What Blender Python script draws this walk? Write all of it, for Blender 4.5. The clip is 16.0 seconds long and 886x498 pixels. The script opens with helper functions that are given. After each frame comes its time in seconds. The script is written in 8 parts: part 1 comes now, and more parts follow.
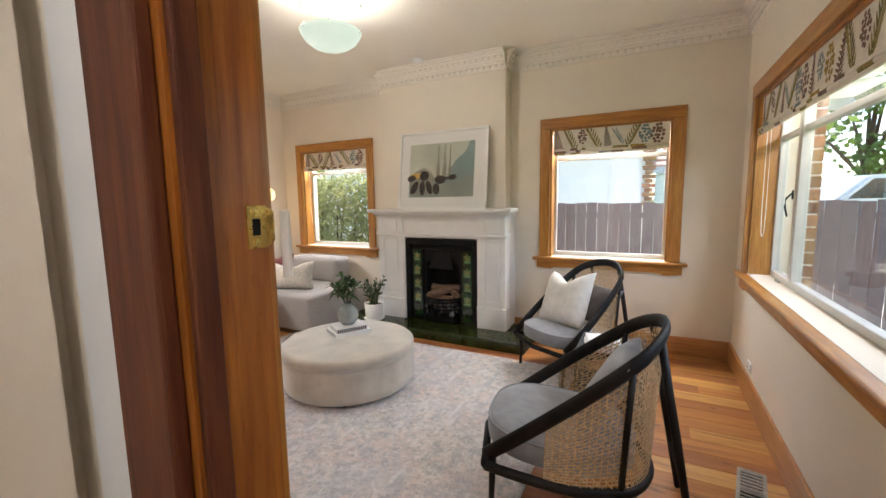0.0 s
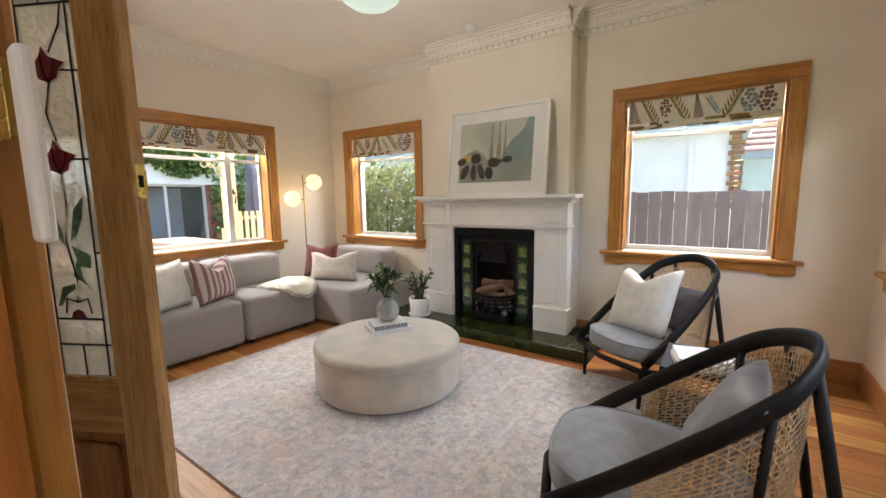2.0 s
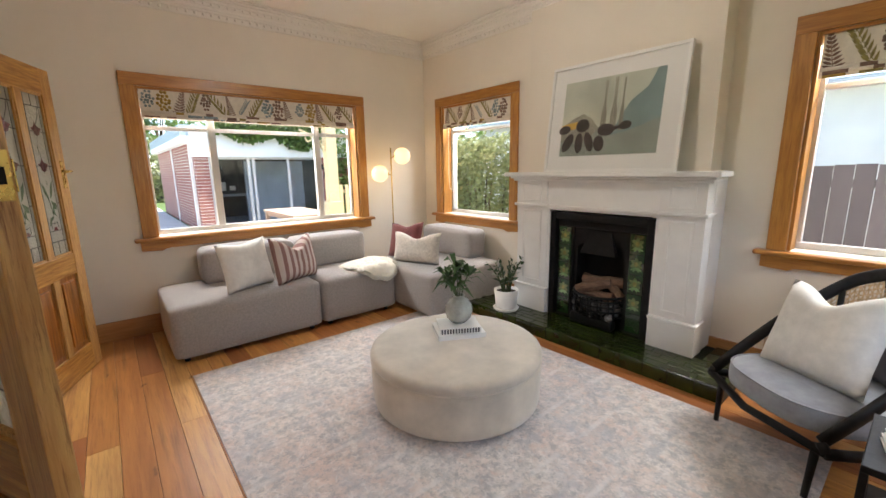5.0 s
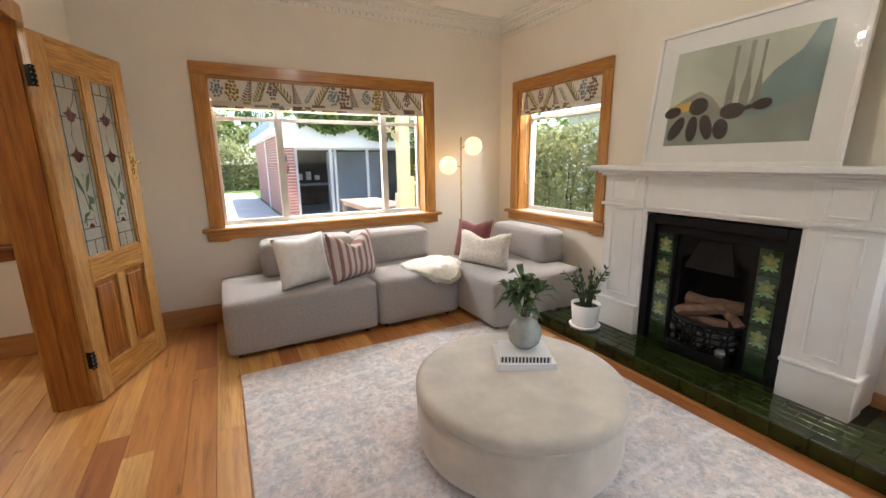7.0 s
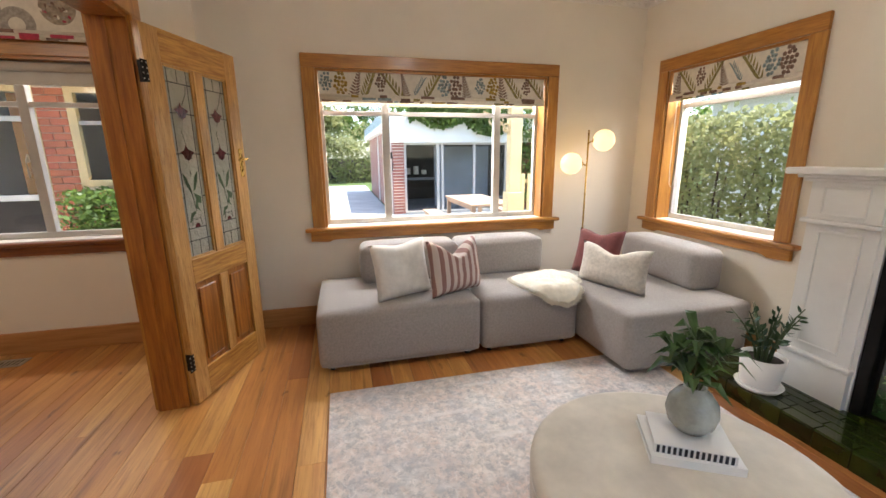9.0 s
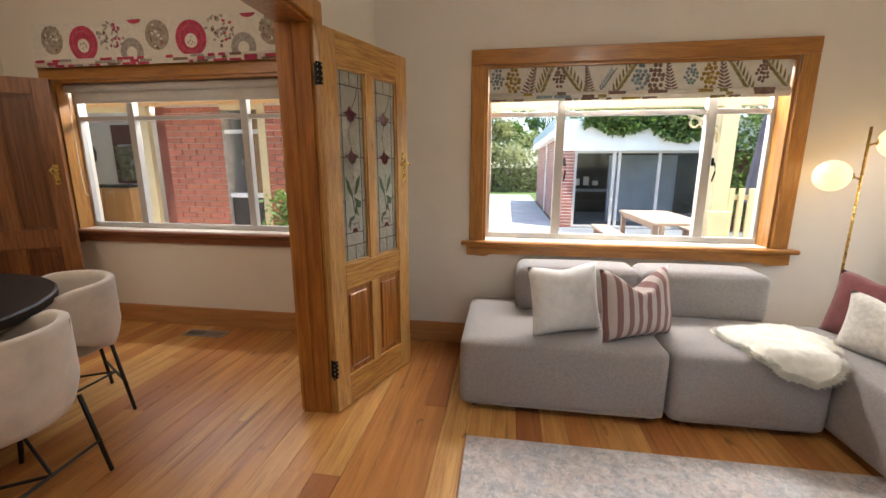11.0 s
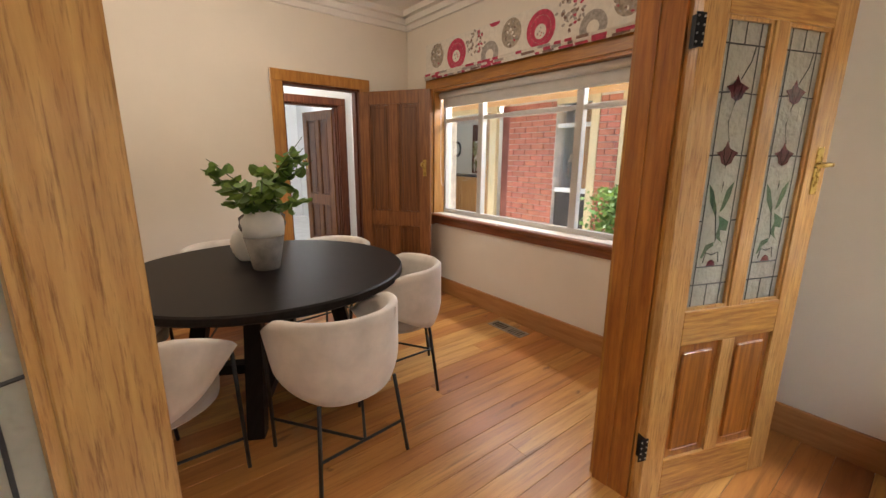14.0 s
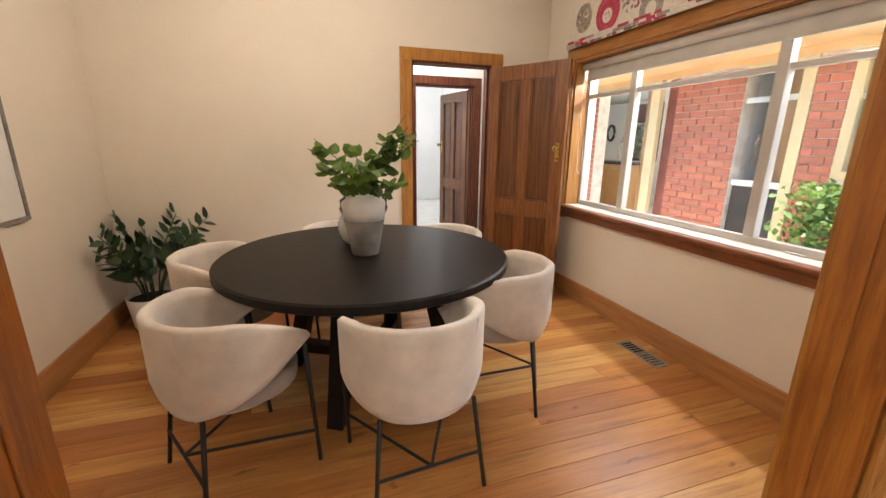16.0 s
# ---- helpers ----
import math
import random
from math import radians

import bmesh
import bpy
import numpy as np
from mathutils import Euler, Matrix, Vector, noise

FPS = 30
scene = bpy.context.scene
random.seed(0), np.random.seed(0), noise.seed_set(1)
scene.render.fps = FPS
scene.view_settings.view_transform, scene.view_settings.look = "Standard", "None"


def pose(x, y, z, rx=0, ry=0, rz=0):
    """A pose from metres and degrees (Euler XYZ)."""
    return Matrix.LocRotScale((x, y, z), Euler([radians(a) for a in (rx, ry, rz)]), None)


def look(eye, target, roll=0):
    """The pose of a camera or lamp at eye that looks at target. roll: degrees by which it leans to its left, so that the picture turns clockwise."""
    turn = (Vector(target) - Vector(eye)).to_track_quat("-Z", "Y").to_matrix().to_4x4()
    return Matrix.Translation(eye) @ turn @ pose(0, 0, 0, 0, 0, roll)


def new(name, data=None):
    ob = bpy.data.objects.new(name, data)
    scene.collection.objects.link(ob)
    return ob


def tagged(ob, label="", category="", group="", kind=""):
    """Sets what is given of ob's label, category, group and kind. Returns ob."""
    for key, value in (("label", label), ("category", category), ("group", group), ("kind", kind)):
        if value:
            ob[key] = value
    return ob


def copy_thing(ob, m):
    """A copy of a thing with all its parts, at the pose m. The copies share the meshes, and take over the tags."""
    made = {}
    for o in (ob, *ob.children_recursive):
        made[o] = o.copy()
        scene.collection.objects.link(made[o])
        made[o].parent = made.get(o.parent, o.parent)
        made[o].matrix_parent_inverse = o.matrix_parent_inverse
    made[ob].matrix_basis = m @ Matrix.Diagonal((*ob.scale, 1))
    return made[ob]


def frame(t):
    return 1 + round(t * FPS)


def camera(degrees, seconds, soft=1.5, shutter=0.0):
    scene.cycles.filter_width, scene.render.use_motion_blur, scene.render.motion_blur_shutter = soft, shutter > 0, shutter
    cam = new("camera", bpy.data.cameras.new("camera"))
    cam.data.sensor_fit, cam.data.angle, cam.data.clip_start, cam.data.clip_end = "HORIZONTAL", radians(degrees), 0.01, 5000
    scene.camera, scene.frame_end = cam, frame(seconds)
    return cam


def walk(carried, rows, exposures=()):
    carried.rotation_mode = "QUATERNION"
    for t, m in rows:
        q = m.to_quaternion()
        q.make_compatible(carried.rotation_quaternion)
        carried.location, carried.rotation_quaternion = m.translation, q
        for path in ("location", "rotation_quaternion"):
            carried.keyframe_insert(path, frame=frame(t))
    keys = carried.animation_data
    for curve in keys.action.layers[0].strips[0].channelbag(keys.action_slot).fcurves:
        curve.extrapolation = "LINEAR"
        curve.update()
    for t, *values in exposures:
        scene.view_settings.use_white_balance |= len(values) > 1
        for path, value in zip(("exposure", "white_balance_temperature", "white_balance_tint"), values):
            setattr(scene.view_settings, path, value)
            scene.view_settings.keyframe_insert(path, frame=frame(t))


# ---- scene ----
cam = camera(95.3, 16.0)
BULB, DINFILL, WINFILL = 7.2, 6.4, 1.0
EXPOSURES = [(0.0, 2.06), (3.5, 1.98), (8.0, 2.02), (10.5, 1.88), (11.5, 1.92), (13.0, 2.15), (14.5, 2.40), (16.0, 2.66)]
PATH = [
    (0, (-0.226, 0.626, 1.396), (-1.137, 2.391, 1.161), -0.9),
    (0.5, (-0.264, 0.728, 1.383), (-1.218, 2.47, 1.148), -1.0),
    (1, (-0.314, 0.834, 1.349), (-1.316, 2.549, 1.111), -0.9),
    (1.5, (-0.353, 0.93, 1.316), (-1.421, 2.604, 1.074), -0.8),
    (2, (-0.398, 0.985, 1.308), (-1.534, 2.611, 1.053), -0.9),
    (2.5, (-0.411, 1.051, 1.294), (-1.614, 2.627, 1.03), -0.6),
    (3, (-0.415, 1.123, 1.314), (-1.688, 2.638, 1.029), -0.7),
    (3.5, (-0.442, 1.207, 1.332), (-1.779, 2.66, 1.015), -0.8),
    (6, (-0.724, 1.696, 1.359), (-2.344, 2.796, 0.951), -0.9),
    (6.5, (-0.796, 1.762, 1.359), (-2.464, 2.784, 0.945), -0.8),
    (7, (-0.876, 1.822, 1.364), (-2.595, 2.753, 0.938), -0.7),
    (7.5, (-0.976, 1.86, 1.363), (-2.743, 2.694, 0.936), -0.6),
    (8, (-1.089, 1.903, 1.387), (-2.903, 2.627, 0.957), -0.5),
    (8.2, (-1.149, 1.911, 1.4), (-2.977, 2.592, 0.96), -0.5),
    (10.5, (-1.671, 1.982, 1.364), (-3.629, 1.898, 0.964), -0.1),
    (11, (-1.779, 1.959, 1.368), (-3.716, 1.662, 0.968), 0.1),
    (11.5, (-1.885, 1.922, 1.368), (-3.773, 1.402, 0.964), 0.3),
    (12, (-1.966, 1.888, 1.38), (-3.764, 1.118, 0.962), 0.2),
    (12.5, (-2.017, 1.851, 1.389), (-3.701, 0.859, 0.965), 0.2),
    (13, (-2.062, 1.792, 1.385), (-3.613, 0.603, 0.958), 0.3),
    (13.5, (-2.115, 1.717, 1.406), (-3.506, 0.348, 0.966), 0.4),
    (14, (-2.208, 1.665, 1.402), (-3.419, 0.136, 0.959), 0.4),
    (14.5, (-2.296, 1.61, 1.396), (-3.335, -0.037, 0.941), 0.5),
    (15, (-2.379, 1.556, 1.392), (-3.253, -0.18, 0.917), 0.5),
    (15.5, (-2.466, 1.507, 1.392), (-3.187, -0.286, 0.886), 0.5),
    (16, (-2.549, 1.457, 1.376), (-3.149, -0.38, 0.862), 0.6),
]
walk(cam, [(t, look(eye, target, roll)) for t, eye, target, roll in PATH], EXPOSURES)

# ---- world and sun ----
SUN_EL, SUN_AZ = 68.0, -30.0
world = bpy.data.worlds.new("sky_world")
scene.world = world
world.use_nodes = True
wn = world.node_tree.nodes
sky = wn.new("ShaderNodeTexSky")
sky.sky_type = "NISHITA"
sky.sun_disc = False
sky.sun_elevation = radians(SUN_EL)
sky.sun_rotation = radians(-SUN_AZ)
wn["Background"].inputs[1].default_value = 0.15
world.node_tree.links.new(sky.outputs[0], wn["Background"].inputs[0])
sun = new("sun", bpy.data.lights.new("sun", "SUN"))
sun.data.energy, sun.data.angle, sun.data.color = 3.5, radians(0.5), (1.0, 0.95, 0.86)
sun.matrix_world = look((0, 0, 0), (math.sin(radians(SUN_AZ)) * math.cos(radians(SUN_EL)), -math.cos(radians(SUN_AZ)) * math.cos(radians(SUN_EL)), -math.sin(radians(SUN_EL))))


def lamp(name, kind, place, energy, colour, size):
    data = bpy.data.lights.new(name, kind)
    data.energy, data.color = energy, colour
    if kind == "POINT":
        data.shadow_soft_size = size
    ob = new(name, data)
    ob.location = place
    return ob


lamp("ceiling_bulb", "POINT", (-2.21, 2.86, 2.63), BULB, (1.0, 0.94, 0.87), 0.06)
lamp("globe_bulb", "POINT", (-4.61, 3.92, 1.317), 0.28, (1.0, 0.62, 0.26), 0.05)
lamp("globe_bulb", "POINT", (-4.525, 4.17, 1.512), 0.28, (1.0, 0.62, 0.26), 0.05)
# Unseen fill light added over the table to brighten the dining room.
lamp("dining_fill", "POINT", (-2.60, -0.75, 2.34), DINFILL, (1.0, 0.86, 0.72), 0.22)
# No fixture here: a point light added to lift the hall wall.
lamp("hall_fill", "POINT", (0.0, -0.5, 2.55), 7.0, (0.97, 0.98, 1.0), 0.15)
# Added point light, standing in for daylight in the lobby.
lamp("lobby_fill", "POINT", (-3.6, -3.0, 2.5), 5.0, (1.0, 0.96, 0.92), 0.15)
# Fill added in place of the back room's unbuilt windows.
lamp("back_room_fill", "POINT", (-5.0, -6.0, 2.4), 11, (0.96, 0.98, 1.0), 0.2)
# Unseen light put inside the wing so the kitchen doesn't go black.
lamp("kitchen_fill", "POINT", (-8.6, -4.6, 2.3), 32, (1.0, 0.95, 0.88), 0.2)


def window_fill(m, width, v, z, energy, dip=1.15, tall=0.30):
    """Lamp added just outside a window, standing for sky light under a raised blind."""
    ob = lamp("window_fill", "AREA", (0, 0, 0), energy * WINFILL, (0.97, 0.97, 0.97), 0.1)
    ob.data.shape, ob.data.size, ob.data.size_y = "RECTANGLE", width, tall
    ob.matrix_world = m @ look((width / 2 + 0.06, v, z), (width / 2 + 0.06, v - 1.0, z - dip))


window_fill(pose(-4.77, 1.80, 0, 0, 0, 90), 1.80, 0.40, 2.16, 31)
window_fill(pose(-4.43, 4.69, 0), 0.95, 0.40, 2.16, 14)
window_fill(pose(-1.125, 4.69, 0), 0.92, 0.40, 2.16, 18)
window_fill(pose(0.42, 4.27, 0, 0, 0, -90), 2.4, 0.62, 2.15, 7, 0.6, 0.20)
window_fill(pose(-4.77, -1.74, 0, 0, 0, 90), 2.0, 0.50, 2.07, 7, 0.6, 0.10)


# ---- materials ----
def mat(name, colour, rough=0.6, metal=0.0, var=0.12, scale=6.0, stretch=(1, 1, 1), bump=0.0, bscale=60.0, coat=0.0, second=None, alpha_random=0.0, sheen=0.0, spec=0.5, contrast=(0.35, 0.65), emit=0.0):
    m = bpy.data.materials.new(name)
    m.use_nodes = True
    nt = m.node_tree
    n, lk = nt.nodes, nt.links
    b = n["Principled BSDF"]
    b.inputs["Roughness"].default_value = rough
    b.inputs["Metallic"].default_value = metal
    b.inputs["Coat Weight"].default_value = coat
    b.inputs["Coat Roughness"].default_value = 0.15
    b.inputs["Sheen Weight"].default_value = sheen
    b.inputs["Specular IOR Level"].default_value = spec
    co = n.new("ShaderNodeTexCoord")
    mp = n.new("ShaderNodeMapping")
    mp.inputs["Scale"].default_value = stretch
    lk.new(co.outputs["Object"], mp.inputs["Vector"])
    info = n.new("ShaderNodeObjectInfo")
    off = n.new("ShaderNodeVectorMath")
    off.operation = "MULTIPLY_ADD"
    off.inputs[1].default_value = (1, 1, 1)
    sc = n.new("ShaderNodeMath")
    sc.operation = "MULTIPLY"
    sc.inputs[1].default_value = 37.0
    lk.new(info.outputs["Random"], sc.inputs[0])
    lk.new(mp.outputs[0], off.inputs[0])
    lk.new(sc.outputs[0], off.inputs[2])
    n1 = n.new("ShaderNodeTexNoise")
    n1.inputs["Scale"].default_value = scale
    n1.inputs["Detail"].default_value = 5
    n1.inputs["Roughness"].default_value = 0.6
    lk.new(off.outputs[0], n1.inputs["Vector"])
    ramp = n.new("ShaderNodeValToRGB")
    c2 = second if second else tuple(c * (1 - 2.2 * var) for c in colour)
    c1 = colour if second else tuple(min(1, c * (1 + var)) for c in colour)
    ramp.color_ramp.elements[0].position, ramp.color_ramp.elements[1].position = contrast
    ramp.color_ramp.elements[0].color, ramp.color_ramp.elements[1].color = (*c2, 1), (*c1, 1)
    lk.new(n1.outputs["Fac"], ramp.inputs[0])
    last = ramp.outputs[0]
    if alpha_random:
        hsv = n.new("ShaderNodeHueSaturation")
        r1 = n.new("ShaderNodeMapRange")
        r1.inputs["To Min"].default_value, r1.inputs["To Max"].default_value = 1 - alpha_random, 1 + alpha_random
        lk.new(info.outputs["Random"], r1.inputs["Value"])
        lk.new(r1.outputs[0], hsv.inputs["Value"])
        r2 = n.new("ShaderNodeMath")
        r2.operation = "MULTIPLY"
        r2.inputs[1].default_value = 7.31
        lk.new(info.outputs["Random"], r2.inputs[0])
        r3 = n.new("ShaderNodeMath")
        r3.operation = "FRACT"
        lk.new(r2.outputs[0], r3.inputs[0])
        r4 = n.new("ShaderNodeMapRange")
        r4.inputs["To Min"].default_value, r4.inputs["To Max"].default_value = 0.5 - 0.035 * alpha_random, 0.5 + 0.03 * alpha_random
        lk.new(r3.outputs[0], r4.inputs["Value"])
        lk.new(r4.outputs[0], hsv.inputs["Hue"])
        lk.new(last, hsv.inputs["Color"])
        last = hsv.outputs[0]
    lk.new(last, b.inputs["Base Color"])
    n2 = n.new("ShaderNodeTexNoise")
    n2.inputs["Scale"].default_value = bscale
    n2.inputs["Detail"].default_value = 4
    lk.new(off.outputs[0], n2.inputs["Vector"])
    rr = n.new("ShaderNodeMapRange")
    rr.inputs["To Min"].default_value, rr.inputs["To Max"].default_value = max(0.02, rough - 0.07), min(1, rough + 0.07)
    lk.new(n2.outputs["Fac"], rr.inputs["Value"])
    lk.new(rr.outputs[0], b.inputs["Roughness"])
    if bump:
        bp = n.new("ShaderNodeBump")
        bp.inputs["Strength"].default_value = bump
        bp.inputs["Distance"].default_value = 0.004
        lk.new(n2.outputs["Fac"], bp.inputs["Height"])
        lk.new(bp.outputs[0], b.inputs["Normal"])
    if emit:
        b.inputs["Emission Color"].default_value = (*colour, 1)
        b.inputs["Emission Strength"].default_value = emit
    return m


def glass(name, tint=(1, 1, 1), rough=0.0, bump=0.0, bscale=60.0):
    m = bpy.data.materials.new(name)
    m.use_nodes = True
    nt = m.node_tree
    n, lk = nt.nodes, nt.links
    n.remove(n["Principled BSDF"])
    tr = n.new("ShaderNodeBsdfTransparent") if not bump else n.new("ShaderNodeBsdfRefraction")
    tr.inputs["Color"].default_value = (*tint, 1)
    gl = n.new("ShaderNodeBsdfGlossy")
    gl.inputs["Roughness"].default_value = rough + 0.02
    mix = n.new("ShaderNodeMixShader")
    lw = n.new("ShaderNodeLayerWeight")
    lw.inputs["Blend"].default_value = 0.5
    pw, ma = n.new("ShaderNodeMath"), n.new("ShaderNodeMath")
    pw.operation, ma.operation = "POWER", "MULTIPLY_ADD"
    pw.inputs[1].default_value = 5.0
    ma.inputs[1].default_value, ma.inputs[2].default_value = 0.6, 0.022
    lk.new(lw.outputs["Facing"], pw.inputs[0])
    lk.new(pw.outputs[0], ma.inputs[0])
    lk.new(ma.outputs[0], mix.inputs[0])
    if bump:
        tr.inputs["Roughness"].default_value = 0.12
        tr.inputs["IOR"].default_value = 1.12
        tex = n.new("ShaderNodeTexNoise")
        co = n.new("ShaderNodeTexCoord")
        tex.inputs["Scale"].default_value = bscale
        lk.new(co.outputs["Object"], tex.inputs["Vector"])
        bp = n.new("ShaderNodeBump")
        bp.inputs["Strength"].default_value = bump
        bp.inputs["Distance"].default_value = 0.01
        lk.new(tex.outputs["Fac"], bp.inputs["Height"])
        lk.new(bp.outputs[0], tr.inputs["Normal"])
        lk.new(bp.outputs[0], gl.inputs["Normal"])
    lk.new(tr.outputs[0], mix.inputs[1])
    lk.new(gl.outputs[0], mix.inputs[2])
    lk.new(mix.outputs[0], n["Material Output"].inputs[0])
    return m


WALL = mat("wall_paint", (0.80, 0.725, 0.62), 0.75, var=0.02, scale=1.2, bump=0.08, bscale=180)
HALLW = mat("hall_paint", (0.72, 0.73, 0.76), 0.75, var=0.02, scale=1.2, bump=0.08, bscale=180)
LOBBYW = mat("lobby_paint", (0.80, 0.80, 0.80), 0.75, var=0.02, scale=1.2, bump=0.08, bscale=180)
CEIL = mat("ceiling_paint", (0.84, 0.79, 0.72), 0.8, var=0.015, scale=1.5, bump=0.06, bscale=150)
PLASTER = mat("moulding_paint", (0.82, 0.77, 0.69), 0.6, var=0.02, scale=4)
WHITE = mat("white_gloss_paint", (0.82, 0.80, 0.77), 0.35, var=0.02, scale=5, bump=0.04, bscale=90)
SASH = mat("window_paint", (0.56, 0.53, 0.49), 0.4, var=0.03, scale=8)
TRIMX = mat("honey_trim_long", (0.50, 0.225, 0.045), 0.34, scale=4.0, stretch=(1.0, 9, 9), second=(0.34, 0.135, 0.026), bump=0.1, bscale=60, coat=0.12)
TRIMZ = mat("honey_trim_upright", (0.53, 0.25, 0.052), 0.34, scale=4.0, stretch=(9, 9, 1.0), second=(0.38, 0.155, 0.030), bump=0.1, bscale=60, coat=0.35)
DOORZ = mat("oiled_door_stiles", (0.60, 0.345, 0.115), 0.36, scale=5.0, stretch=(9, 9, 0.9), second=(0.44, 0.215, 0.06), bump=0.1, bscale=60, coat=0.3)
DOORX = mat("oiled_door_rails", (0.600, 0.320, 0.078), 0.36, scale=5.0, stretch=(1.2, 14, 14), second=(0.328, 0.133, 0.027), bump=0.1, bscale=60, coat=0.3)
DOORP = mat("oiled_door_panels", (0.45, 0.172, 0.032), 0.34, scale=4.0, stretch=(12, 12, 0.8), second=(0.221, 0.074, 0.014), bump=0.1, bscale=60, coat=0.35)
SILLR = mat("dark_red_sill_timber", (0.27, 0.088, 0.020), 0.36, scale=4.0, stretch=(1.0, 12, 12), second=(0.15, 0.036, 0.010), bump=0.1, bscale=50, coat=0.2)
REDZ = mat("red_timber_lining", (0.44, 0.16, 0.028), 0.30, scale=4.0, stretch=(10, 10, 0.8), second=(0.26, 0.08, 0.016), bump=0.12, bscale=50, coat=0.12)
BROWNZ = mat("brown_door_timber", (0.30, 0.118, 0.034), 0.38, scale=4.0, stretch=(13, 13, 0.9), second=(0.17, 0.058, 0.016), bump=0.1, bscale=60, coat=0.25)
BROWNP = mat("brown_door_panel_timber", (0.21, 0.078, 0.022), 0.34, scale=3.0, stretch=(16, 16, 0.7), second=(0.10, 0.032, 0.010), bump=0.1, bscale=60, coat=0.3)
DARKZ = mat("dark_stained_timber", (0.15, 0.048, 0.020), 0.5, scale=4.0, stretch=(13, 13, 0.9), second=(0.08, 0.022, 0.012), bump=0.1, bscale=60, spec=0.25)
SKIRT = mat("skirting_timber", (0.50, 0.24, 0.085), 0.36, scale=3.0, stretch=(1, 1, 12), second=(0.38, 0.165, 0.052), bump=0.08, bscale=60, coat=0.3)
BOARD = mat("floor_board_timber", (1.0, 0.96, 0.90), 0.36, scale=2.2, stretch=(0.7, 7.5, 1), second=(0.62, 0.52, 0.44), bump=0.05, bscale=40, coat=0.05, contrast=(0.25, 0.75), spec=0.34)
BOARD.node_tree.nodes["Principled BSDF"].inputs["Coat Roughness"].default_value = 0.32


def board_tones(m):
    """Mixed hardwood: each board takes its own tone, from mauve-brown to blond, under the grain."""
    n, lk = m.node_tree.nodes, m.node_tree.links
    b = n["Principled BSDF"]
    grain = b.inputs["Base Color"].links[0].from_socket
    info = n.new("ShaderNodeObjectInfo")
    ramp = n.new("ShaderNodeValToRGB")
    tones = ((0.0, (0.42, 0.165, 0.058)), (0.2, (0.54, 0.232, 0.072)), (0.5, (0.65, 0.32, 0.095)), (0.8, (0.73, 0.405, 0.13)), (1.0, (0.80, 0.50, 0.19)))
    e = ramp.color_ramp.elements
    while len(e) < len(tones):
        e.new(0.5)
    for el, (p, c) in zip(e, tones):
        el.position, el.color = p, (*c, 1)
    lk.new(info.outputs["Random"], ramp.inputs[0])
    mx = n.new("ShaderNodeMix")
    mx.data_type, mx.blend_type = "RGBA", "MULTIPLY"
    mx.inputs["Factor"].default_value = 1.0
    lk.new(ramp.outputs[0], mx.inputs["A"])
    lk.new(grain, mx.inputs["B"])
    lk.new(mx.outputs["Result"], b.inputs["Base Color"])


def add_fleck(m, stretch, dark, amount):
    """Fine broken grain lines laid over a timber's broad figure."""
    n, lk = m.node_tree.nodes, m.node_tree.links
    b = n["Principled BSDF"]
    base = b.inputs["Base Color"].links[0].from_socket
    co, mp, tx, mr, mx = n.new("ShaderNodeTexCoord"), n.new("ShaderNodeMapping"), n.new("ShaderNodeTexNoise"), n.new("ShaderNodeMapRange"), n.new("ShaderNodeMix")
    mp.inputs["Scale"].default_value = stretch
    tx.inputs["Scale"].default_value, tx.inputs["Detail"].default_value, tx.inputs["Roughness"].default_value = 1.0, 6, 0.7
    mr.inputs["From Min"].default_value, mr.inputs["From Max"].default_value = 0.5, 0.68
    mr.inputs["To Max"].default_value = amount
    mx.data_type = "RGBA"
    mx.inputs["B"].default_value = (*dark, 1)
    lk.new(co.outputs["Object"], mp.inputs["Vector"])
    lk.new(mp.outputs[0], tx.inputs["Vector"])
    lk.new(tx.outputs["Fac"], mr.inputs["Value"])
    lk.new(mr.outputs[0], mx.inputs["Factor"])
    lk.new(base, mx.inputs["A"])
    lk.new(mx.outputs["Result"], b.inputs["Base Color"])


board_tones(BOARD)
add_fleck(BOARD, (2.5, 55, 1), (0.24, 0.085, 0.028), 0.6)
add_fleck(BOARD, (1.1, 16, 1), (0.38, 0.14, 0.045), 0.5)
add_fleck(DOORZ, (150, 150, 9), (0.22, 0.085, 0.02), 1.0)
add_fleck(TRIMZ, (120, 120, 6), (0.24, 0.085, 0.016), 0.6)
add_fleck(TRIMX, (6, 120, 120), (0.22, 0.08, 0.015), 0.6)
add_fleck(DOORX, (5.5, 120, 120), (0.24, 0.10, 0.025), 0.6)
add_fleck(DOORP, (110, 110, 5), (0.15, 0.045, 0.010), 0.5)
add_fleck(REDZ, (110, 110, 6), (0.13, 0.036, 0.010), 0.45)
add_fleck(BROWNZ, (110, 110, 6), (0.10, 0.035, 0.012), 0.6)


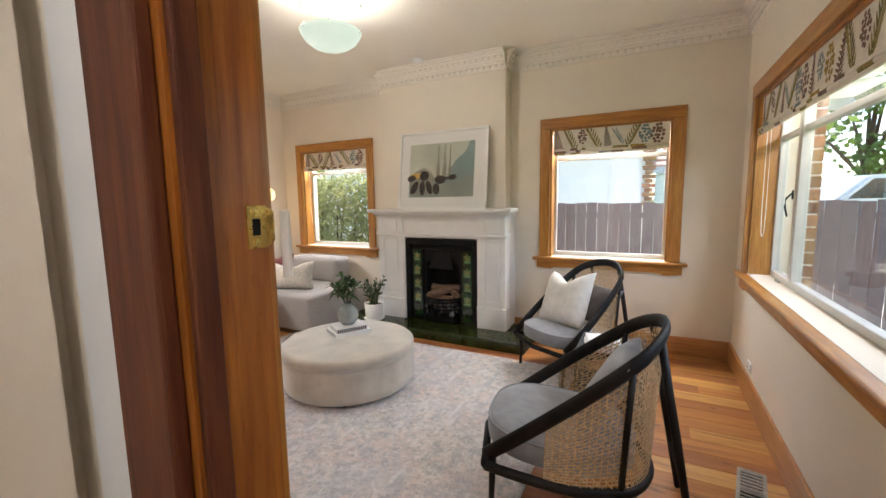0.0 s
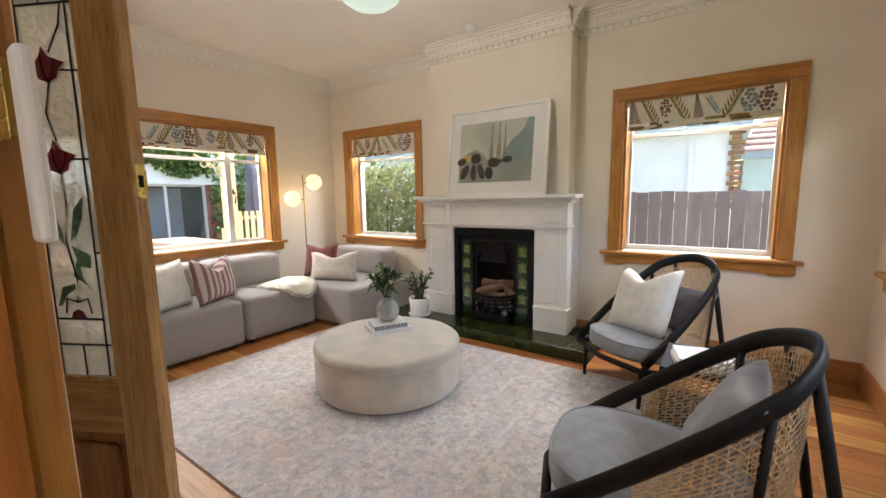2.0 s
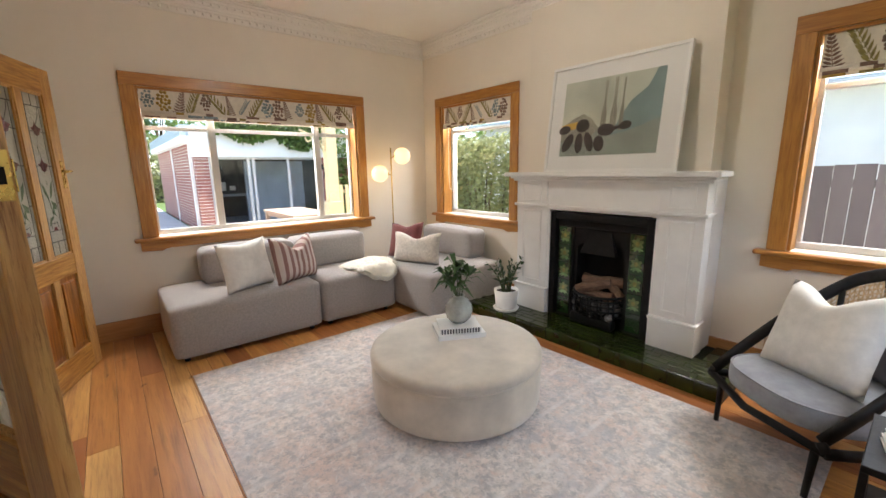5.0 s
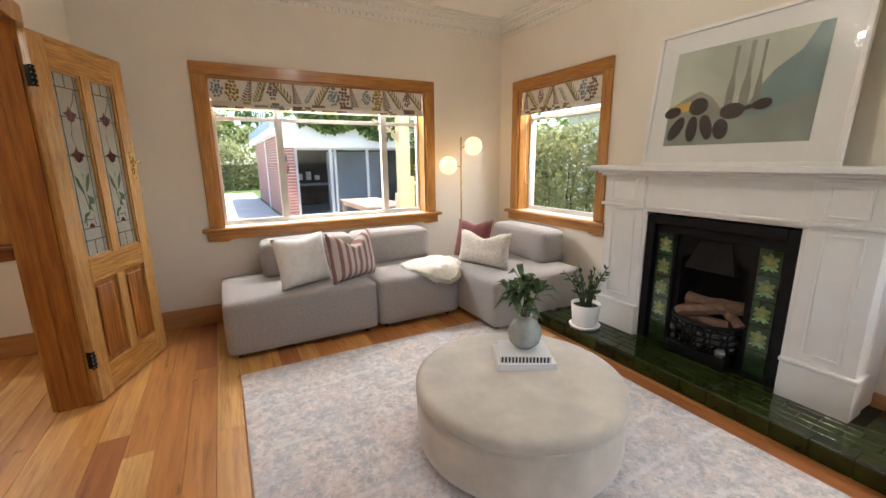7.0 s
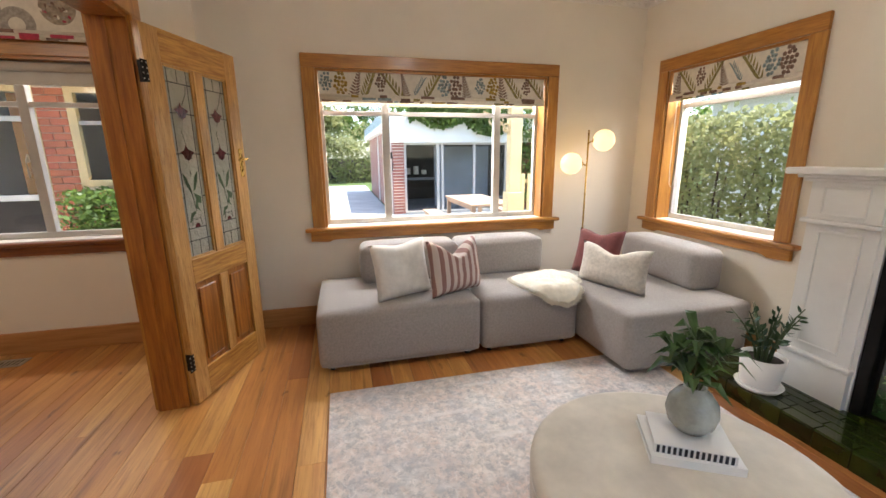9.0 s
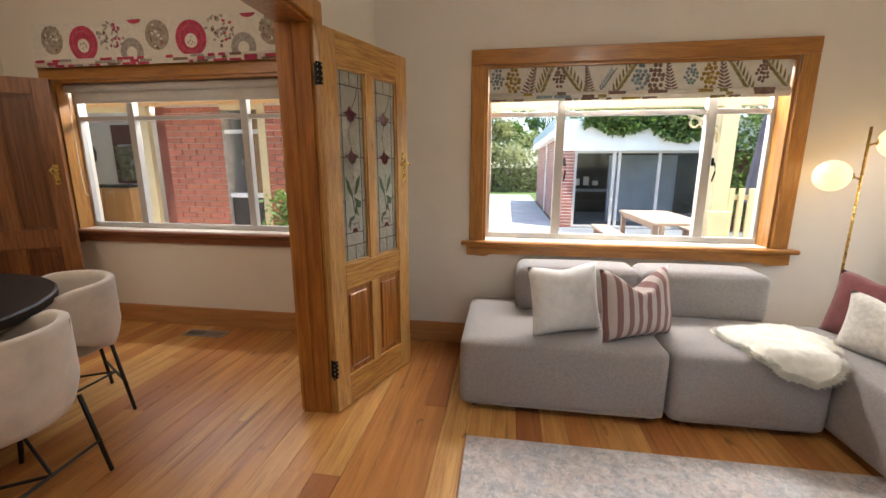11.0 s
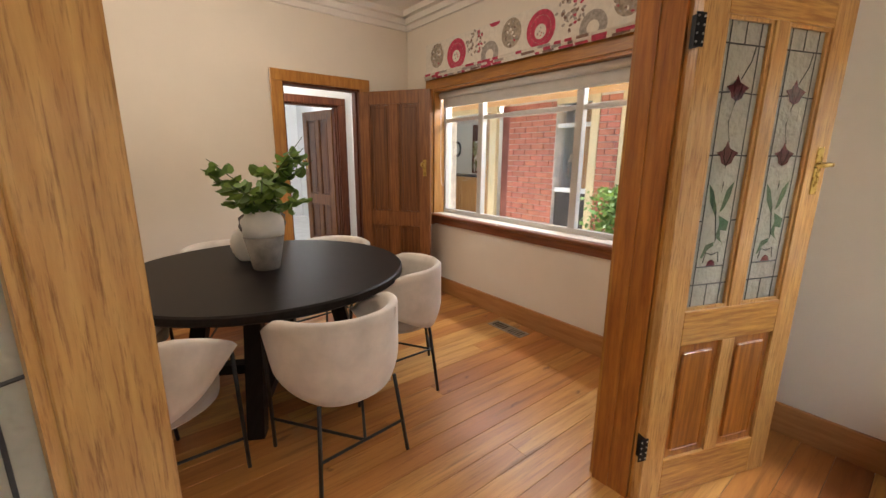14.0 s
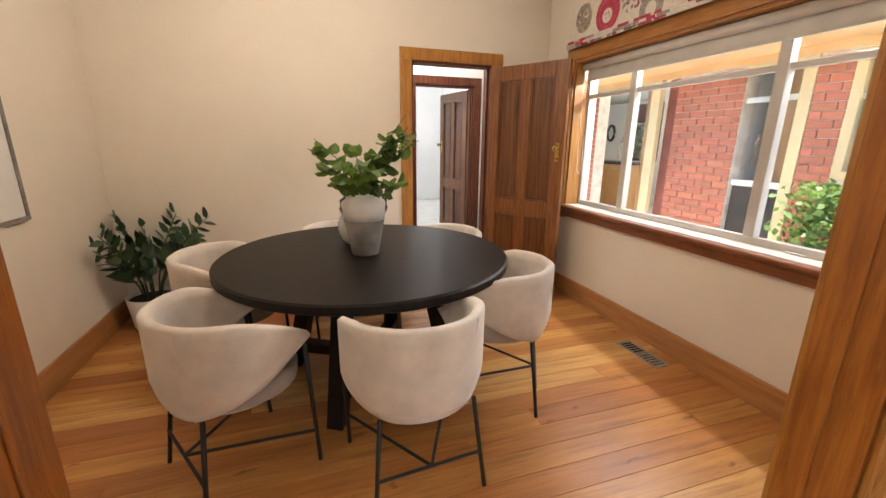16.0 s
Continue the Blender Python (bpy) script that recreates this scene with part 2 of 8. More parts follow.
def add_knots(m, colour):
    """Small dark knots and gum streaks scattered over boards."""
    n, lk = m.node_tree.nodes, m.node_tree.links
    b = n["Principled BSDF"]
    base = b.inputs["Base Color"].links[0].from_socket
    geo = n.new("ShaderNodeNewGeometry")
    for stretch, lo, hi, amt in (((1.3, 3.0, 1), 0.05, 0.015, 0.6), ((0.55, 8.0, 1), 0.14, 0.0, 0.55)):
        mp = n.new("ShaderNodeMapping")
        mp.inputs["Scale"].default_value = stretch
        lk.new(geo.outputs["Position"], mp.inputs["Vector"])
        wob = n.new("ShaderNodeTexNoise")
        wob.inputs["Scale"].default_value = 6.0
        wob.inputs["Detail"].default_value = 5
        lk.new(mp.outputs[0], wob.inputs["Vector"])
        ad = n.new("ShaderNodeVectorMath")
        ad.operation = "MULTIPLY_ADD"
        ad.inputs[1].default_value = (0.30, 0.30, 0)
        lk.new(wob.outputs["Color"], ad.inputs[0])
        lk.new(mp.outputs[0], ad.inputs[2])
        vo = n.new("ShaderNodeTexVoronoi")
        vo.voronoi_dimensions = "2D"
        vo.inputs["Scale"].default_value = 1.0
        lk.new(ad.outputs[0], vo.inputs["Vector"])
        mr = n.new("ShaderNodeMapRange")
        mr.inputs["From Min"].default_value, mr.inputs["From Max"].default_value = lo, hi
        mr.inputs["To Max"].default_value = amt
        lk.new(vo.outputs["Distance"], mr.inputs["Value"])
        mx = n.new("ShaderNodeMix")
        mx.data_type = "RGBA"
        lk.new(mr.outputs[0], mx.inputs["Factor"])
        lk.new(base, mx.inputs["A"])
        mx.inputs["B"].default_value = (*colour, 1)
        base = mx.outputs["Result"]
    lk.new(base, b.inputs["Base Color"])


add_knots(BOARD, (0.10, 0.04, 0.015))
SUBFLOOR = mat("floor_gap", (0.05, 0.025, 0.012), 0.8)
SOFA = mat("grey_wool_fabric", (0.335, 0.30, 0.278), 0.9, var=0.06, scale=70, bump=0.4, bscale=420, sheen=0.3)
OTTO = mat("cream_velvet", (0.62, 0.555, 0.46), 0.85, var=0.1, scale=5, bump=0.12, bscale=260, sheen=0.6, contrast=(0.3, 0.7))
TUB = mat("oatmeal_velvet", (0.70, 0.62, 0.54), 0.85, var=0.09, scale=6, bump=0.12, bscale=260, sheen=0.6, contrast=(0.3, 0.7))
# The shell's velvet again, with the tub's inner shade put into the colour.
TUBSHADE = mat("shaded_velvet_inside", (0.40, 0.35, 0.30), 0.85, var=0.1, scale=6, bump=0.12, bscale=260, sheen=0.4)
CUSHG = mat("slate_grey_upholstery", (0.275, 0.285, 0.315), 0.85, var=0.07, scale=18, bump=0.25, bscale=350, sheen=0.4)
CUSHGD = mat("dark_grey_upholstery", (0.135, 0.125, 0.13), 0.85, var=0.08, scale=14, bump=0.25, bscale=350, sheen=0.3)
LINEN = mat("white_linen", (0.78, 0.75, 0.70), 0.9, var=0.04, scale=20, bump=0.3, bscale=380, sheen=0.2)
OATM = mat("oatmeal_linen", (0.60, 0.545, 0.47), 0.9, var=0.08, scale=40, bump=0.35, bscale=380, sheen=0.2)
MAROON = mat("maroon_cotton", (0.161, 0.038, 0.036), 0.9, var=0.08, scale=20, bump=0.3, bscale=380, sheen=0.2)
BLACKW = mat("black_stained_timber", (0.014, 0.012, 0.011), 0.5, var=0.2, scale=20, bump=0.08, bscale=90, spec=0.22)
BLACKM = mat("black_powder_coat", (0.014, 0.013, 0.013), 0.45, var=0.15, scale=20)
TABLE = mat("espresso_timber", (0.019, 0.0145, 0.0125), 0.44, scale=6, stretch=(1, 16, 1), second=(0.012, 0.009, 0.008), bump=0.12, bscale=40, spec=0.14)
CANE = mat("woven_cane", (0.64, 0.45, 0.25), 0.6, var=0.15, scale=60, bump=0.2, bscale=200)
BRASS = mat("polished_brass", (0.58, 0.38, 0.11), 0.28, metal=1.0, var=0.08, scale=20)
IRON = mat("black_cast_iron", (0.007, 0.0065, 0.0065), 0.5, var=0.3, scale=14, bump=0.2, bscale=70, spec=0.2)
# Soot on the fire back; elsewhere flat patches painted as dark holes.
HOLE = mat("soot_and_hole_dark", (0.006, 0.005, 0.005), 0.95)
LOG = mat("split_log", (0.24, 0.14, 0.085), 0.85, scale=7, stretch=(2, 14, 14), second=(0.13, 0.075, 0.05), bump=0.6, bscale=35)
ASH = mat("white_ash_coals", (0.26, 0.25, 0.24), 0.95, second=(0.05, 0.045, 0.045), scale=25, bump=0.6, bscale=60)
GTILE = mat("green_glazed_tile", (0.030, 0.044, 0.006), 0.1, scale=5, second=(0.010, 0.017, 0.003), alpha_random=0.3, coat=0.25, bump=0.05, bscale=20, spec=0.4)
GROUT = mat("dark_grout", (0.03, 0.032, 0.02), 0.9)
GTILEP = mat("patterned_green_tile", (0.022, 0.055, 0.020), 0.12, scale=8, second=(0.014, 0.036, 0.013), coat=0.7)
TFLOW = mat("tile_flower_glaze", (0.15, 0.20, 0.07), 0.15, var=0.15, scale=25, coat=0.6)
TCENT = mat("tile_flower_centre", (0.26, 0.24, 0.07), 0.15, var=0.15, scale=25, coat=0.6)
TPETAL = mat("tile_leaf_glaze", (0.19, 0.32, 0.12), 0.15, var=0.15, scale=25, coat=0.6)
CERW = mat("white_ceramic", (0.80, 0.78, 0.75), 0.3, var=0.02, scale=5)
CERG = mat("sage_ceramic", (0.40, 0.42, 0.38), 0.22, var=0.1, scale=16, coat=0.5)
STONEV = mat("raw_grey_stoneware", (0.23, 0.21, 0.19), 0.85, var=0.16, scale=9, bump=0.3, bscale=80)
CHALKV = mat("chalk_white_stoneware", (0.74, 0.71, 0.67), 0.75, var=0.05, scale=9, bump=0.15, bscale=80)
LEAF = mat("glossy_leaf", (0.06, 0.13, 0.03), 0.4, var=0.25, scale=9, second=(0.028, 0.066, 0.016))
LEAFD = mat("dark_glossy_leaf", (0.036, 0.085, 0.025), 0.32, var=0.25, scale=9, second=(0.016, 0.042, 0.014))
LEAFV = mat("branch_leaf", (0.115, 0.20, 0.035), 0.5, var=0.25, scale=12, second=(0.05, 0.10, 0.02))
LEAFY = mat("yellow_green_leaf", (0.25, 0.27, 0.12), 0.6, second=(0.13, 0.15, 0.06), scale=5)


def leafy_light(m, colour, share):
    """Leaves pass part of the light that falls on their other side."""
    n, lk = m.node_tree.nodes, m.node_tree.links
    tl, mix = n.new("ShaderNodeBsdfTranslucent"), n.new("ShaderNodeMixShader")
    tl.inputs["Color"].default_value = (*colour, 1)
    mix.inputs[0].default_value = share
    lk.new(n["Principled BSDF"].outputs[0], mix.inputs[1])
    lk.new(tl.outputs[0], mix.inputs[2])
    lk.new(mix.outputs[0], n["Material Output"].inputs[0])


GARDEN = mat("garden_leaf", (0.085, 0.15, 0.035), 0.5, second=(0.045, 0.085, 0.02), scale=5)
leafy_light(LEAFY, (0.46, 0.46, 0.21), 0.45)
leafy_light(GARDEN, (0.22, 0.34, 0.07), 0.4)
leafy_light(LEAFV, (0.24, 0.36, 0.06), 0.3)
STEM = mat("plant_stem", (0.06, 0.09, 0.03), 0.6)
BARK = mat("brown_bark", (0.10, 0.07, 0.05), 0.9, scale=12, bump=0.4)
SOIL = mat("potting_soil", (0.035, 0.025, 0.018), 0.95, bump=0.6, bscale=60)
PAPER = mat("white_paper", (0.80, 0.79, 0.77), 0.6, var=0.02)
INK = mat("navy_black_print", (0.02, 0.02, 0.028), 0.5)
FLEECE = mat("cream_sheepskin", (0.88, 0.82, 0.69), 0.95, var=0.05, scale=14, bump=0.5, bscale=160, sheen=0.7)
PLATE = mat("white_plastic", (0.82, 0.82, 0.81), 0.35, var=0.01)
VENTM = mat("brushed_vent_metal", (0.42, 0.40, 0.37), 0.4, metal=0.6, var=0.1, scale=30)
BLIND = mat("cream_blind_linen", (0.78, 0.73, 0.64), 0.9, var=0.04, scale=30, bump=0.25, bscale=320)
BLINDW = mat("white_roller_fabric", (0.62, 0.60, 0.56), 0.85, var=0.03, scale=10)
PR_BROWN = mat("print_mauve_brown", (0.24, 0.15, 0.115), 0.9, var=0.2, scale=30)
PR_BLUE = mat("print_dusty_blue", (0.27, 0.35, 0.37), 0.9, var=0.2, scale=30)
PR_GOLD = mat("print_ochre", (0.40, 0.265, 0.05), 0.9, var=0.2, scale=30)
PR_OLIVE = mat("print_olive", (0.30, 0.255, 0.09), 0.9, var=0.2, scale=30)
PR_SEED = mat("print_dark_seed", (0.12, 0.095, 0.07), 0.9)
PR_BEIGE = mat("print_beige", (0.42, 0.35, 0.27), 0.9, var=0.2, scale=30)
PR_RED = mat("print_raspberry", (0.55, 0.065, 0.12), 0.9, var=0.15, scale=30)
PR_GREY = mat("print_warm_grey", (0.40, 0.36, 0.32), 0.9, var=0.15, scale=40)
LEAD = mat("lead_came", (0.05, 0.05, 0.055), 0.5, metal=0.5)
TULIP = mat("ruby_glass", (0.11, 0.012, 0.022), 0.12, var=0.15, scale=20, coat=0.5)
TSTEM = mat("green_stained_glass", (0.035, 0.095, 0.055), 0.15, var=0.15, scale=20, coat=0.5)
FRAMEW = mat("white_picture_frame", (0.80, 0.78, 0.75), 0.4, var=0.02)
MOUNT = mat("picture_mount_board", (0.78, 0.765, 0.74), 0.85, var=0.015)
ART_BG = mat("art_pale_olive_wash", (0.52, 0.54, 0.44), 0.8, var=0.1, scale=3)
ART_TEAL = mat("art_teal_wash", (0.22, 0.30, 0.29), 0.8, var=0.1, scale=4)
ART_SAGE = mat("art_sage_wash", (0.30, 0.335, 0.285), 0.8, var=0.1, scale=4)
ART_GREY = mat("art_grey_wash", (0.30, 0.29, 0.23), 0.8, var=0.12, scale=4)
ART_DARK = mat("art_umber", (0.05, 0.036, 0.032), 0.8, var=0.15, scale=6)
ART_YEL = mat("art_yellow", (0.66, 0.40, 0.07), 0.8, var=0.1, scale=8)
GLASS = glass("window_glass", (0.97, 0.98, 0.98))
PICGLASS = glass("picture_glass", (0.99, 0.99, 0.99))
TEXGLASS = glass("hammered_glass", (0.94, 0.95, 0.91), 0.05, bump=1.0, bscale=30)


def milky(m, share):
    """Part of the light that enters cathedral glass is scattered on through it."""
    n, lk = m.node_tree.nodes, m.node_tree.links
    out = n["Material Output"]
    old = out.inputs[0].links[0].from_socket
    tl, df, add, mix = n.new("ShaderNodeBsdfTranslucent"), n.new("ShaderNodeBsdfDiffuse"), n.new("ShaderNodeMixShader"), n.new("ShaderNodeMixShader")
    for x in (tl, df):
        x.inputs["Color"].default_value = (0.86, 0.86, 0.80, 1)
    bump = old.node.inputs[1].links[0].from_node.inputs["Normal"].links[0].from_socket
    lk.new(bump, tl.inputs["Normal"])
    lk.new(bump, df.inputs["Normal"])
    lk.new(tl.outputs[0], add.inputs[1])
    lk.new(df.outputs[0], add.inputs[2])
    add.inputs[0].default_value = 0.4
    mix.inputs[0].default_value = share
    lk.new(old, mix.inputs[1])
    lk.new(add.outputs[0], mix.inputs[2])
    lk.new(mix.outputs[0], out.inputs[0])


milky(TEXGLASS, 0.42)


def stained(m, tint, share):
    """Coloured glass: tinted light passes, the rest is dull surface."""
    n, lk = m.node_tree.nodes, m.node_tree.links
    tr, mix = n.new("ShaderNodeBsdfTransparent"), n.new("ShaderNodeMixShader")
    tr.inputs["Color"].default_value = (*tint, 1)
    mix.inputs[0].default_value = share
    lk.new(n["Principled BSDF"].outputs[0], mix.inputs[1])
    lk.new(tr.outputs[0], mix.inputs[2])
    lk.new(mix.outputs[0], n["Material Output"].inputs[0])


stained(TULIP, (0.50, 0.15, 0.19), 0.55)
stained(TSTEM, (0.42, 0.62, 0.48), 0.55)
BRICK = mat("red_brick", (0.52, 0.19, 0.12), 0.85, scale=12, second=(0.44, 0.145, 0.09), alpha_random=0.14, bump=0.4, bscale=60)
BRICKS = mat("dull_red_brick", (0.33, 0.12, 0.09), 0.85, scale=2.2, second=(0.22, 0.075, 0.06), bump=0.4, bscale=60)
BUFF = mat("buff_brick", (0.36, 0.20, 0.085), 0.85, scale=9, second=(0.27, 0.115, 0.05), alpha_random=0.35, bump=0.4, bscale=60)
MORTAR = mat("mortar", (0.74, 0.66, 0.57), 0.95, bump=0.4, bscale=80)
CREAMP = mat("cream_exterior_paint", (0.72, 0.58, 0.33), 0.5, var=0.04, scale=5)
SOFFIT = mat("varnished_soffit_boards", (0.86, 0.58, 0.30), 0.45, scale=3, stretch=(10, 1, 1), second=(0.78, 0.48, 0.22))
RENDERW = mat("white_render", (0.88, 0.86, 0.80), 0.85, var=0.03, scale=3, bump=0.3, bscale=50)
MINT = mat("pale_mint_paint", (0.52, 0.62, 0.56), 0.7, var=0.04)
GUTTER = mat("blue_grey_gutter", (0.36, 0.44, 0.47), 0.5, var=0.05)
ROOFT = mat("terracotta_tile_roof", (0.50, 0.36, 0.31), 0.8, scale=8, second=(0.38, 0.26, 0.22), bump=0.4)
FENCE = mat("weathered_paling", (0.165, 0.13, 0.128), 0.85, scale=4, stretch=(8, 8, 0.8), second=(0.115, 0.09, 0.09), alpha_random=0.16, bump=0.4, bscale=40)
CONC = mat("concrete_paving", (0.56, 0.54, 0.50), 0.85, var=0.08, scale=1.5, bump=0.3, bscale=60)
PAVING = mat("bluestone_patio", (0.17, 0.18, 0.195), 0.8, var=0.1, scale=2, bump=0.3, bscale=60)
LAWN = mat("lawn", (0.10, 0.15, 0.04), 0.9, second=(0.06, 0.1, 0.025), scale=3, bump=0.6, bscale=60)
TEAK = mat("outdoor_table_timber", (0.54, 0.38, 0.27), 0.6, scale=4, stretch=(2, 12, 12), second=(0.42, 0.27, 0.18), bump=0.2)
UMB = mat("folded_canvas", (0.13, 0.125, 0.15), 0.9, var=0.1)
# Garden room's dimness put into the colour; also the wing's dark door panel.
DARKIN = mat("dimness_and_dark_panel", (0.06, 0.05, 0.045), 0.8, var=0.2, scale=2)
GREYP = mat("grey_interior_panel", (0.30, 0.33, 0.37), 0.6, var=0.08, scale=2)
KITW = mat("kitchen_white", (0.75, 0.74, 0.71), 0.6, var=0.02)
KITO = mat("kitchen_oak_front", (0.42, 0.23, 0.09), 0.45, scale=3, stretch=(10, 10, 1), second=(0.33, 0.165, 0.06))
CARP = mat("silver_car_paint", (0.6, 0.62, 0.64), 0.25, metal=0.3, coat=0.8, var=0.02)
CARGL = mat("dark_car_glass", (0.02, 0.025, 0.03), 0.08, coat=0.5)
FROST = mat("frosted_lamp_glass", (0.46, 0.55, 0.48), 0.5, var=0.02, emit=1.0)
FROST.node_tree.nodes["Principled BSDF"].inputs["Emission Strength"].default_value = 0.3
GLOBE = mat("opal_globe_glass", (1.0, 0.74, 0.35), 0.4, var=0.01, emit=0.36)
TILEW = mat("pale_floor_tile", (0.62, 0.61, 0.60), 0.35, var=0.06, scale=4)


def rug_material():
    m = mat("faded_persian_rug", (0.74, 0.69, 0.66), 0.95, var=0.1, scale=22, bump=0.5, bscale=240, sheen=0.2)
    n, lk = m.node_tree.nodes, m.node_tree.links
    b = n["Principled BSDF"]
    co = n.new("ShaderNodeTexCoord")
    base = b.inputs["Base Color"].links[0].from_socket
    for seed, sc, lo, hi, col, amt in ((1.0, 1.3, 0.42, 0.64, (0.64, 0.47, 0.42), 0.7), (7.0, 9.0, 0.51, 0.61, (0.38, 0.39, 0.43), 0.6), (37.0, 46.0, 0.53, 0.60, (0.36, 0.36, 0.38), 0.6), (13.0, 18.0, 0.535, 0.59, (0.34, 0.345, 0.37), 0.6), (19.0, 16.0, 0.54, 0.66, (0.68, 0.52, 0.46), 0.6), (29.0, 3.0, 0.48, 0.68, (0.45, 0.475, 0.53), 0.6)):
        tx = n.new("ShaderNodeTexNoise")
        tx.inputs["Scale"].default_value = sc
        tx.inputs["Detail"].default_value = 7
        tx.inputs["Roughness"].default_value = 0.72
        ad = n.new("ShaderNodeVectorMath")
        ad.inputs[1].default_value = (seed, seed * 0.7, 0)
        lk.new(co.outputs["Object"], ad.inputs[0])
        lk.new(ad.outputs[0], tx.inputs["Vector"])
        mr = n.new("ShaderNodeMapRange")
        mr.inputs["From Min"].default_value, mr.inputs["From Max"].default_value = lo, hi
        mr.inputs["To Max"].default_value = amt
        lk.new(tx.outputs["Fac"], mr.inputs["Value"])
        mx = n.new("ShaderNodeMix")
        mx.data_type = "RGBA"
        lk.new(mr.outputs[0], mx.inputs["Factor"])
        lk.new(base, mx.inputs["A"])
        mx.inputs["B"].default_value = (*col, 1)
        base = mx.outputs["Result"]
    # worn filigree of the woven pattern: broken curls and straight border lines
    wob = n.new("ShaderNodeTexNoise")
    wob.inputs["Scale"].default_value = 16.0
    wob.inputs["Detail"].default_value = 4
    warp = n.new("ShaderNodeVectorMath")
    warp.operation = "MULTIPLY_ADD"
    warp.inputs[1].default_value = (0.10, 0.10, 0)
    lk.new(co.outputs["Object"], wob.inputs["Vector"])
    lk.new(wob.outputs["Color"], warp.inputs[0])
    lk.new(co.outputs["Object"], warp.inputs[2])
    for kind, sc, lo, hi, col, amt in (("curl", 27.0, 0.12, 0.0, (0.30, 0.31, 0.33), 0.42), ("curl", 19.0, 0.10, 0.0, (0.84, 0.81, 0.79), 0.5), ("line", 2.1, 0.90, 0.995, (0.36, 0.38, 0.42), 0.35), ("line", 1.3, 0.95, 0.995, (0.78, 0.75, 0.74), 0.5)):
        if kind == "curl":
            tx = n.new("ShaderNodeTexVoronoi")
            tx.feature = "DISTANCE_TO_EDGE"
            lk.new(warp.outputs[0], tx.inputs["Vector"])
            out = tx.outputs["Distance"]
        else:
            tx = n.new("ShaderNodeTexWave")
            tx.inputs["Distortion"].default_value = 0.25
            tx.inputs["Detail"].default_value = 3
            lk.new(co.outputs["Object"], tx.inputs["Vector"])
            out = tx.outputs["Fac"]
        tx.inputs["Scale"].default_value = sc
        mr = n.new("ShaderNodeMapRange")
        mr.inputs["From Min"].default_value, mr.inputs["From Max"].default_value = lo, hi
        mr.inputs["To Max"].default_value = amt
        lk.new(out, mr.inputs["Value"])
        worn = n.new("ShaderNodeTexNoise")
        worn.inputs["Scale"].default_value = 3.0 + sc
        worn.inputs["Detail"].default_value = 8
        lk.new(co.outputs["Object"], worn.inputs["Vector"])
        wr = n.new("ShaderNodeMapRange")
        wr.inputs["From Min"].default_value, wr.inputs["From Max"].default_value = 0.46, 0.6
        lk.new(worn.outputs["Fac"], wr.inputs["Value"])
        mu = n.new("ShaderNodeMath")
        mu.operation = "MULTIPLY"
        lk.new(mr.outputs[0], mu.inputs[0])
        lk.new(wr.outputs[0], mu.inputs[1])
        mx = n.new("ShaderNodeMix")
        mx.data_type = "RGBA"
        lk.new(mu.outputs[0], mx.inputs["Factor"])
        lk.new(base, mx.inputs["A"])
        mx.inputs["B"].default_value = (*col, 1)
        base = mx.outputs["Result"]
    lk.new(base, b.inputs["Base Color"])
    return m


def striped_material():
    m = mat("mauve_stripe_cotton", (0.55, 0.45, 0.40), 0.9, bump=0.3, bscale=380)
    n, lk = m.node_tree.nodes, m.node_tree.links
    b = n["Principled BSDF"]
    co = n.new("ShaderNodeTexCoord")
    sep = n.new("ShaderNodeSeparateXYZ")
    lk.new(co.outputs["Object"], sep.inputs[0])
    mu = n.new("ShaderNodeMath")
    mu.operation = "MULTIPLY"
    mu.inputs[1].default_value = 2 * math.pi / 0.062
    lk.new(sep.outputs[0], mu.inputs[0])
    si = n.new("ShaderNodeMath")
    si.operation = "SINE"
    lk.new(mu.outputs[0], si.inputs[0])
    gt = n.new("ShaderNodeMath")
    gt.operation = "GREATER_THAN"
    gt.inputs[1].default_value = 0.05
    lk.new(si.outputs[0], gt.inputs[0])
    mx = n.new("ShaderNodeMix")
    mx.data_type = "RGBA"
    lk.new(gt.outputs[0], mx.inputs["Factor"])
    mx.inputs["A"].default_value = (0.56, 0.47, 0.42, 1)
    mx.inputs["B"].default_value = (0.27, 0.145, 0.13, 1)
    lk.new(mx.outputs["Result"], b.inputs["Base Color"])
    return m


RUG, STRIPE = rug_material(), striped_material()


# ---- building helpers ----
def finish(bm, name, material, smooth=False):
    me = bpy.data.meshes.new(name)
    bmesh.ops.recalc_face_normals(bm, faces=bm.faces)
    bm.to_mesh(me)
    bm.free()
    me.materials.append(material)
    if smooth:
        for p in me.polygons:
            p.use_smooth = True
    return me


def part(name, bm, material, parent=None, label="", smooth=False, at=None):
    ob = new(name, finish(bm, name, material, smooth))
    if parent is not None:
        ob.parent = parent
    if at is not None:
        ob.matrix_local = at
    if label:
        ob["label"] = label
    return ob


def thing(name, label, category, place=None, group="", kind=""):
    ob = new(name)
    ob.empty_display_size = 0.1
    if place is not None:
        ob.matrix_world = place
    return tagged(ob, label, category, group, kind)


def struct(name, bm, material, label, category="", smooth=False):
    return tagged(part(name, bm, material, smooth=smooth), label, category or name.split("_")[0], kind="structure")


def add_box(bm, lo, hi, bevel=0.0, seg=2):
    lo, hi = Vector(lo), Vector(hi)
    g = bmesh.ops.create_cube(bm, size=1.0, matrix=Matrix.LocRotScale((lo + hi) / 2, None, hi - lo))
    if bevel:
        vs = set(g["verts"])
        es = [e for e in bm.edges if e.verts[0] in vs and e.verts[1] in vs]
        bmesh.ops.bevel(bm, geom=es, offset=bevel, segments=seg, profile=0.5, affect="EDGES")
    return bm


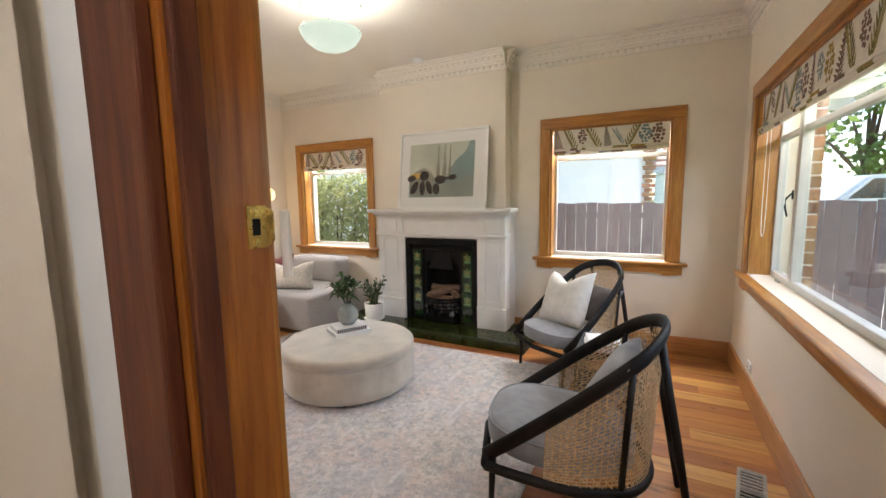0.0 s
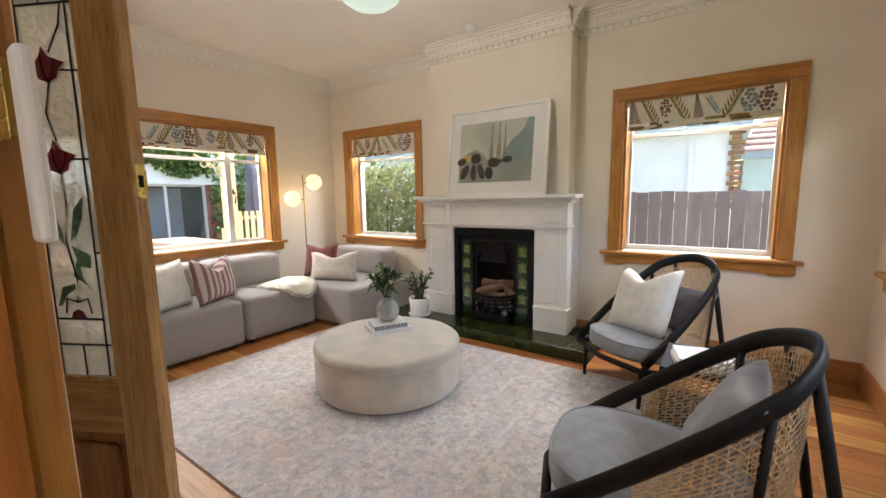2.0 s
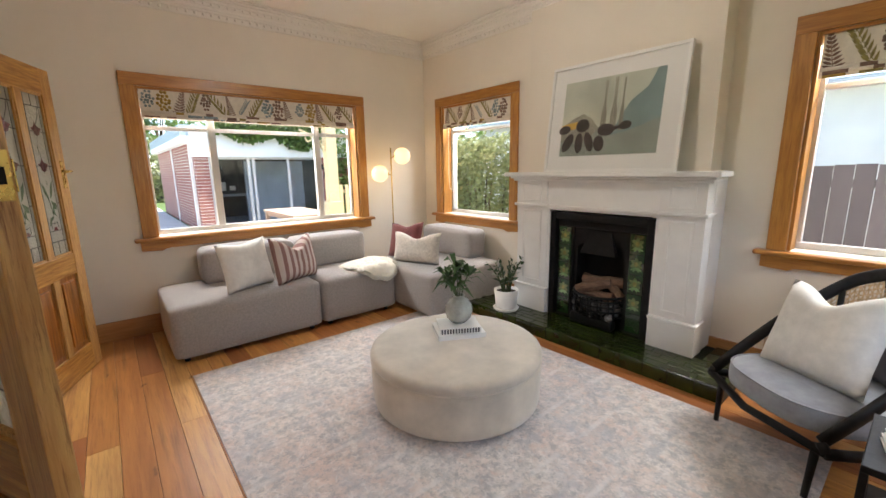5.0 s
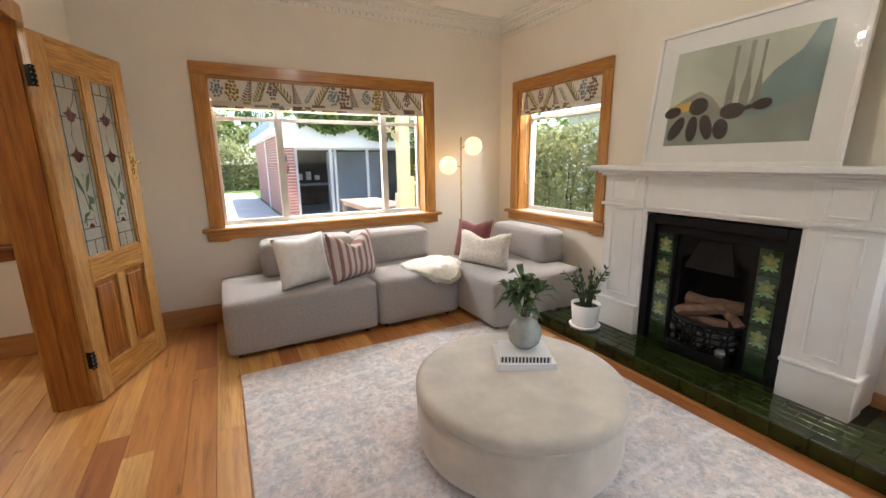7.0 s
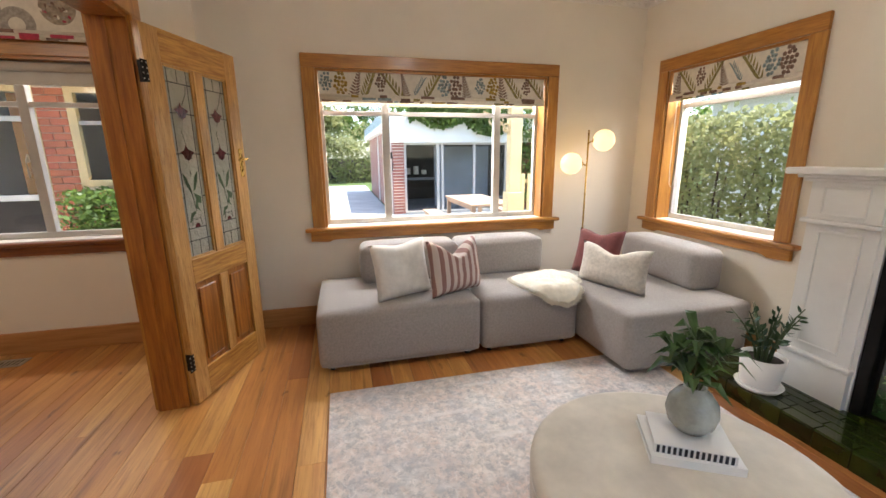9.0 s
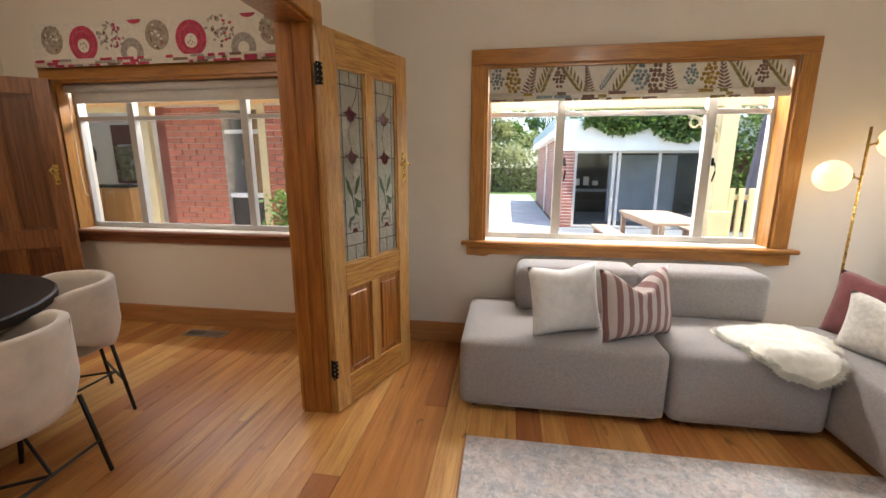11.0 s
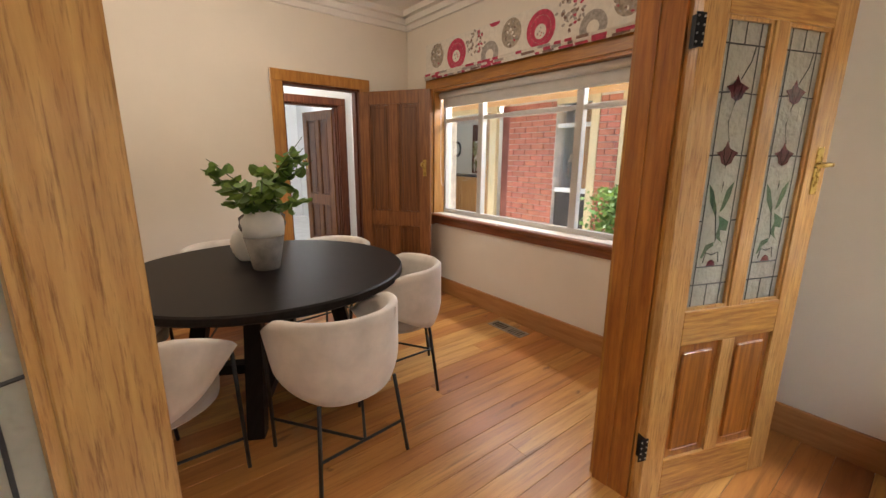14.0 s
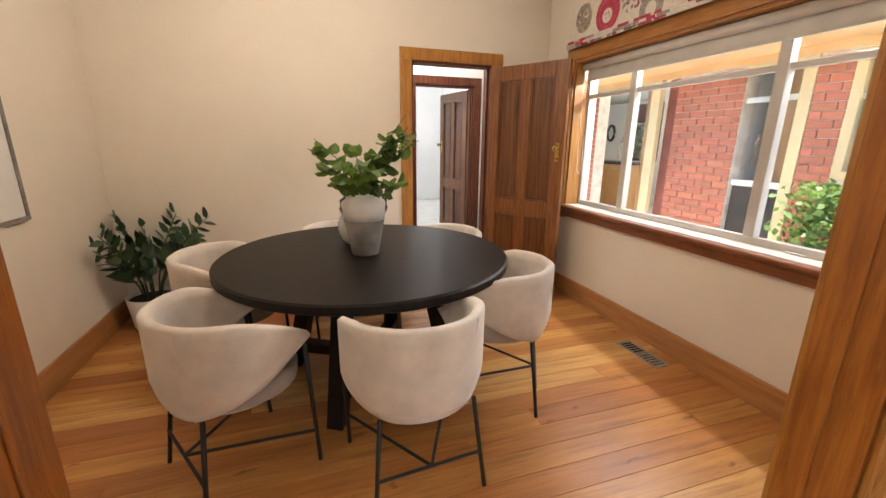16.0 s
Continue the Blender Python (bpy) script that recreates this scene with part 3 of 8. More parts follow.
def box(lo, hi, bevel=0.0, seg=2):
    return add_box(bmesh.new(), lo, hi, bevel, seg)


def boxes(*items):
    bm = bmesh.new()
    for lo, hi in items:
        add_box(bm, lo, hi)
    return bm


def lathe(profile, n=40, bm=None, at=(0, 0, 0)):
    bm = bm or bmesh.new()
    rings = []
    for r, z in profile:
        rings.append([bm.verts.new((at[0] + r * math.cos(2 * math.pi * i / n), at[1] + r * math.sin(2 * math.pi * i / n), at[2] + z)) for i in range(n)])
    for a, b in zip(rings, rings[1:]):
        for i in range(n):
            bm.faces.new((a[i], a[(i + 1) % n], b[(i + 1) % n], b[i]))
    for ring in (rings[0], rings[-1]):
        if (ring[0].co - ring[n // 2].co).length > 1e-4:
            bm.faces.new(ring)
    return bm


def tube(points, radius, n=8, bm=None, closed=False, flat=1.0):
    bm = bm or bmesh.new()
    pts = [Vector(p) for p in points]
    rings, up = [], Vector((0, 0, 1))
    for i, p in enumerate(pts):
        a = pts[i - 1] if i or closed else p
        b = pts[(i + 1) % len(pts)] if i < len(pts) - 1 or closed else p
        d = (b - a).normalized()
        s = d.cross(up)
        s = s.normalized() if s.length > 1e-3 else Vector((1, 0, 0))
        v = s.cross(d)
        r = radius[i] if isinstance(radius, (list, tuple)) else radius
        rings.append([bm.verts.new(p + s * r * math.cos(2 * math.pi * k / n) + v * r * flat * math.sin(2 * math.pi * k / n)) for k in range(n)])
    pairs = list(zip(rings, rings[1:])) + ([(rings[-1], rings[0])] if closed else [])
    for a, b in pairs:
        for k in range(n):
            bm.faces.new((a[k], a[(k + 1) % n], b[(k + 1) % n], b[k]))
    if not closed:
        bm.faces.new(rings[0])
        bm.faces.new(rings[-1])
    return bm


def disc(bm, cx, cz, rx, rz, y, n=16, turn=0.0):
    vs = []
    for i in range(n):
        a = 2 * math.pi * i / n
        u, w = rx * math.cos(a), rz * math.sin(a)
        vs.append(bm.verts.new((cx + u * math.cos(turn) - w * math.sin(turn), y, cz + u * math.sin(turn) + w * math.cos(turn))))
    bm.faces.new(vs)


def blade(bm, base, tip, width, thick=(0, 0, 0)):
    """A pointed leaf between two points."""
    base, tip = Vector(base), Vector(tip)
    d = tip - base
    s = d.cross(Vector(thick) if Vector(thick).length else Vector((0, 1, 0)))
    s = s.normalized() * width / 2 if s.length > 1e-5 else Vector((width / 2, 0, 0))
    a, l1, l2, r1, r2, t = [bm.verts.new(v) for v in (base, base + d * 0.3 + s, base + d * 0.68 + s * 0.8, base + d * 0.3 - s, base + d * 0.68 - s * 0.8, tip)]
    bm.faces.new((a, l1, l2, t, r2, r1))


def shell(bm, verts, faces):
    vs = [bm.verts.new(v) for v in verts]
    for f in faces:
        bm.faces.new([vs[i] for i in f])
    return bm


def pillow_mesh(w, h, t, pinch=0.06, n=14, dent=0.0):
    bm = bmesh.new()
    grid = {}
    for side in (0, 1):
        for i in range(n + 1):
            for j in range(n + 1):
                u, v = 2 * i / n - 1, 2 * j / n - 1
                edge = i in (0, n) or j in (0, n)
                if side and edge:
                    grid[1, i, j] = grid[0, i, j]
                    continue
                k = max(0.0, (1 - u ** 4) * (1 - v ** 4)) ** 0.62
                x = u * w / 2 * (1 - pinch * (1 - v * v))
                z = v * h / 2 * (1 - pinch * (1 - u * u))
                if v > 0:
                    z -= dent * h * v * v * math.exp(-(u / 0.45) ** 2)
                wr = 0.008 * noise.noise((u * 3 + w * 9, v * 3, side * 5 + h * 7))
                y = (1 if side else -1) * (t / 2 * k + (0 if edge else wr * k))
                grid[side, i, j] = bm.verts.new((x, y, z + h / 2))
    for side in (0, 1):
        for i in range(n):
            for j in range(n):
                bm.faces.new((grid[side, i, j], grid[side, i + 1, j], grid[side, i + 1, j + 1], grid[side, i, j + 1]))
    return bm


# ---- the shell of the house ----
XL, XR, YS, YD, YN, ZC = -4.77, 0.42, 1.02, 0.87, 4.69, 2.82
DX, DY = -1.1, -2.2
WIN_L = (1.80, 3.74, 0.83, 2.05)
WIN_D = (-1.74, 0.42, 0.83, 2.05)
WIN_S = (-4.43, -3.35, 0.83, 2.07)
WIN_N = (-1.125, -0.087, 0.83, 2.07)
WIN_R = (1.72, 4.27, 0.83, 2.09)

struct("wall_west", boxes(
    ((XL - 0.24, DY - 0.12, -0.3), (XL, YN + 0.24, WIN_L[2])),
    ((XL - 0.24, DY - 0.12, WIN_L[3]), (XL, YN + 0.24, 3.0)),
    ((XL - 0.24, DY - 0.12, WIN_L[2]), (XL, WIN_D[0], WIN_L[3])),
    ((XL - 0.24, WIN_D[1], WIN_L[2]), (XL, WIN_L[0], WIN_L[3])),
    ((XL - 0.24, WIN_L[1], WIN_L[2]), (XL, YN + 0.24, WIN_L[3]))), WALL, "cream painted plaster wall with two wide windows", "wall")
struct("wall_north", boxes(
    ((XL, YN, -0.3), (XR + 0.24, YN + 0.24, WIN_S[2])),
    ((XL, YN, WIN_S[3]), (XR + 0.24, YN + 0.24, 3.0)),
    ((XL, YN, WIN_S[2]), (WIN_S[0], YN + 0.24, WIN_S[3])),
    ((WIN_S[1], YN, WIN_S[2]), (WIN_N[0], YN + 0.24, WIN_S[3])),
    ((WIN_N[1], YN, WIN_S[2]), (XR + 0.24, YN + 0.24, WIN_S[3]))), WALL, "cream painted plaster wall beside the fireplace", "wall")
struct("wall_east", boxes(
    ((XR, -1.6, -0.3), (XR + 0.24, YN, WIN_R[2])),
    ((XR, -1.6, WIN_R[3]), (XR + 0.24, YN, 3.0)),
    ((XR, -1.6, WIN_R[2]), (XR + 0.24, WIN_R[0], WIN_R[3])),
    ((XR, WIN_R[1], WIN_R[2]), (XR + 0.24, YN, WIN_R[3]))), WALL, "cream painted plaster wall with a long window", "wall")
HX0, HX1, YH = -0.743, 0.12, 0.905
PX0, PX1 = -3.74, -2.168
struct("wall_south", boxes(
    ((XL, YD, 0), (PX0, YS, 3.0)), ((PX0, YD, 2.06), (PX1, YS, 3.0)), ((PX1, YD, 0), (DX + 0.05, YS, 3.0)), ((DX + 0.05, YH, 0), (HX0, YS, 3.0)),
    ((HX0, YH, 2.06), (HX1, YS, 3.0)), ((HX1, YH, 0), (XR, YS, 3.0))), WALL, "cream plaster partition wall between the rooms", "wall")
struct("wall_dining_east", boxes(((DX, DY - 0.12, 0), (DX + 0.12, YD, 3.0))), WALL, "cream painted dining room side wall", "wall")
QX0, QX1 = -4.21, -3.42
struct("wall_dining_south", boxes(((XL, DY - 0.12, 0), (QX0, DY, 3.0)), ((QX0, DY - 0.12, 2.06), (QX1, DY, 3.0)), ((QX1, DY - 0.12, 0), (DX, DY, 3.0))), WALL, "cream painted dining room end wall", "wall")
struct("wall_hall_end", boxes(((DX + 0.12, -1.72, 0), (XR + 0.24, -1.6, 3.0))), HALLW, "pale grey hall end wall", "wall")
struct("wall_hall_face", boxes(((DX + 0.12, YH - 0.004, 0), (HX0, YH, 2.8))), HALLW, "pale grey painted hall wall", "wall")
# lobby and the room behind the dining room
struct("wall_lobby", boxes(((-4.9, -3.72, 0), (-4.78, DY - 0.12, 2.8)), ((-3.0, -3.72, 0), (-2.9, DY - 0.12, 2.8)),
                           ((-4.78, -3.72, 0), (-4.60, -3.6, 2.8)), ((-4.60, -3.72, 2.06), (-3.80, -3.6, 2.8)), ((-3.80, -3.72, 0), (-3.0, -3.6, 2.8))), LOBBYW, "cool white lobby walls round an inner doorway", "wall")
struct("wall_back_room", boxes(((-5.6, -8.2, 0), (-2.9, -8.1, 2.8)), ((-5.7, -8.2, 0), (-5.6, -3.72, 2.8)), ((-3.4, -8.1, 0), (-3.3, -3.72, 2.8)), ((-5.6, -3.8, 0), (-4.78, -3.72, 2.8))), LOBBYW, "cool white walls of the room beyond", "wall")
struct("floor_back", boxes(((-5.7, -8.2, -0.1), (-2.9, DY - 0.06, -0.002))), TILEW, "pale tiled floor beyond the inner door", "floor")
struct("floor", boxes(((XL, DY - 0.06, -0.12), (DX, YD, -0.02)), ((XL, YD, -0.12), (XR, YN, -0.02)), ((DX, -1.7, -0.12), (XR, YD, -0.02))), SUBFLOOR, "polished mixed-tone timber board floor", "floor")
struct("ceiling", boxes(((XL, DY - 0.1, ZC), (XR + 0.2, YN + 0.2, ZC + 0.1)), ((-5.7, -8.2, 2.75), (-2.9, DY - 0.1, 2.85))), CEIL, "cream painted plaster ceiling", "ceiling")
# chimney breast
BX0, BX1, BY = -2.98, -1.522, 4.50
bm = bmesh.new()
face = bm.faces.new([bm.verts.new((x, BY, z)) for x, z in ((BX0, 0), (-2.60, 0), (-2.60, 1.0), (-1.76, 1.0), (-1.76, 0), (BX1, 0), (BX1, ZC), (BX0, ZC))])
r = bmesh.ops.extrude_face_region(bm, geom=[face])
bmesh.ops.translate(bm, vec=(0, YN - BY, 0), verts=[v for v in r["geom"] if isinstance(v, bmesh.types.BMVert)])
struct("chimney_breast", bm, WALL, "cream painted chimney breast above the fireplace", "wall")


def cornice(name, runs, steps, egg):
    bm = bmesh.new()
    eb = bmesh.new()
    for (x0, y0), (x1, y1), (nx, ny) in runs:
        for d, z0, z1 in steps:
            lo = (min(x0, x1, x0 + nx * d, x1 + nx * d), min(y0, y1, y0 + ny * d, y1 + ny * d), z0)
            hi = (max(x0, x1, x0 + nx * d, x1 + nx * d), max(y0, y1, y0 + ny * d, y1 + ny * d), z1)
            add_box(bm, lo, hi)
        if egg:
            length = math.hypot(x1 - x0, y1 - y0)
            count = int(length / 0.062)
            for i in range(count):
                k = (i + 0.5) / count
                px, py = x0 + (x1 - x0) * k, y0 + (y1 - y0) * k
                for d, z, r in ((0.012, ZC - 0.14, 0.013), (0.05, ZC - 0.066, 0.010)):
                    bmesh.ops.create_icosphere(eb, subdivisions=1, radius=1.0, matrix=Matrix.LocRotScale((px + nx * d, py + ny * d, z), None, (r, r, r * 1.25)))
    ob = struct(name, bm, CEIL, "moulded cream plaster cornice", "cornice")
    if egg:
        tagged(part("egg_and_dart_beads", eb, CEIL, ob, "row of plaster egg and dart beads", smooth=True), kind="stuff")


STEPS = ((0.012, ZC - 0.17, ZC - 0.155), (0.006, ZC - 0.155, ZC - 0.125), (0.022, ZC - 0.125, ZC - 0.105), (0.034, ZC - 0.105, ZC - 0.08), (0.044, ZC - 0.08, ZC - 0.055), (0.056, ZC - 0.055, ZC - 0.03), (0.075, ZC - 0.03, ZC - 0.012), (0.10, ZC - 0.012, ZC))
cornice("cornice", (((XL, YS), (XL, YN), (1, 0)), ((XL, YN), (BX0, YN), (0, -1)), ((BX0, YN), (BX0, BY), (-1, 0)), ((BX0, BY), (BX1, BY), (0, -1)), ((BX1, BY), (BX1, YN), (1, 0)), ((BX1, YN), (XR, YN), (0, -1)), ((XR, YS), (XR, YN), (-1, 0)), ((XL, YS), (XR, YS), (0, 1))), STEPS, True)
cornice("cornice_dining", (((XL, DY), (XL, YD), (1, 0)), ((XL, DY), (DX, DY), (0, 1)), ((DX, DY), (DX, YD), (-1, 0)), ((XL, YD), (DX, YD), (0, -1))), ((0.03, ZC - 0.15, ZC - 0.1), (0.07, ZC - 0.1, ZC - 0.05), (0.13, ZC - 0.05, ZC)), False)


def skirting(name, runs):
    bm = bmesh.new()
    for lo, hi in runs:
        add_box(bm, lo, hi, 0.006, 2)
    struct(name, bm, SKIRT, "honey coloured timber skirting board", "skirting")


H = 0.165
skirting("baseboard_living", (((XL, YS, 0), (XL + 0.02, YN, H)), ((XL, YN - 0.02, 0), (BX0, YN, H)), ((BX1, YN - 0.02, 0), (XR, YN, H)), ((XR - 0.02, YS, 0), (XR, YN - 0.02, H)),
                              ((XL + 0.02, YS, 0), (PX0 - 0.09, YS + 0.02, H)), ((PX1 + 0.09, YS, 0), (HX0 - 0.1, YS + 0.02, H))))
skirting("baseboard_dining", (((XL, DY, 0), (XL + 0.02, YD, H)), ((XL + 0.02, DY, 0), (QX0 - 0.1, DY + 0.02, H)), ((QX1 + 0.1, DY, 0), (DX, DY + 0.02, H)), ((DX - 0.02, DY + 0.02, 0), (DX, YD, H)), ((PX1 + 0.09, YD - 0.02, 0), (DX - 0.02, YD, H)), ((XL + 0.02, YD - 0.02, 0), (PX0 - 0.09, YD, H))))
skirting("baseboard_hall", (((DX + 0.12, YH - 0.024, 0), (HX0 - 0.1, YH - 0.004, H)),))


# ---- windows ----
def sprig(x, z, kind, rnd, s=1.0):
    """One motif of the botanical print: its shapes, and darker seeds for the berries."""
    bm, seeds = bmesh.new(), bmesh.new()
    if kind == "berries":
        k = 0
        for row, n in enumerate((2, 3, 4, 4, 3, 2)):
            for c in range(n):
                px = x + (c - (n - 1) / 2) * 0.026 * s + 0.006 * (row % 2) + rnd.uniform(-0.006, 0.006)
                pz = z + (row - 2.5) * 0.026 * s + rnd.uniform(-0.006, 0.006)
                disc(bm, px, pz, 0.0125 * s, 0.0135 * s, -0.0012 - 0.00005 * k, 9, rnd.uniform(0, 1))
                disc(seeds, px, pz - 0.002, 0.0035 * s, 0.004 * s, -0.0032, 6)
                k += 1
    elif kind == "fern":
        lean = rnd.uniform(-0.25, 0.25)
        tube([(x, -0.001, z - 0.1 * s), (x + lean * 0.2 * s, -0.001, z + 0.1 * s)], 0.0018 * s, 4, bm)
        for i in range(10):
            k = i / 9
            px, pz = x + lean * 0.2 * k * s, z - 0.095 * s + 0.185 * k * s
            w = 0.04 * (1.2 - k) * s
            for sg in (-1, 1):
                blade(bm, (px, -0.0014, pz), (px + sg * w, -0.0014, pz + 0.022 * s), 0.015 * s)
    else:
        lean = rnd.choice((-1, 1)) * rnd.uniform(0.35, 0.8)
        tube([(x - lean * 0.09 * s, -0.001, z - 0.1 * s), (x + lean * 0.10 * s, -0.001, z + 0.1 * s)], 0.0018 * s, 4, bm)
        for i in range(7):
            k = i / 6
            px, pz = x + lean * (0.19 * k - 0.09) * s, z - 0.1 * s + 0.17 * k * s
            for sg in (-1, 1):
                blade(bm, (px, -0.0015, pz), (px + (sg * 0.035 + lean * 0.045) * s, -0.0015, pz + (0.062 - 0.012 * sg * lean) * s), 0.014 * s)
    return bm, seeds


PRINT = (("berries", "blue", 0.62, 0.8), ("berries", "gold", 0.45, 1.0), ("fern", "brown", 0.55, 1.0), ("leafy", "olive", 0.45, 1.0), ("berries", "brown", 0.75, 0.8), ("leafy", "olive", 0.5, 1.0), ("fern", "brown", 0.4, 0.8), ("leafy", "blue", 0.3, 0.6), ("leafy", "olive", 0.62, 1.0), ("berries", "blue", 0.5, 1.0), ("berries", "brown", 0.42, 1.05), ("fern", "brown", 0.55, 0.9))


def roman_blind(width, z0, z1, seed, parent_pose, label, floral=True):
    bl = thing("roman_blind", label, "blind", parent_pose)
    h = z1 - z0
    part("panel", box((0, 0.0, z0 + 0.05), (width, 0.006, z1)), BLIND, bl)
    folds = ((z0 + 0.030, z0 + 0.058, 0.016), (z0 + 0.012, z0 + 0.038, 0.026), (z0, z0 + 0.022, 0.018))
    for za, zb, d in folds:
        part("fold", tube([(0.0, -d * 0.4, (za + zb) / 2), (width, -d * 0.4, (za + zb) / 2)], (zb - za) / 2, 8), BLIND, bl, smooth=True)
    rnd = random.Random(seed)
    base, clear = z0 + 0.055, h - 0.06
    if floral:
        mats = dict(brown=PR_BROWN, blue=PR_BLUE, gold=PR_GOLD, olive=PR_OLIVE)
        names = ("brown", "gold", "olive", "blue", "brown")
        x, i = 0.05, seed % 3
        seed_bm = bmesh.new()
        while x < width - 0.055:
            kind, col, lift, size = PRINT[i % len(PRINT)]
            bm, seeds = sprig(x, 0.0, kind, rnd, 1.05 * size)
            for b in (bm, seeds):
                for v in b.verts:
                    v.co.z = min(max(base + clear * (0.5 + (lift - 0.5) * 0.35) + v.co.z, base + 0.003), z1 - 0.003)
                    v.co.x = min(max(v.co.x, 0.003), width - 0.003)
            tagged(part("printed_sprig", bm, mats[col], bl), kind="stuff")
            me = bpy.data.meshes.new("seed")
            seeds.to_mesh(me)
            seed_bm.from_mesh(me)
            bpy.data.meshes.remove(me)
            seeds.free()
            x += rnd.uniform(0.094, 0.118)
            i += 1
        tagged(part("printed_seeds", seed_bm, PR_SEED, bl), kind="stuff")
    else:
        mats = dict(red=PR_RED, grey=PR_GREY, cream=BLIND, brown=PR_BEIGE, dark=PR_BROWN)
        names = ("red", "red", "grey", "dark", "red")
        bms = {k: bmesh.new() for k in mats}
        top = z1 - 0.004

        def clipped(bm):
            for v in bm.verts:
                v.co.z = min(max(v.co.z, base), top)
                v.co.x = min(max(v.co.x, 0.003), width - 0.003)
            return bm
        x = -0.84
        while x < width:
            cz = base + clear * 0.56
            u = x + 0.09
            if 0.0 < u < width:
                bm = bmesh.new()
                disc(bm, u, cz, 0.10, 0.105, -0.001, 26)
                part("printed_medallion", clipped(bm), PR_BEIGE, bl, "beige medallion with a leafy middle")
                for k in range(26):
                    a, r = rnd.uniform(0, 6.28), 0.09 * rnd.random() ** 0.5
                    p, t = (u + r * math.cos(a), -0.002, cz + r * math.sin(a)), rnd.uniform(0, 6.28)
                    blade(bms[rnd.choice(("dark", "cream", "grey", "red") if k > 20 else ("dark", "cream", "grey"))], p, (p[0] + 0.03 * math.cos(t), -0.002 - 0.00003 * k, p[2] + 0.03 * math.sin(t)), 0.014)
            u = x + 0.37
            if 0.0 < u < width:
                bm = bmesh.new()
                disc(bm, u, cz - 0.035, 0.128, 0.128, -0.001, 28)
                part("printed_medallion", clipped(bm), PR_RED, bl, "raspberry ring medallion")
                for k in range(24):
                    a = k * 0.2618
                    blade(bms["brown"], (u + 0.088 * math.cos(a), -0.0016, cz - 0.035 + 0.088 * math.sin(a)), (u + 0.094 * math.cos(a + 0.2), -0.0016, cz - 0.035 + 0.094 * math.sin(a + 0.2)), 0.004)
                disc(bms["cream"], u, cz - 0.05, 0.052, 0.05, -0.002, 18)
                for k in range(7):
                    disc(bms["red" if k % 2 else "grey"], u + rnd.uniform(-0.03, 0.03), cz - 0.05 + rnd.uniform(-0.028, 0.028), 0.007, 0.006, -0.0026, 6)
            u = x + 0.62
            for k in range(44):
                a, r = rnd.uniform(0, 6.28), 0.105 * rnd.random() ** 0.5
                px, pz, t = u + r * math.cos(a), cz + 0.02 + r * math.sin(a), rnd.uniform(0, 6.28)
                col = "red" if px > u + 0.04 and k % 2 else rnd.choice(("grey", "grey", "dark", "brown"))
                if 0.03 < px < width - 0.03:
                    blade(bms[col], (px, -0.0015 - 0.00002 * k, pz), (px + 0.034 * math.cos(t), -0.0015 - 0.00002 * k, pz + 0.034 * math.sin(t)), 0.02)
            u = x + 0.79
            if 0.1 < u < width - 0.1:
                disc(bms["grey"], u, base + 0.035, 0.10, 0.10, -0.0012, 24)
                disc(bms["cream"], u, base + 0.03, 0.045, 0.045, -0.0021, 18)
                disc(bms["red"], u + 0.05, top, 0.06, 0.03, -0.0012, 16)
            x += 0.93
        for k in bms:
            tagged(part("printed_dots", clipped(bms[k]), mats[k], bl), kind="stuff")
    # the print carried on over the stacked folds
    fold_bms = {k: bmesh.new() for k in set(names)}
    for za, zb, d in folds:
        x = 0.015
        while x < width - 0.14:
            w = rnd.uniform(0.03, 0.13)
            r = (zb - za) / 2
            if rnd.random() < (0.45 if floral else 0.6):
                tube([(x, -d * 0.4 - 0.0012, (za + zb) / 2), (x + w, -d * 0.4 - 0.0012, (za + zb) / 2)], [r * 1.0, r * rnd.uniform(0.9, 1.0)], 8, fold_bms[rnd.choice(names)])
            x += w + rnd.uniform(0.0, 0.07)
    for k, bm in fold_bms.items():
        tagged(part("printed_fold", bm, mats[k], bl), kind="stuff")
    return bl


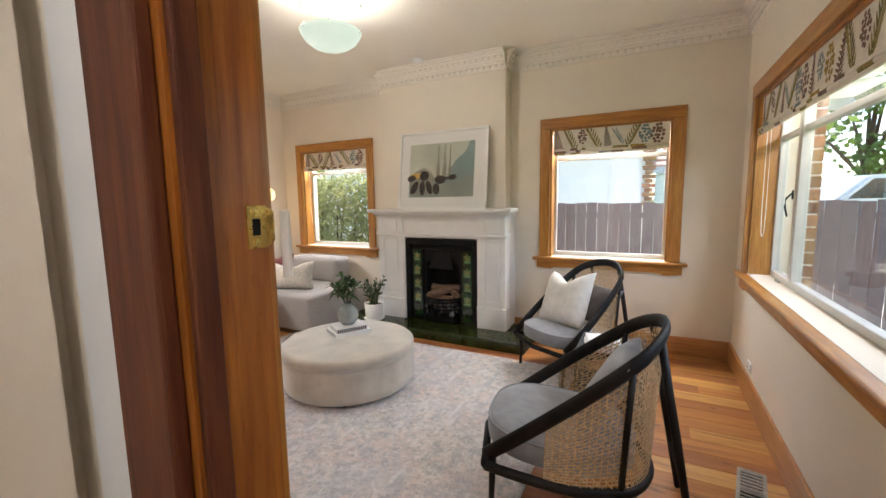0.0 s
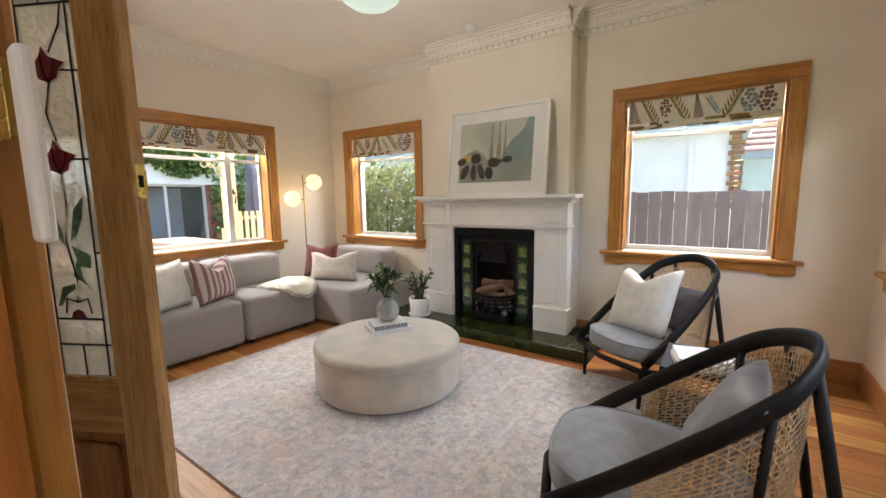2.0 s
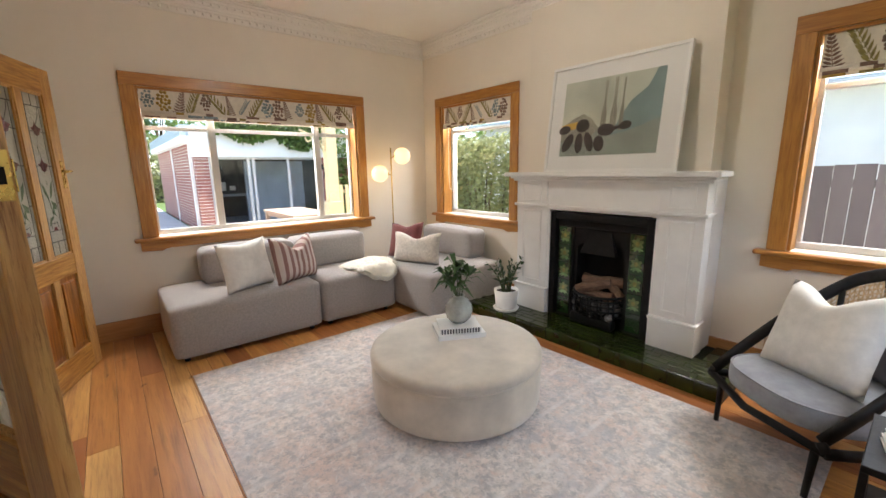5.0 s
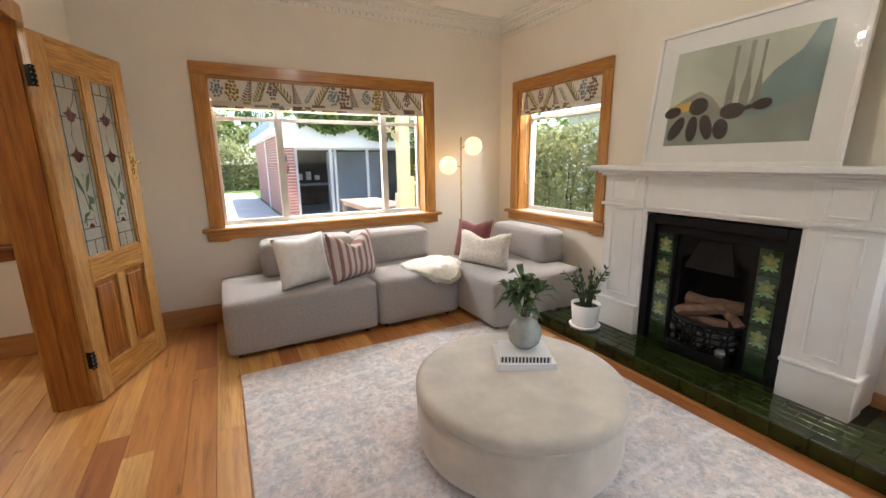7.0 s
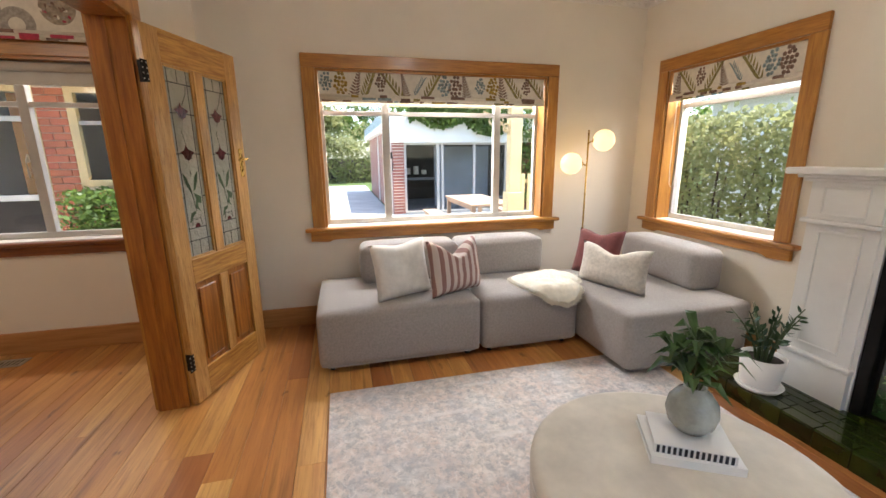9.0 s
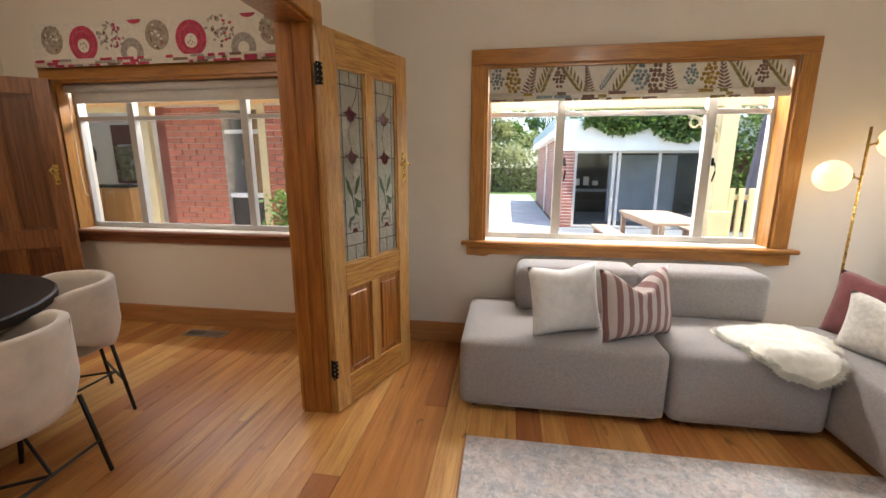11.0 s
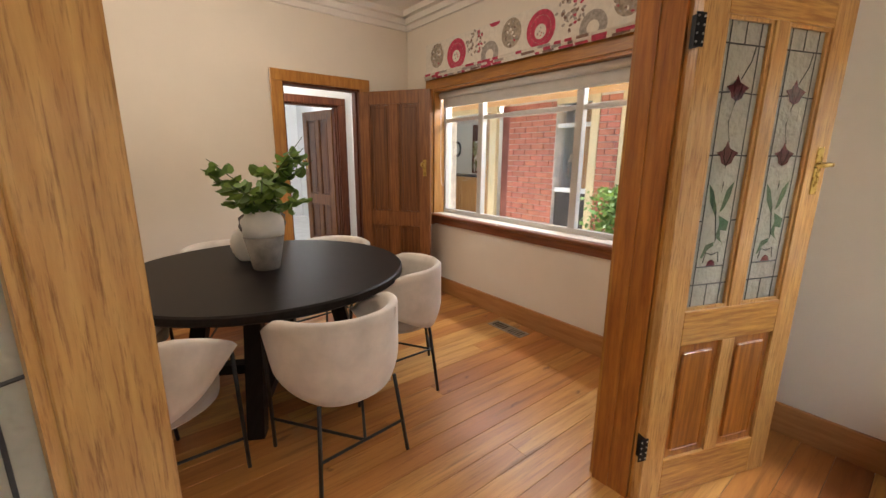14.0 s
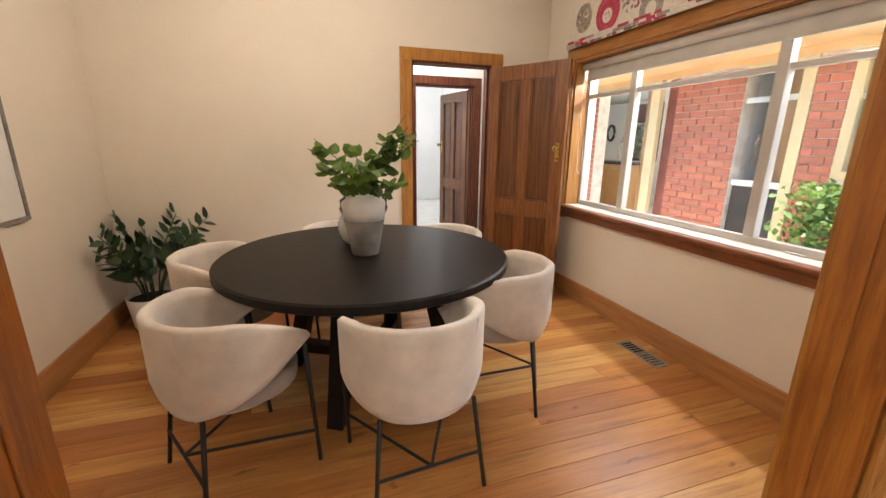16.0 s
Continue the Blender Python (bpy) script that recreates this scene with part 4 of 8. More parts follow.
def window(name, m, width, z0, z1, cols, transom, label, sillmat, handles=(), fixed=False, plain=False):
    """u runs along the wall from the opening's corner, v out through the wall."""
    w = thing(name, label, "window", m, kind="structure")
    A = 0.098
    part("architrave", box((-A, -0.024, z0), (0, 0.0, z1), 0.005), TRIMZ, w)
    part("architrave", box((width, -0.024, z0), (width + A, 0.0, z1), 0.005), TRIMZ, w)
    part("architrave", box((-A, -0.026, z1), (width + A, 0.0, z1 + A), 0.005), TRIMX, w)
    part("window_sill", box((-A - 0.06, -0.062, z0 - 0.034), (width + A + 0.06, 0.13, z0 - 0.002), 0.012, 3), sillmat, w)
    bm = bmesh.new()
    u0, u1, za, zb = -A - 0.02, width + A + 0.02, z0 - 0.125, z0 - 0.034
    prof = [(u0, zb), (u0, za + 0.015), (u0 + 0.14, za + 0.005), (u0 + 0.17, za + 0.02), (u0 + 0.21, za + 0.025), (u1 - 0.21, za + 0.025), (u1 - 0.17, za + 0.02), (u1 - 0.14, za + 0.005), (u1, za + 0.015), (u1, zb)]
    f = bm.faces.new([bm.verts.new((u, -0.026, z)) for u, z in prof])
    r = bmesh.ops.extrude_face_region(bm, geom=[f])
    bmesh.ops.translate(bm, vec=(0, 0.026, 0), verts=[v for v in r["geom"] if isinstance(v, bmesh.types.BMVert)])
    part("apron", bm, sillmat, w)
    part("reveal_lining", box((0, 0.0, z0), (0.018, 0.13, z1)), TRIMZ, w)
    part("reveal_lining", box((width - 0.018, 0.0, z0), (width, 0.13, z1)), TRIMZ, w)
    part("reveal_lining", box((0.018, 0.0, z1 - 0.018), (width - 0.018, 0.13, z1)), TRIMX, w)
    F, v0, v1 = 0.042, 0.13, 0.175
    bm = bmesh.new()
    for lo, hi in (((0, v0, z0), (width, v1, z0 + F)), ((0, v0, z1 - F), (width, v1, z1)), ((0, v0, z0 + F), (F, v1, z1 - F)), ((width - F, v0, z0 + F), (width, v1, z1 - F))):
        add_box(bm, lo, hi, 0.004)
    part("window_frame", bm, SASH, w)
    edges = [F, *cols, width - F]
    for c in cols:
        part("mullion", box((c - 0.03, v0 - 0.01, z0 + F), (c + 0.03, v1, z1 - F), 0.004), SASH, w)
    lows = [z0 + F, transom, z1 - F] if transom else [z0 + F, z1 - F]
    for a, b in zip(edges, edges[1:]):
        if transom:
            part("transom", box((a, v0 + 0.004, transom - 0.017), (b, v1, transom + 0.017), 0.003), SASH, w)
        for c, d in zip(lows, lows[1:]):
            p = part("pane", box((a, v1 - 0.02, c), (b, v1 - 0.016, d)), GLASS, w)
            p.visible_shadow = False
    for hx in handles:
        ha = part("casement_handle", tube([(hx, v0 - 0.03, z0 + 0.44), (hx + 0.006, v0 - 0.045, z0 + 0.5), (hx + 0.004, v0 - 0.04, z0 + 0.55), (hx, v0 - 0.015, z0 + 0.58)], 0.0055, 8), SASH if plain else IRON, w, smooth=True)
        part("handle_plate", box((hx - 0.008, v0 - 0.014, z0 + 0.545), (hx + 0.008, v0 - 0.005, z0 + 0.6), 0.003), SASH if plain else IRON, w)
    for u in (0.3, width - 0.3) if handles else ():
        part("casement_stay", box((u - 0.05, v0 - 0.024, z0 + 0.002), (u + 0.05, v0 - 0.010, z0 + 0.012), 0.003), SASH if plain else VENTM, w)
    return w


MW = lambda y: pose(XL, y, 0, 0, 0, 90)
window("window_1", MW(WIN_L[0]), WIN_L[1] - WIN_L[0], WIN_L[2], WIN_L[3], (0.535, 1.53), 1.74, "wide timber framed window with cream painted casements", TRIMX, (0.575, 1.57))
window("window_2", pose(WIN_S[0], YN, 0), WIN_S[1] - WIN_S[0], WIN_S[2], WIN_S[3], (), 1.79, "small timber framed window beside the chimney breast", TRIMX)
window("window_3", pose(WIN_N[0], YN, 0), WIN_N[1] - WIN_N[0], WIN_N[2], WIN_N[3], (), 1.79, "timber framed window looking on the paling fence", TRIMX)
window("window_4", pose(XR, WIN_R[1], 0, 0, 0, -90), WIN_R[1] - WIN_R[0], WIN_R[2], WIN_R[3], (0.5, 1.98), 1.79, "long timber framed window with a deep pale sill", TRIMX, (0.44,))
window("window_5", MW(WIN_D[0]), WIN_D[1] - WIN_D[0], WIN_D[2], WIN_D[3], (0.56, 1.60), 1.765, "wide dining room window with a dark red timber sill", SILLR, (0.52, 1.56), plain=True)
FL = "raised roman blind in cream linen with a botanical print"
roman_blind(WIN_L[1] - WIN_L[0] - 0.05, 1.81, 2.04, 3, MW(WIN_L[0] + 0.025) @ Matrix.Translation((0, 0.02, 0)), FL)
roman_blind(WIN_S[1] - WIN_S[0] - 0.05, 1.82, 2.06, 5, pose(WIN_S[0] + 0.025, YN + 0.02, 0), FL)
roman_blind(WIN_N[1] - WIN_N[0] - 0.05, 1.82, 2.06, 8, pose(WIN_N[0] + 0.025, YN + 0.02, 0), FL)
roman_blind(WIN_R[1] - WIN_R[0] - 0.05, 1.82, 2.08, 11, pose(XR + 0.02, WIN_R[1] - 0.025, 0, 0, 0, -90), FL)
roman_blind(2.22, 2.13, 2.45, 4, MW(-1.77) @ Matrix.Translation((0, -0.07, 0)), "raised roman blind printed with red and grey medallions", False)
rb = thing("roller_blind", "white roller blind rolled up inside the dining window", "blind", MW(WIN_D[0]))
part("roll", tube([(0.03, 0.075, 2.0), (2.13, 0.075, 2.0)], 0.03, 14), BLINDW, rb, smooth=True)
part("drop", box((0.04, 0.1, 1.90), (2.12, 0.104, 2.0)), BLINDW, rb)
part("bottom_bar", box((0.04, 0.096, 1.885), (2.12, 0.108, 1.905), 0.003), BLINDW, rb)
for m, u in ((pose(XR, WIN_R[1], 0, 0, 0, -90), 0.05), (pose(WIN_S[0], YN, 0), 0.06), (MW(WIN_D[0]), 0.06)):
    c = thing("blind_cord", "looped cream blind cord hanging in the window reveal", "cord", m)
    part("loop", tube([(u, 0.05, 2.0), (u, 0.05, 1.3), (u + 0.01, 0.052, 1.14), (u + 0.03, 0.055, 1.11), (u + 0.05, 0.06, 1.14), (u + 0.055, 0.062, 1.3), (u + 0.05, 0.06, 2.0)], 0.0025, 6), PLASTER, c)


# ---- doorways and doors ----
def doorway(name, label, x0, x1, ya, yb, z, lining, inner, outer, stop=True, wide=0.085):
    d = thing(name, label, "door frame", kind="structure")
    part("lining", box((x0, ya - 0.004, 0), (x0 + 0.03, yb + 0.004, z)), lining, d)
    part("lining", box((x1 - 0.03, ya - 0.004, 0), (x1, yb + 0.004, z)), lining, d)
    part("lining", box((x0 + 0.03, ya - 0.004, z - 0.03), (x1 - 0.03, yb + 0.004, z)), lining, d)
    for y0, y1, material, w in ((yb + 0.004, yb + 0.026, inner, 0.085), (ya - 0.026, ya - 0.004, outer, wide)):
        for a, b in ((x0 - w, x0 + 0.018), (x1 - 0.018, x1 + w)):
            part("architrave", box((a, y0, 0), (b, y1, z - 0.012), 0.005), material, d)
        part("architrave", box((x0 - w, y0, z - 0.012), (x1 + w, y1, z + 0.085), 0.005), material, d)
    if stop:
        for a, b in ((x0 + 0.03, x0 + 0.045), (x1 - 0.045, x1 - 0.03)):
            part("door_stop", box((a, ya + 0.0, 0), (b, ya + (0.032 if lining == REDZ else 0.085), z - 0.03), 0.004), outer, d)
    return d


hd = doorway("door_frame_hall", "dark stained timber hall doorway with a brass strike plate", HX0, HX1, YH, YS, 2.06, REDZ, TRIMZ, DARKZ, wide=0.1)
sp = part("strike_plate", box((HX0 + 0.03, 0.990, 1.335), (HX0 + 0.0325, 1.023, 1.394), 0.001), BRASS, hd, "polished brass strike plate")
for k in range(4):
    part("plate_lip", box((HX0 + 0.0305 - 0.002 * k * k / 3, 1.023 + 0.004 * k, 1.338 + 0.002 * k), (HX0 + 0.0325 - 0.002 * k * k / 3, 1.0275 + 0.004 * k, 1.391 - 0.002 * k), 0.0006), BRASS, hd)
part("cover_strip", box((-0.703, 1.036, 1.287), (-0.687, 1.044, 1.387), 0.003), WHITE, hd, "small white plastic strip on the architrave")
part("latch_hole", box((HX0 + 0.0315, 0.998, 1.353), (HX0 + 0.0333, 1.01, 1.376)), HOLE, hd)
for z in (1.343, 1.386):
    part("screw", lathe([(0.0, 0.0), (0.006, 0.0), (0.005, 0.0012), (0.0, 0.0016)], 12), BRASS, hd, at=pose(HX0 + 0.0325, 1.002, z, 0, 90, 0))
dd = doorway("door_frame_double", "honey timber double doorway into the dining room", PX0, PX1, YD, YS, 2.06, REDZ, TRIMZ, TRIMZ, stop=False)
for a, b in ((PX0 + 0.03, PX0 + 0.036), (PX1 - 0.036, PX1 - 0.03)):
    part("rebate_bead", box((a, YD, 0), (b, YD + 0.07, 2.03), 0.002), REDZ, dd)
doorway("door_frame_dining", "honey timber doorway to the back lobby", QX0, QX1, DY - 0.12, DY, 2.06, DARKZ, TRIMZ, DARKZ)
doorway("door_frame_inner", "dark stained inner doorway", -4.60, -3.80, -3.72, -3.6, 2.06, DARKZ, DARKZ, DARKZ)


def leaded_panel(w, h, parent, u0, z0):
    """A leaded light with one tulip stem: textured glass, cames, stained pieces."""
    g = part("leaded_glass", box((u0, -0.002, z0), (u0 + w, 0.002, z0 + h)), TEXGLASS, parent, "hammered clear glass leaded with red tulips")
    bm = bmesh.new()
    R = 0.0035

    def line(*pts):
        tube([(u0 + a * w, 0, z0 + b * h) for a, b in pts], R, 6, bm)
    line((0.14, 0), (0.14, 1))
    line((0.86, 0), (0.86, 1))
    for z in (0.085, 0.33, 0.565, 0.775, 0.93):
        if z in (0.085, 0.93):
            line((0, z), (1, z))
        else:
            line((0, z), (0.14, z))
            line((0.86, z), (1, z))
    line((0.14, 0.155), (0.86, 0.155))
    line((0.5, 0.0), (0.5, 0.085))
    line((0.5, 0.93), (0.5, 1.0))
    line((0.14, 0.565), (0.32, 0.567))
    line((0.68, 0.567), (0.86, 0.565))
    line((0.14, 0.775), (0.32, 0.778))
    line((0.68, 0.778), (0.86, 0.775))
    line((0.5, 0.54), (0.52, 0.46), (0.44, 0.36), (0.54, 0.26), (0.5, 0.2))
    line((0.5, 0.75), (0.4, 0.68), (0.5, 0.61))
    line((0.55, 0.82), (0.74, 0.88), (0.8, 0.93))
    line((0.3, 0.17), (0.34, 0.21), (0.5, 0.2), (0.66, 0.21), (0.7, 0.17))
    for zc in (0.565, 0.785):
        line((0.5, zc - 0.036), (0.43, zc - 0.01), (0.41, zc + 0.028))
        line((0.5, zc - 0.036), (0.58, zc - 0.008), (0.62, zc + 0.02))
    part("lead_came", bm, LEAD, g)
    tb = bmesh.new()
    for zc in (0.565, 0.785):
        for y in (-0.0035, 0.0035):
            shell(tb, [(u0 + a * w, y, z0 + (zc + b) * h) for a, b in ((0.5, -0.036), (0.37, -0.026), (0.33, -0.006), (0.22, 0.010), (0.36, 0.017), (0.41, 0.028), (0.46, 0.050), (0.54, 0.026), (0.62, 0.020), (0.77, 0.010), (0.67, -0.006), (0.63, -0.026))], [tuple(range(12))])
    for y in (-0.0035, 0.0035):
        shell(tb, [(u0 + a * w, y, z0 + b * h) for a, b in ((0.38, 0.158), (0.42, 0.175), (0.5, 0.182), (0.58, 0.175), (0.62, 0.158))], [(0, 1, 2, 3, 4)])
    part("tulip", tb, TULIP, g, "ruby stained glass tulip")
    lb = bmesh.new()
    for y in (-0.0035, 0.0035):
        shell(lb, [(u0 + a * w, y, z0 + b * h) for a, b in ((0.44, 0.345), (0.24, 0.40), (0.17, 0.465), (0.3, 0.44), (0.42, 0.385))], [(0, 1, 2, 3, 4)])
        shell(lb, [(u0 + a * w, y, z0 + b * h) for a, b in ((0.52, 0.36), (0.62, 0.44), (0.79, 0.475), (0.74, 0.42), (0.62, 0.375))], [(0, 1, 2, 3, 4)])
        shell(lb, [(u0 + a * w, y, z0 + b * h) for a, b in ((0.52, 0.35), (0.8, 0.325), (0.78, 0.29), (0.62, 0.295), (0.64, 0.265), (0.8, 0.22), (0.7, 0.245), (0.5, 0.27), (0.58, 0.315))], [(0, 1, 2, 3, 4, 5, 6, 7, 8)])
        shell(lb, [(u0 + a * w, y, z0 + b * h) for a, b in ((0.5, 0.25), (0.3, 0.24), (0.2, 0.19), (0.26, 0.19), (0.36, 0.22), (0.5, 0.235))], [(0, 1, 2, 3, 4, 5)])
    part("stained_leaf", lb, TSTEM, g, "green stained glass leaf")


def glazed_leaf(m, label, handle):
    """Hinge at u = 0, free edge at u = W."""
    W, T, Z = 0.715, 0.02, 2.02
    d = thing("glazed_door", label, "door", m, "dining room double doors")
    S, MID = 0.108, 0.07
    zb, zm, zg, zt = 0.19, 0.70, 0.84, 1.86
    z0 = 0.012
    part("stile", box((0, -T, z0), (S, T, Z), 0.003), DOORZ, d)
    part("stile", box((W - S, -T, z0), (W, T, Z), 0.003), DOORZ, d)
    part("bottom_rail", box((S, -T, z0), (W - S, T, zb), 0.003), DOORX, d)
    part("lock_rail", box((S, -T, zm), (W - S, T, zg), 0.003), DOORX, d)
    part("top_rail", box((S, -T, zt), (W - S, T, Z), 0.003), DOORX, d)
    c = W / 2
    part("muntin", box((c - MID / 2, -T, zb), (c + MID / 2, T, zm), 0.003), DOORZ, d)
    part("muntin", box((c - MID / 2, -T, zg), (c + MID / 2, T, zt), 0.003), DOORZ, d)
    for a, b in ((S, c - MID / 2), (c + MID / 2, W - S)):
        bm = box((a, -0.006, zb), (b, 0.006, zm))
        for sg in (-1, 1):
            add_box(bm, (a + 0.03, min(sg * 0.006, sg * 0.014), zb + 0.035), (b - 0.03, max(sg * 0.006, sg * 0.014), zm - 0.035), 0.007, 1)
        part("panel", bm, DOORP, d)
        bm = bmesh.new()
        for lo, hi in (((a, -0.012, zg), (a + 0.012, 0.012, zt)), ((b - 0.012, -0.012, zg), (b, 0.012, zt)), ((a + 0.012, -0.012, zg), (b - 0.012, 0.012, zg + 0.012)), ((a + 0.012, -0.012, zt - 0.012), (b - 0.012, 0.012, zt))):
            add_box(bm, lo, hi)
        part("glazing_bead", bm, DOORZ, d)
        leaded_panel(b - a - 0.024, zt - zg - 0.024, d, a + 0.012, zg + 0.012)
    for z in (0.27, 1.80):
        h = part("hinge", box((-0.028, -T - 0.004, z - 0.05), (0.012, -T, z + 0.05), 0.001), IRON, d, "black butt hinge")
        part("hinge_leaf", box((-0.004, -T, z - 0.05), (-0.0005, T - 0.004, z + 0.05)), IRON, d)
        bm = bmesh.new()
        for k in range(4):
            for u in (-0.02, 0.005):
                bmesh.ops.create_icosphere(bm, subdivisions=1, radius=0.0042, matrix=Matrix.Translation((u, -T - 0.004, z - 0.037 + k * 0.025)))
        part("screw_heads", bm, VENTM, h)
    if handle:
        for sg in (-1, 1):
            hp = part("handle_plate", box((W - 0.066, min(sg * T, sg * (T + 0.004)), 1.27), (W - 0.03, max(sg * T, sg * (T + 0.004)), 1.45), 0.002), BRASS, d, "brass lever handle plate")
            part("lever", tube([(W - 0.048, sg * (T + 0.004), 1.385), (W - 0.048, sg * (T + 0.05), 1.385), (W - 0.06, sg * (T + 0.055), 1.384), (W - 0.14, sg * (T + 0.05), 1.378)], 0.008, 10), BRASS, hp, smooth=True)
    else:
        pl = part("strike_plate", box((W, -0.012, 1.315), (W + 0.0025, 0.016, 1.40), 0.001), BRASS, d, "brass strike plate on the door edge")
        part("plate_lip", box((W - 0.025, T, 1.33), (W, T + 0.002, 1.385)), BRASS, d)
        part("latch_hole", box((W + 0.0024, -0.006, 1.343), (W + 0.0032, 0.008, 1.372)), HOLE, d)
    return d


a1 = math.degrees(math.atan2(0.25, -0.655))
a2 = math.degrees(math.atan2(0.34, 0.645))
glazed_leaf(pose(PX0 + 0.025, YS + 0.035, 0, 0, 0, a1), "open oiled timber door with leaded tulip glass and brass lever", True)
glazed_leaf(pose(PX1 - 0.042, YS + 0.03, 0, 0, 0, a2), "open oiled timber door with leaded tulip glass and brass strike", False)


def panel_door(name, m, width, label, material, panel_material, knob=True):
    d = thing(name, label, "door", m)
    T, Z, S = 0.023, 2.02, 0.11
    zb, zm, zg, zt = 0.2, 0.72, 0.865, 1.90
    z0, c = 0.012, width / 2
    part("stile", box((0, -T, z0), (S, T, Z), 0.003), material, d)
    part("stile", box((width - S, -T, z0), (width, T, Z), 0.003), material, d)
    for a, b, nm in ((z0, zb, "bottom_rail"), (zm, zg, "lock_rail"), (zt, Z, "top_rail")):
        part(nm, box((S, -T, a), (width - S, T, b), 0.003), material, d)
    for a, b in ((zb, zm), (zg, zt)):
        part("muntin", box((c - 0.045, -T, a), (c + 0.045, T, b), 0.003), material, d)
        for u, v in ((S, c - 0.045), (c + 0.045, width - S)):
            bm = box((u, -0.004, a), (v, 0.004, b))
            add_box(bm, (u + 0.035, -0.008, a + 0.035), (v - 0.035, 0.008, b - 0.035), 0.003, 1)
            for sg in (-1, 1):
                for lo, hi in (((u, 0.004, a), (u + 0.012, 0.015, b)), ((v - 0.012, 0.004, a), (v, 0.015, b)), ((u + 0.012, 0.004, a), (v - 0.012, 0.015, a + 0.012)), ((u + 0.012, 0.004, b - 0.012), (v - 0.012, 0.015, b))):
                    add_box(bm, (lo[0], min(sg * lo[1], sg * hi[1]), lo[2]), (hi[0], max(sg * lo[1], sg * hi[1]), hi[2]))
            part("panel", bm, panel_material, d)
    if knob:
        for sg in (-1, 1):
            hp = part("handle_plate", box((width - 0.07, min(sg * T, sg * (T + 0.004)), 1.22), (width - 0.035, max(sg * T, sg * (T + 0.004)), 1.38), 0.003), BRASS, d, "brass handle plate")
            kb = lathe([(0.0, 0.0), (0.009, 0.0), (0.009, 0.03), (0.02, 0.036), (0.026, 0.05), (0.02, 0.062), (0.0, 0.066)], 16)
            part("knob", kb, BRASS, hp, smooth=True, at=pose(width - 0.052, sg * (T + 0.003), 1.33, -90 * sg, 0, 0))
    return d


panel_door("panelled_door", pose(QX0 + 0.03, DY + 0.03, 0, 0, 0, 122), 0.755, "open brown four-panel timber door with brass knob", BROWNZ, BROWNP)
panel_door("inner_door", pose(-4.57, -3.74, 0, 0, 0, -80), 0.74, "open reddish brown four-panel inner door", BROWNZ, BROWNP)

# ---- fireplace ----
fp = thing("fire_surround", "white painted timber fire surround with panelled pilasters", "mantelpiece")
FY = 4.365
for x0, x1 in ((-2.975, -2.655), (-1.755, -1.475)):
    s = 1 if x0 < -2 else -1
    part("pilaster", box((x0, FY, 0.10), (x1, BY, 1.03), 0.004), WHITE, fp)
    part("plinth", box((x0 - 0.012, FY - 0.02, 0.10), (x1 + 0.012, BY - 0.001, 0.30), 0.004), WHITE, fp)
    part("plinth_mould", box((x0 - 0.018, FY - 0.028, 0.30), (x1 + 0.018, BY - 0.001, 0.325), 0.008, 3), WHITE, fp)
    bm = bmesh.new()
    a, b = x0 + 0.06, x1 - 0.06
    for lo, hi in (((a, FY - 0.009, 0.38), (a + 0.016, FY, 0.985)), ((b - 0.016, FY - 0.009, 0.38), (b, FY, 0.985)), ((a, FY - 0.009, 0.365), (b, FY, 0.381)), ((a, FY - 0.009, 0.984), (b, FY, 1.0))):
        add_box(bm, lo, hi, 0.003)
    part("panel_mould", bm, WHITE, fp)
    part("capital", box((x0 - 0.02, FY - 0.03, 1.03), (x1 + 0.02, BY - 0.001, 1.055), 0.008, 3), WHITE, fp)
    part("frieze_block", box((x0, FY - 0.012, 1.055), (x1, BY - 0.002, 1.245), 0.003), WHITE, fp)
    bm = bmesh.new()
    for lo, hi in (((a, FY - 0.02, 1.085), (a + 0.012, FY - 0.011, 1.215)), ((b - 0.012, FY - 0.02, 1.085), (b, FY - 0.011, 1.215)), ((a, FY - 0.02, 1.075), (b, FY - 0.011, 1.087)), ((a, FY - 0.02, 1.213), (b, FY - 0.011, 1.225))):
        add_box(bm, lo, hi, 0.003)
    part("panel_mould", bm, WHITE, fp)
part("frieze", box((-2.655, FY + 0.004, 1.01), (-1.755, BY - 0.002, 1.245), 0.003), WHITE, fp)
part("frieze_mould", box((-2.655, FY - 0.018, 1.03), (-1.755, FY + 0.004, 1.05), 0.006, 3), WHITE, fp)
for i, (d, z0, z1) in enumerate(((0.03, 1.245, 1.265), (0.055, 1.265, 1.283), (0.10, 1.283, 1.318))):
    part("mantel_shelf" if i == 2 else "bed_mould", box((-2.985 - d * 0.75, FY - d, z0), (-1.465 + d * 0.75, BY - 0.003, z1), 0.008, 3), WHITE, fp)
part("inner_slip", box((-2.655, FY + 0.01, 0.10), (-2.635, BY, 1.01)), WHITE, fp)
part("inner_slip", box((-1.775, FY + 0.01, 0.10), (-1.755, BY, 1.01)), WHITE, fp)
part("side_board", box((BX1 - 0.01, BY - 0.02, 0.10), (BX1 + 0.05, YN - 0.001, 1.318), 0.005), WHITE, fp)

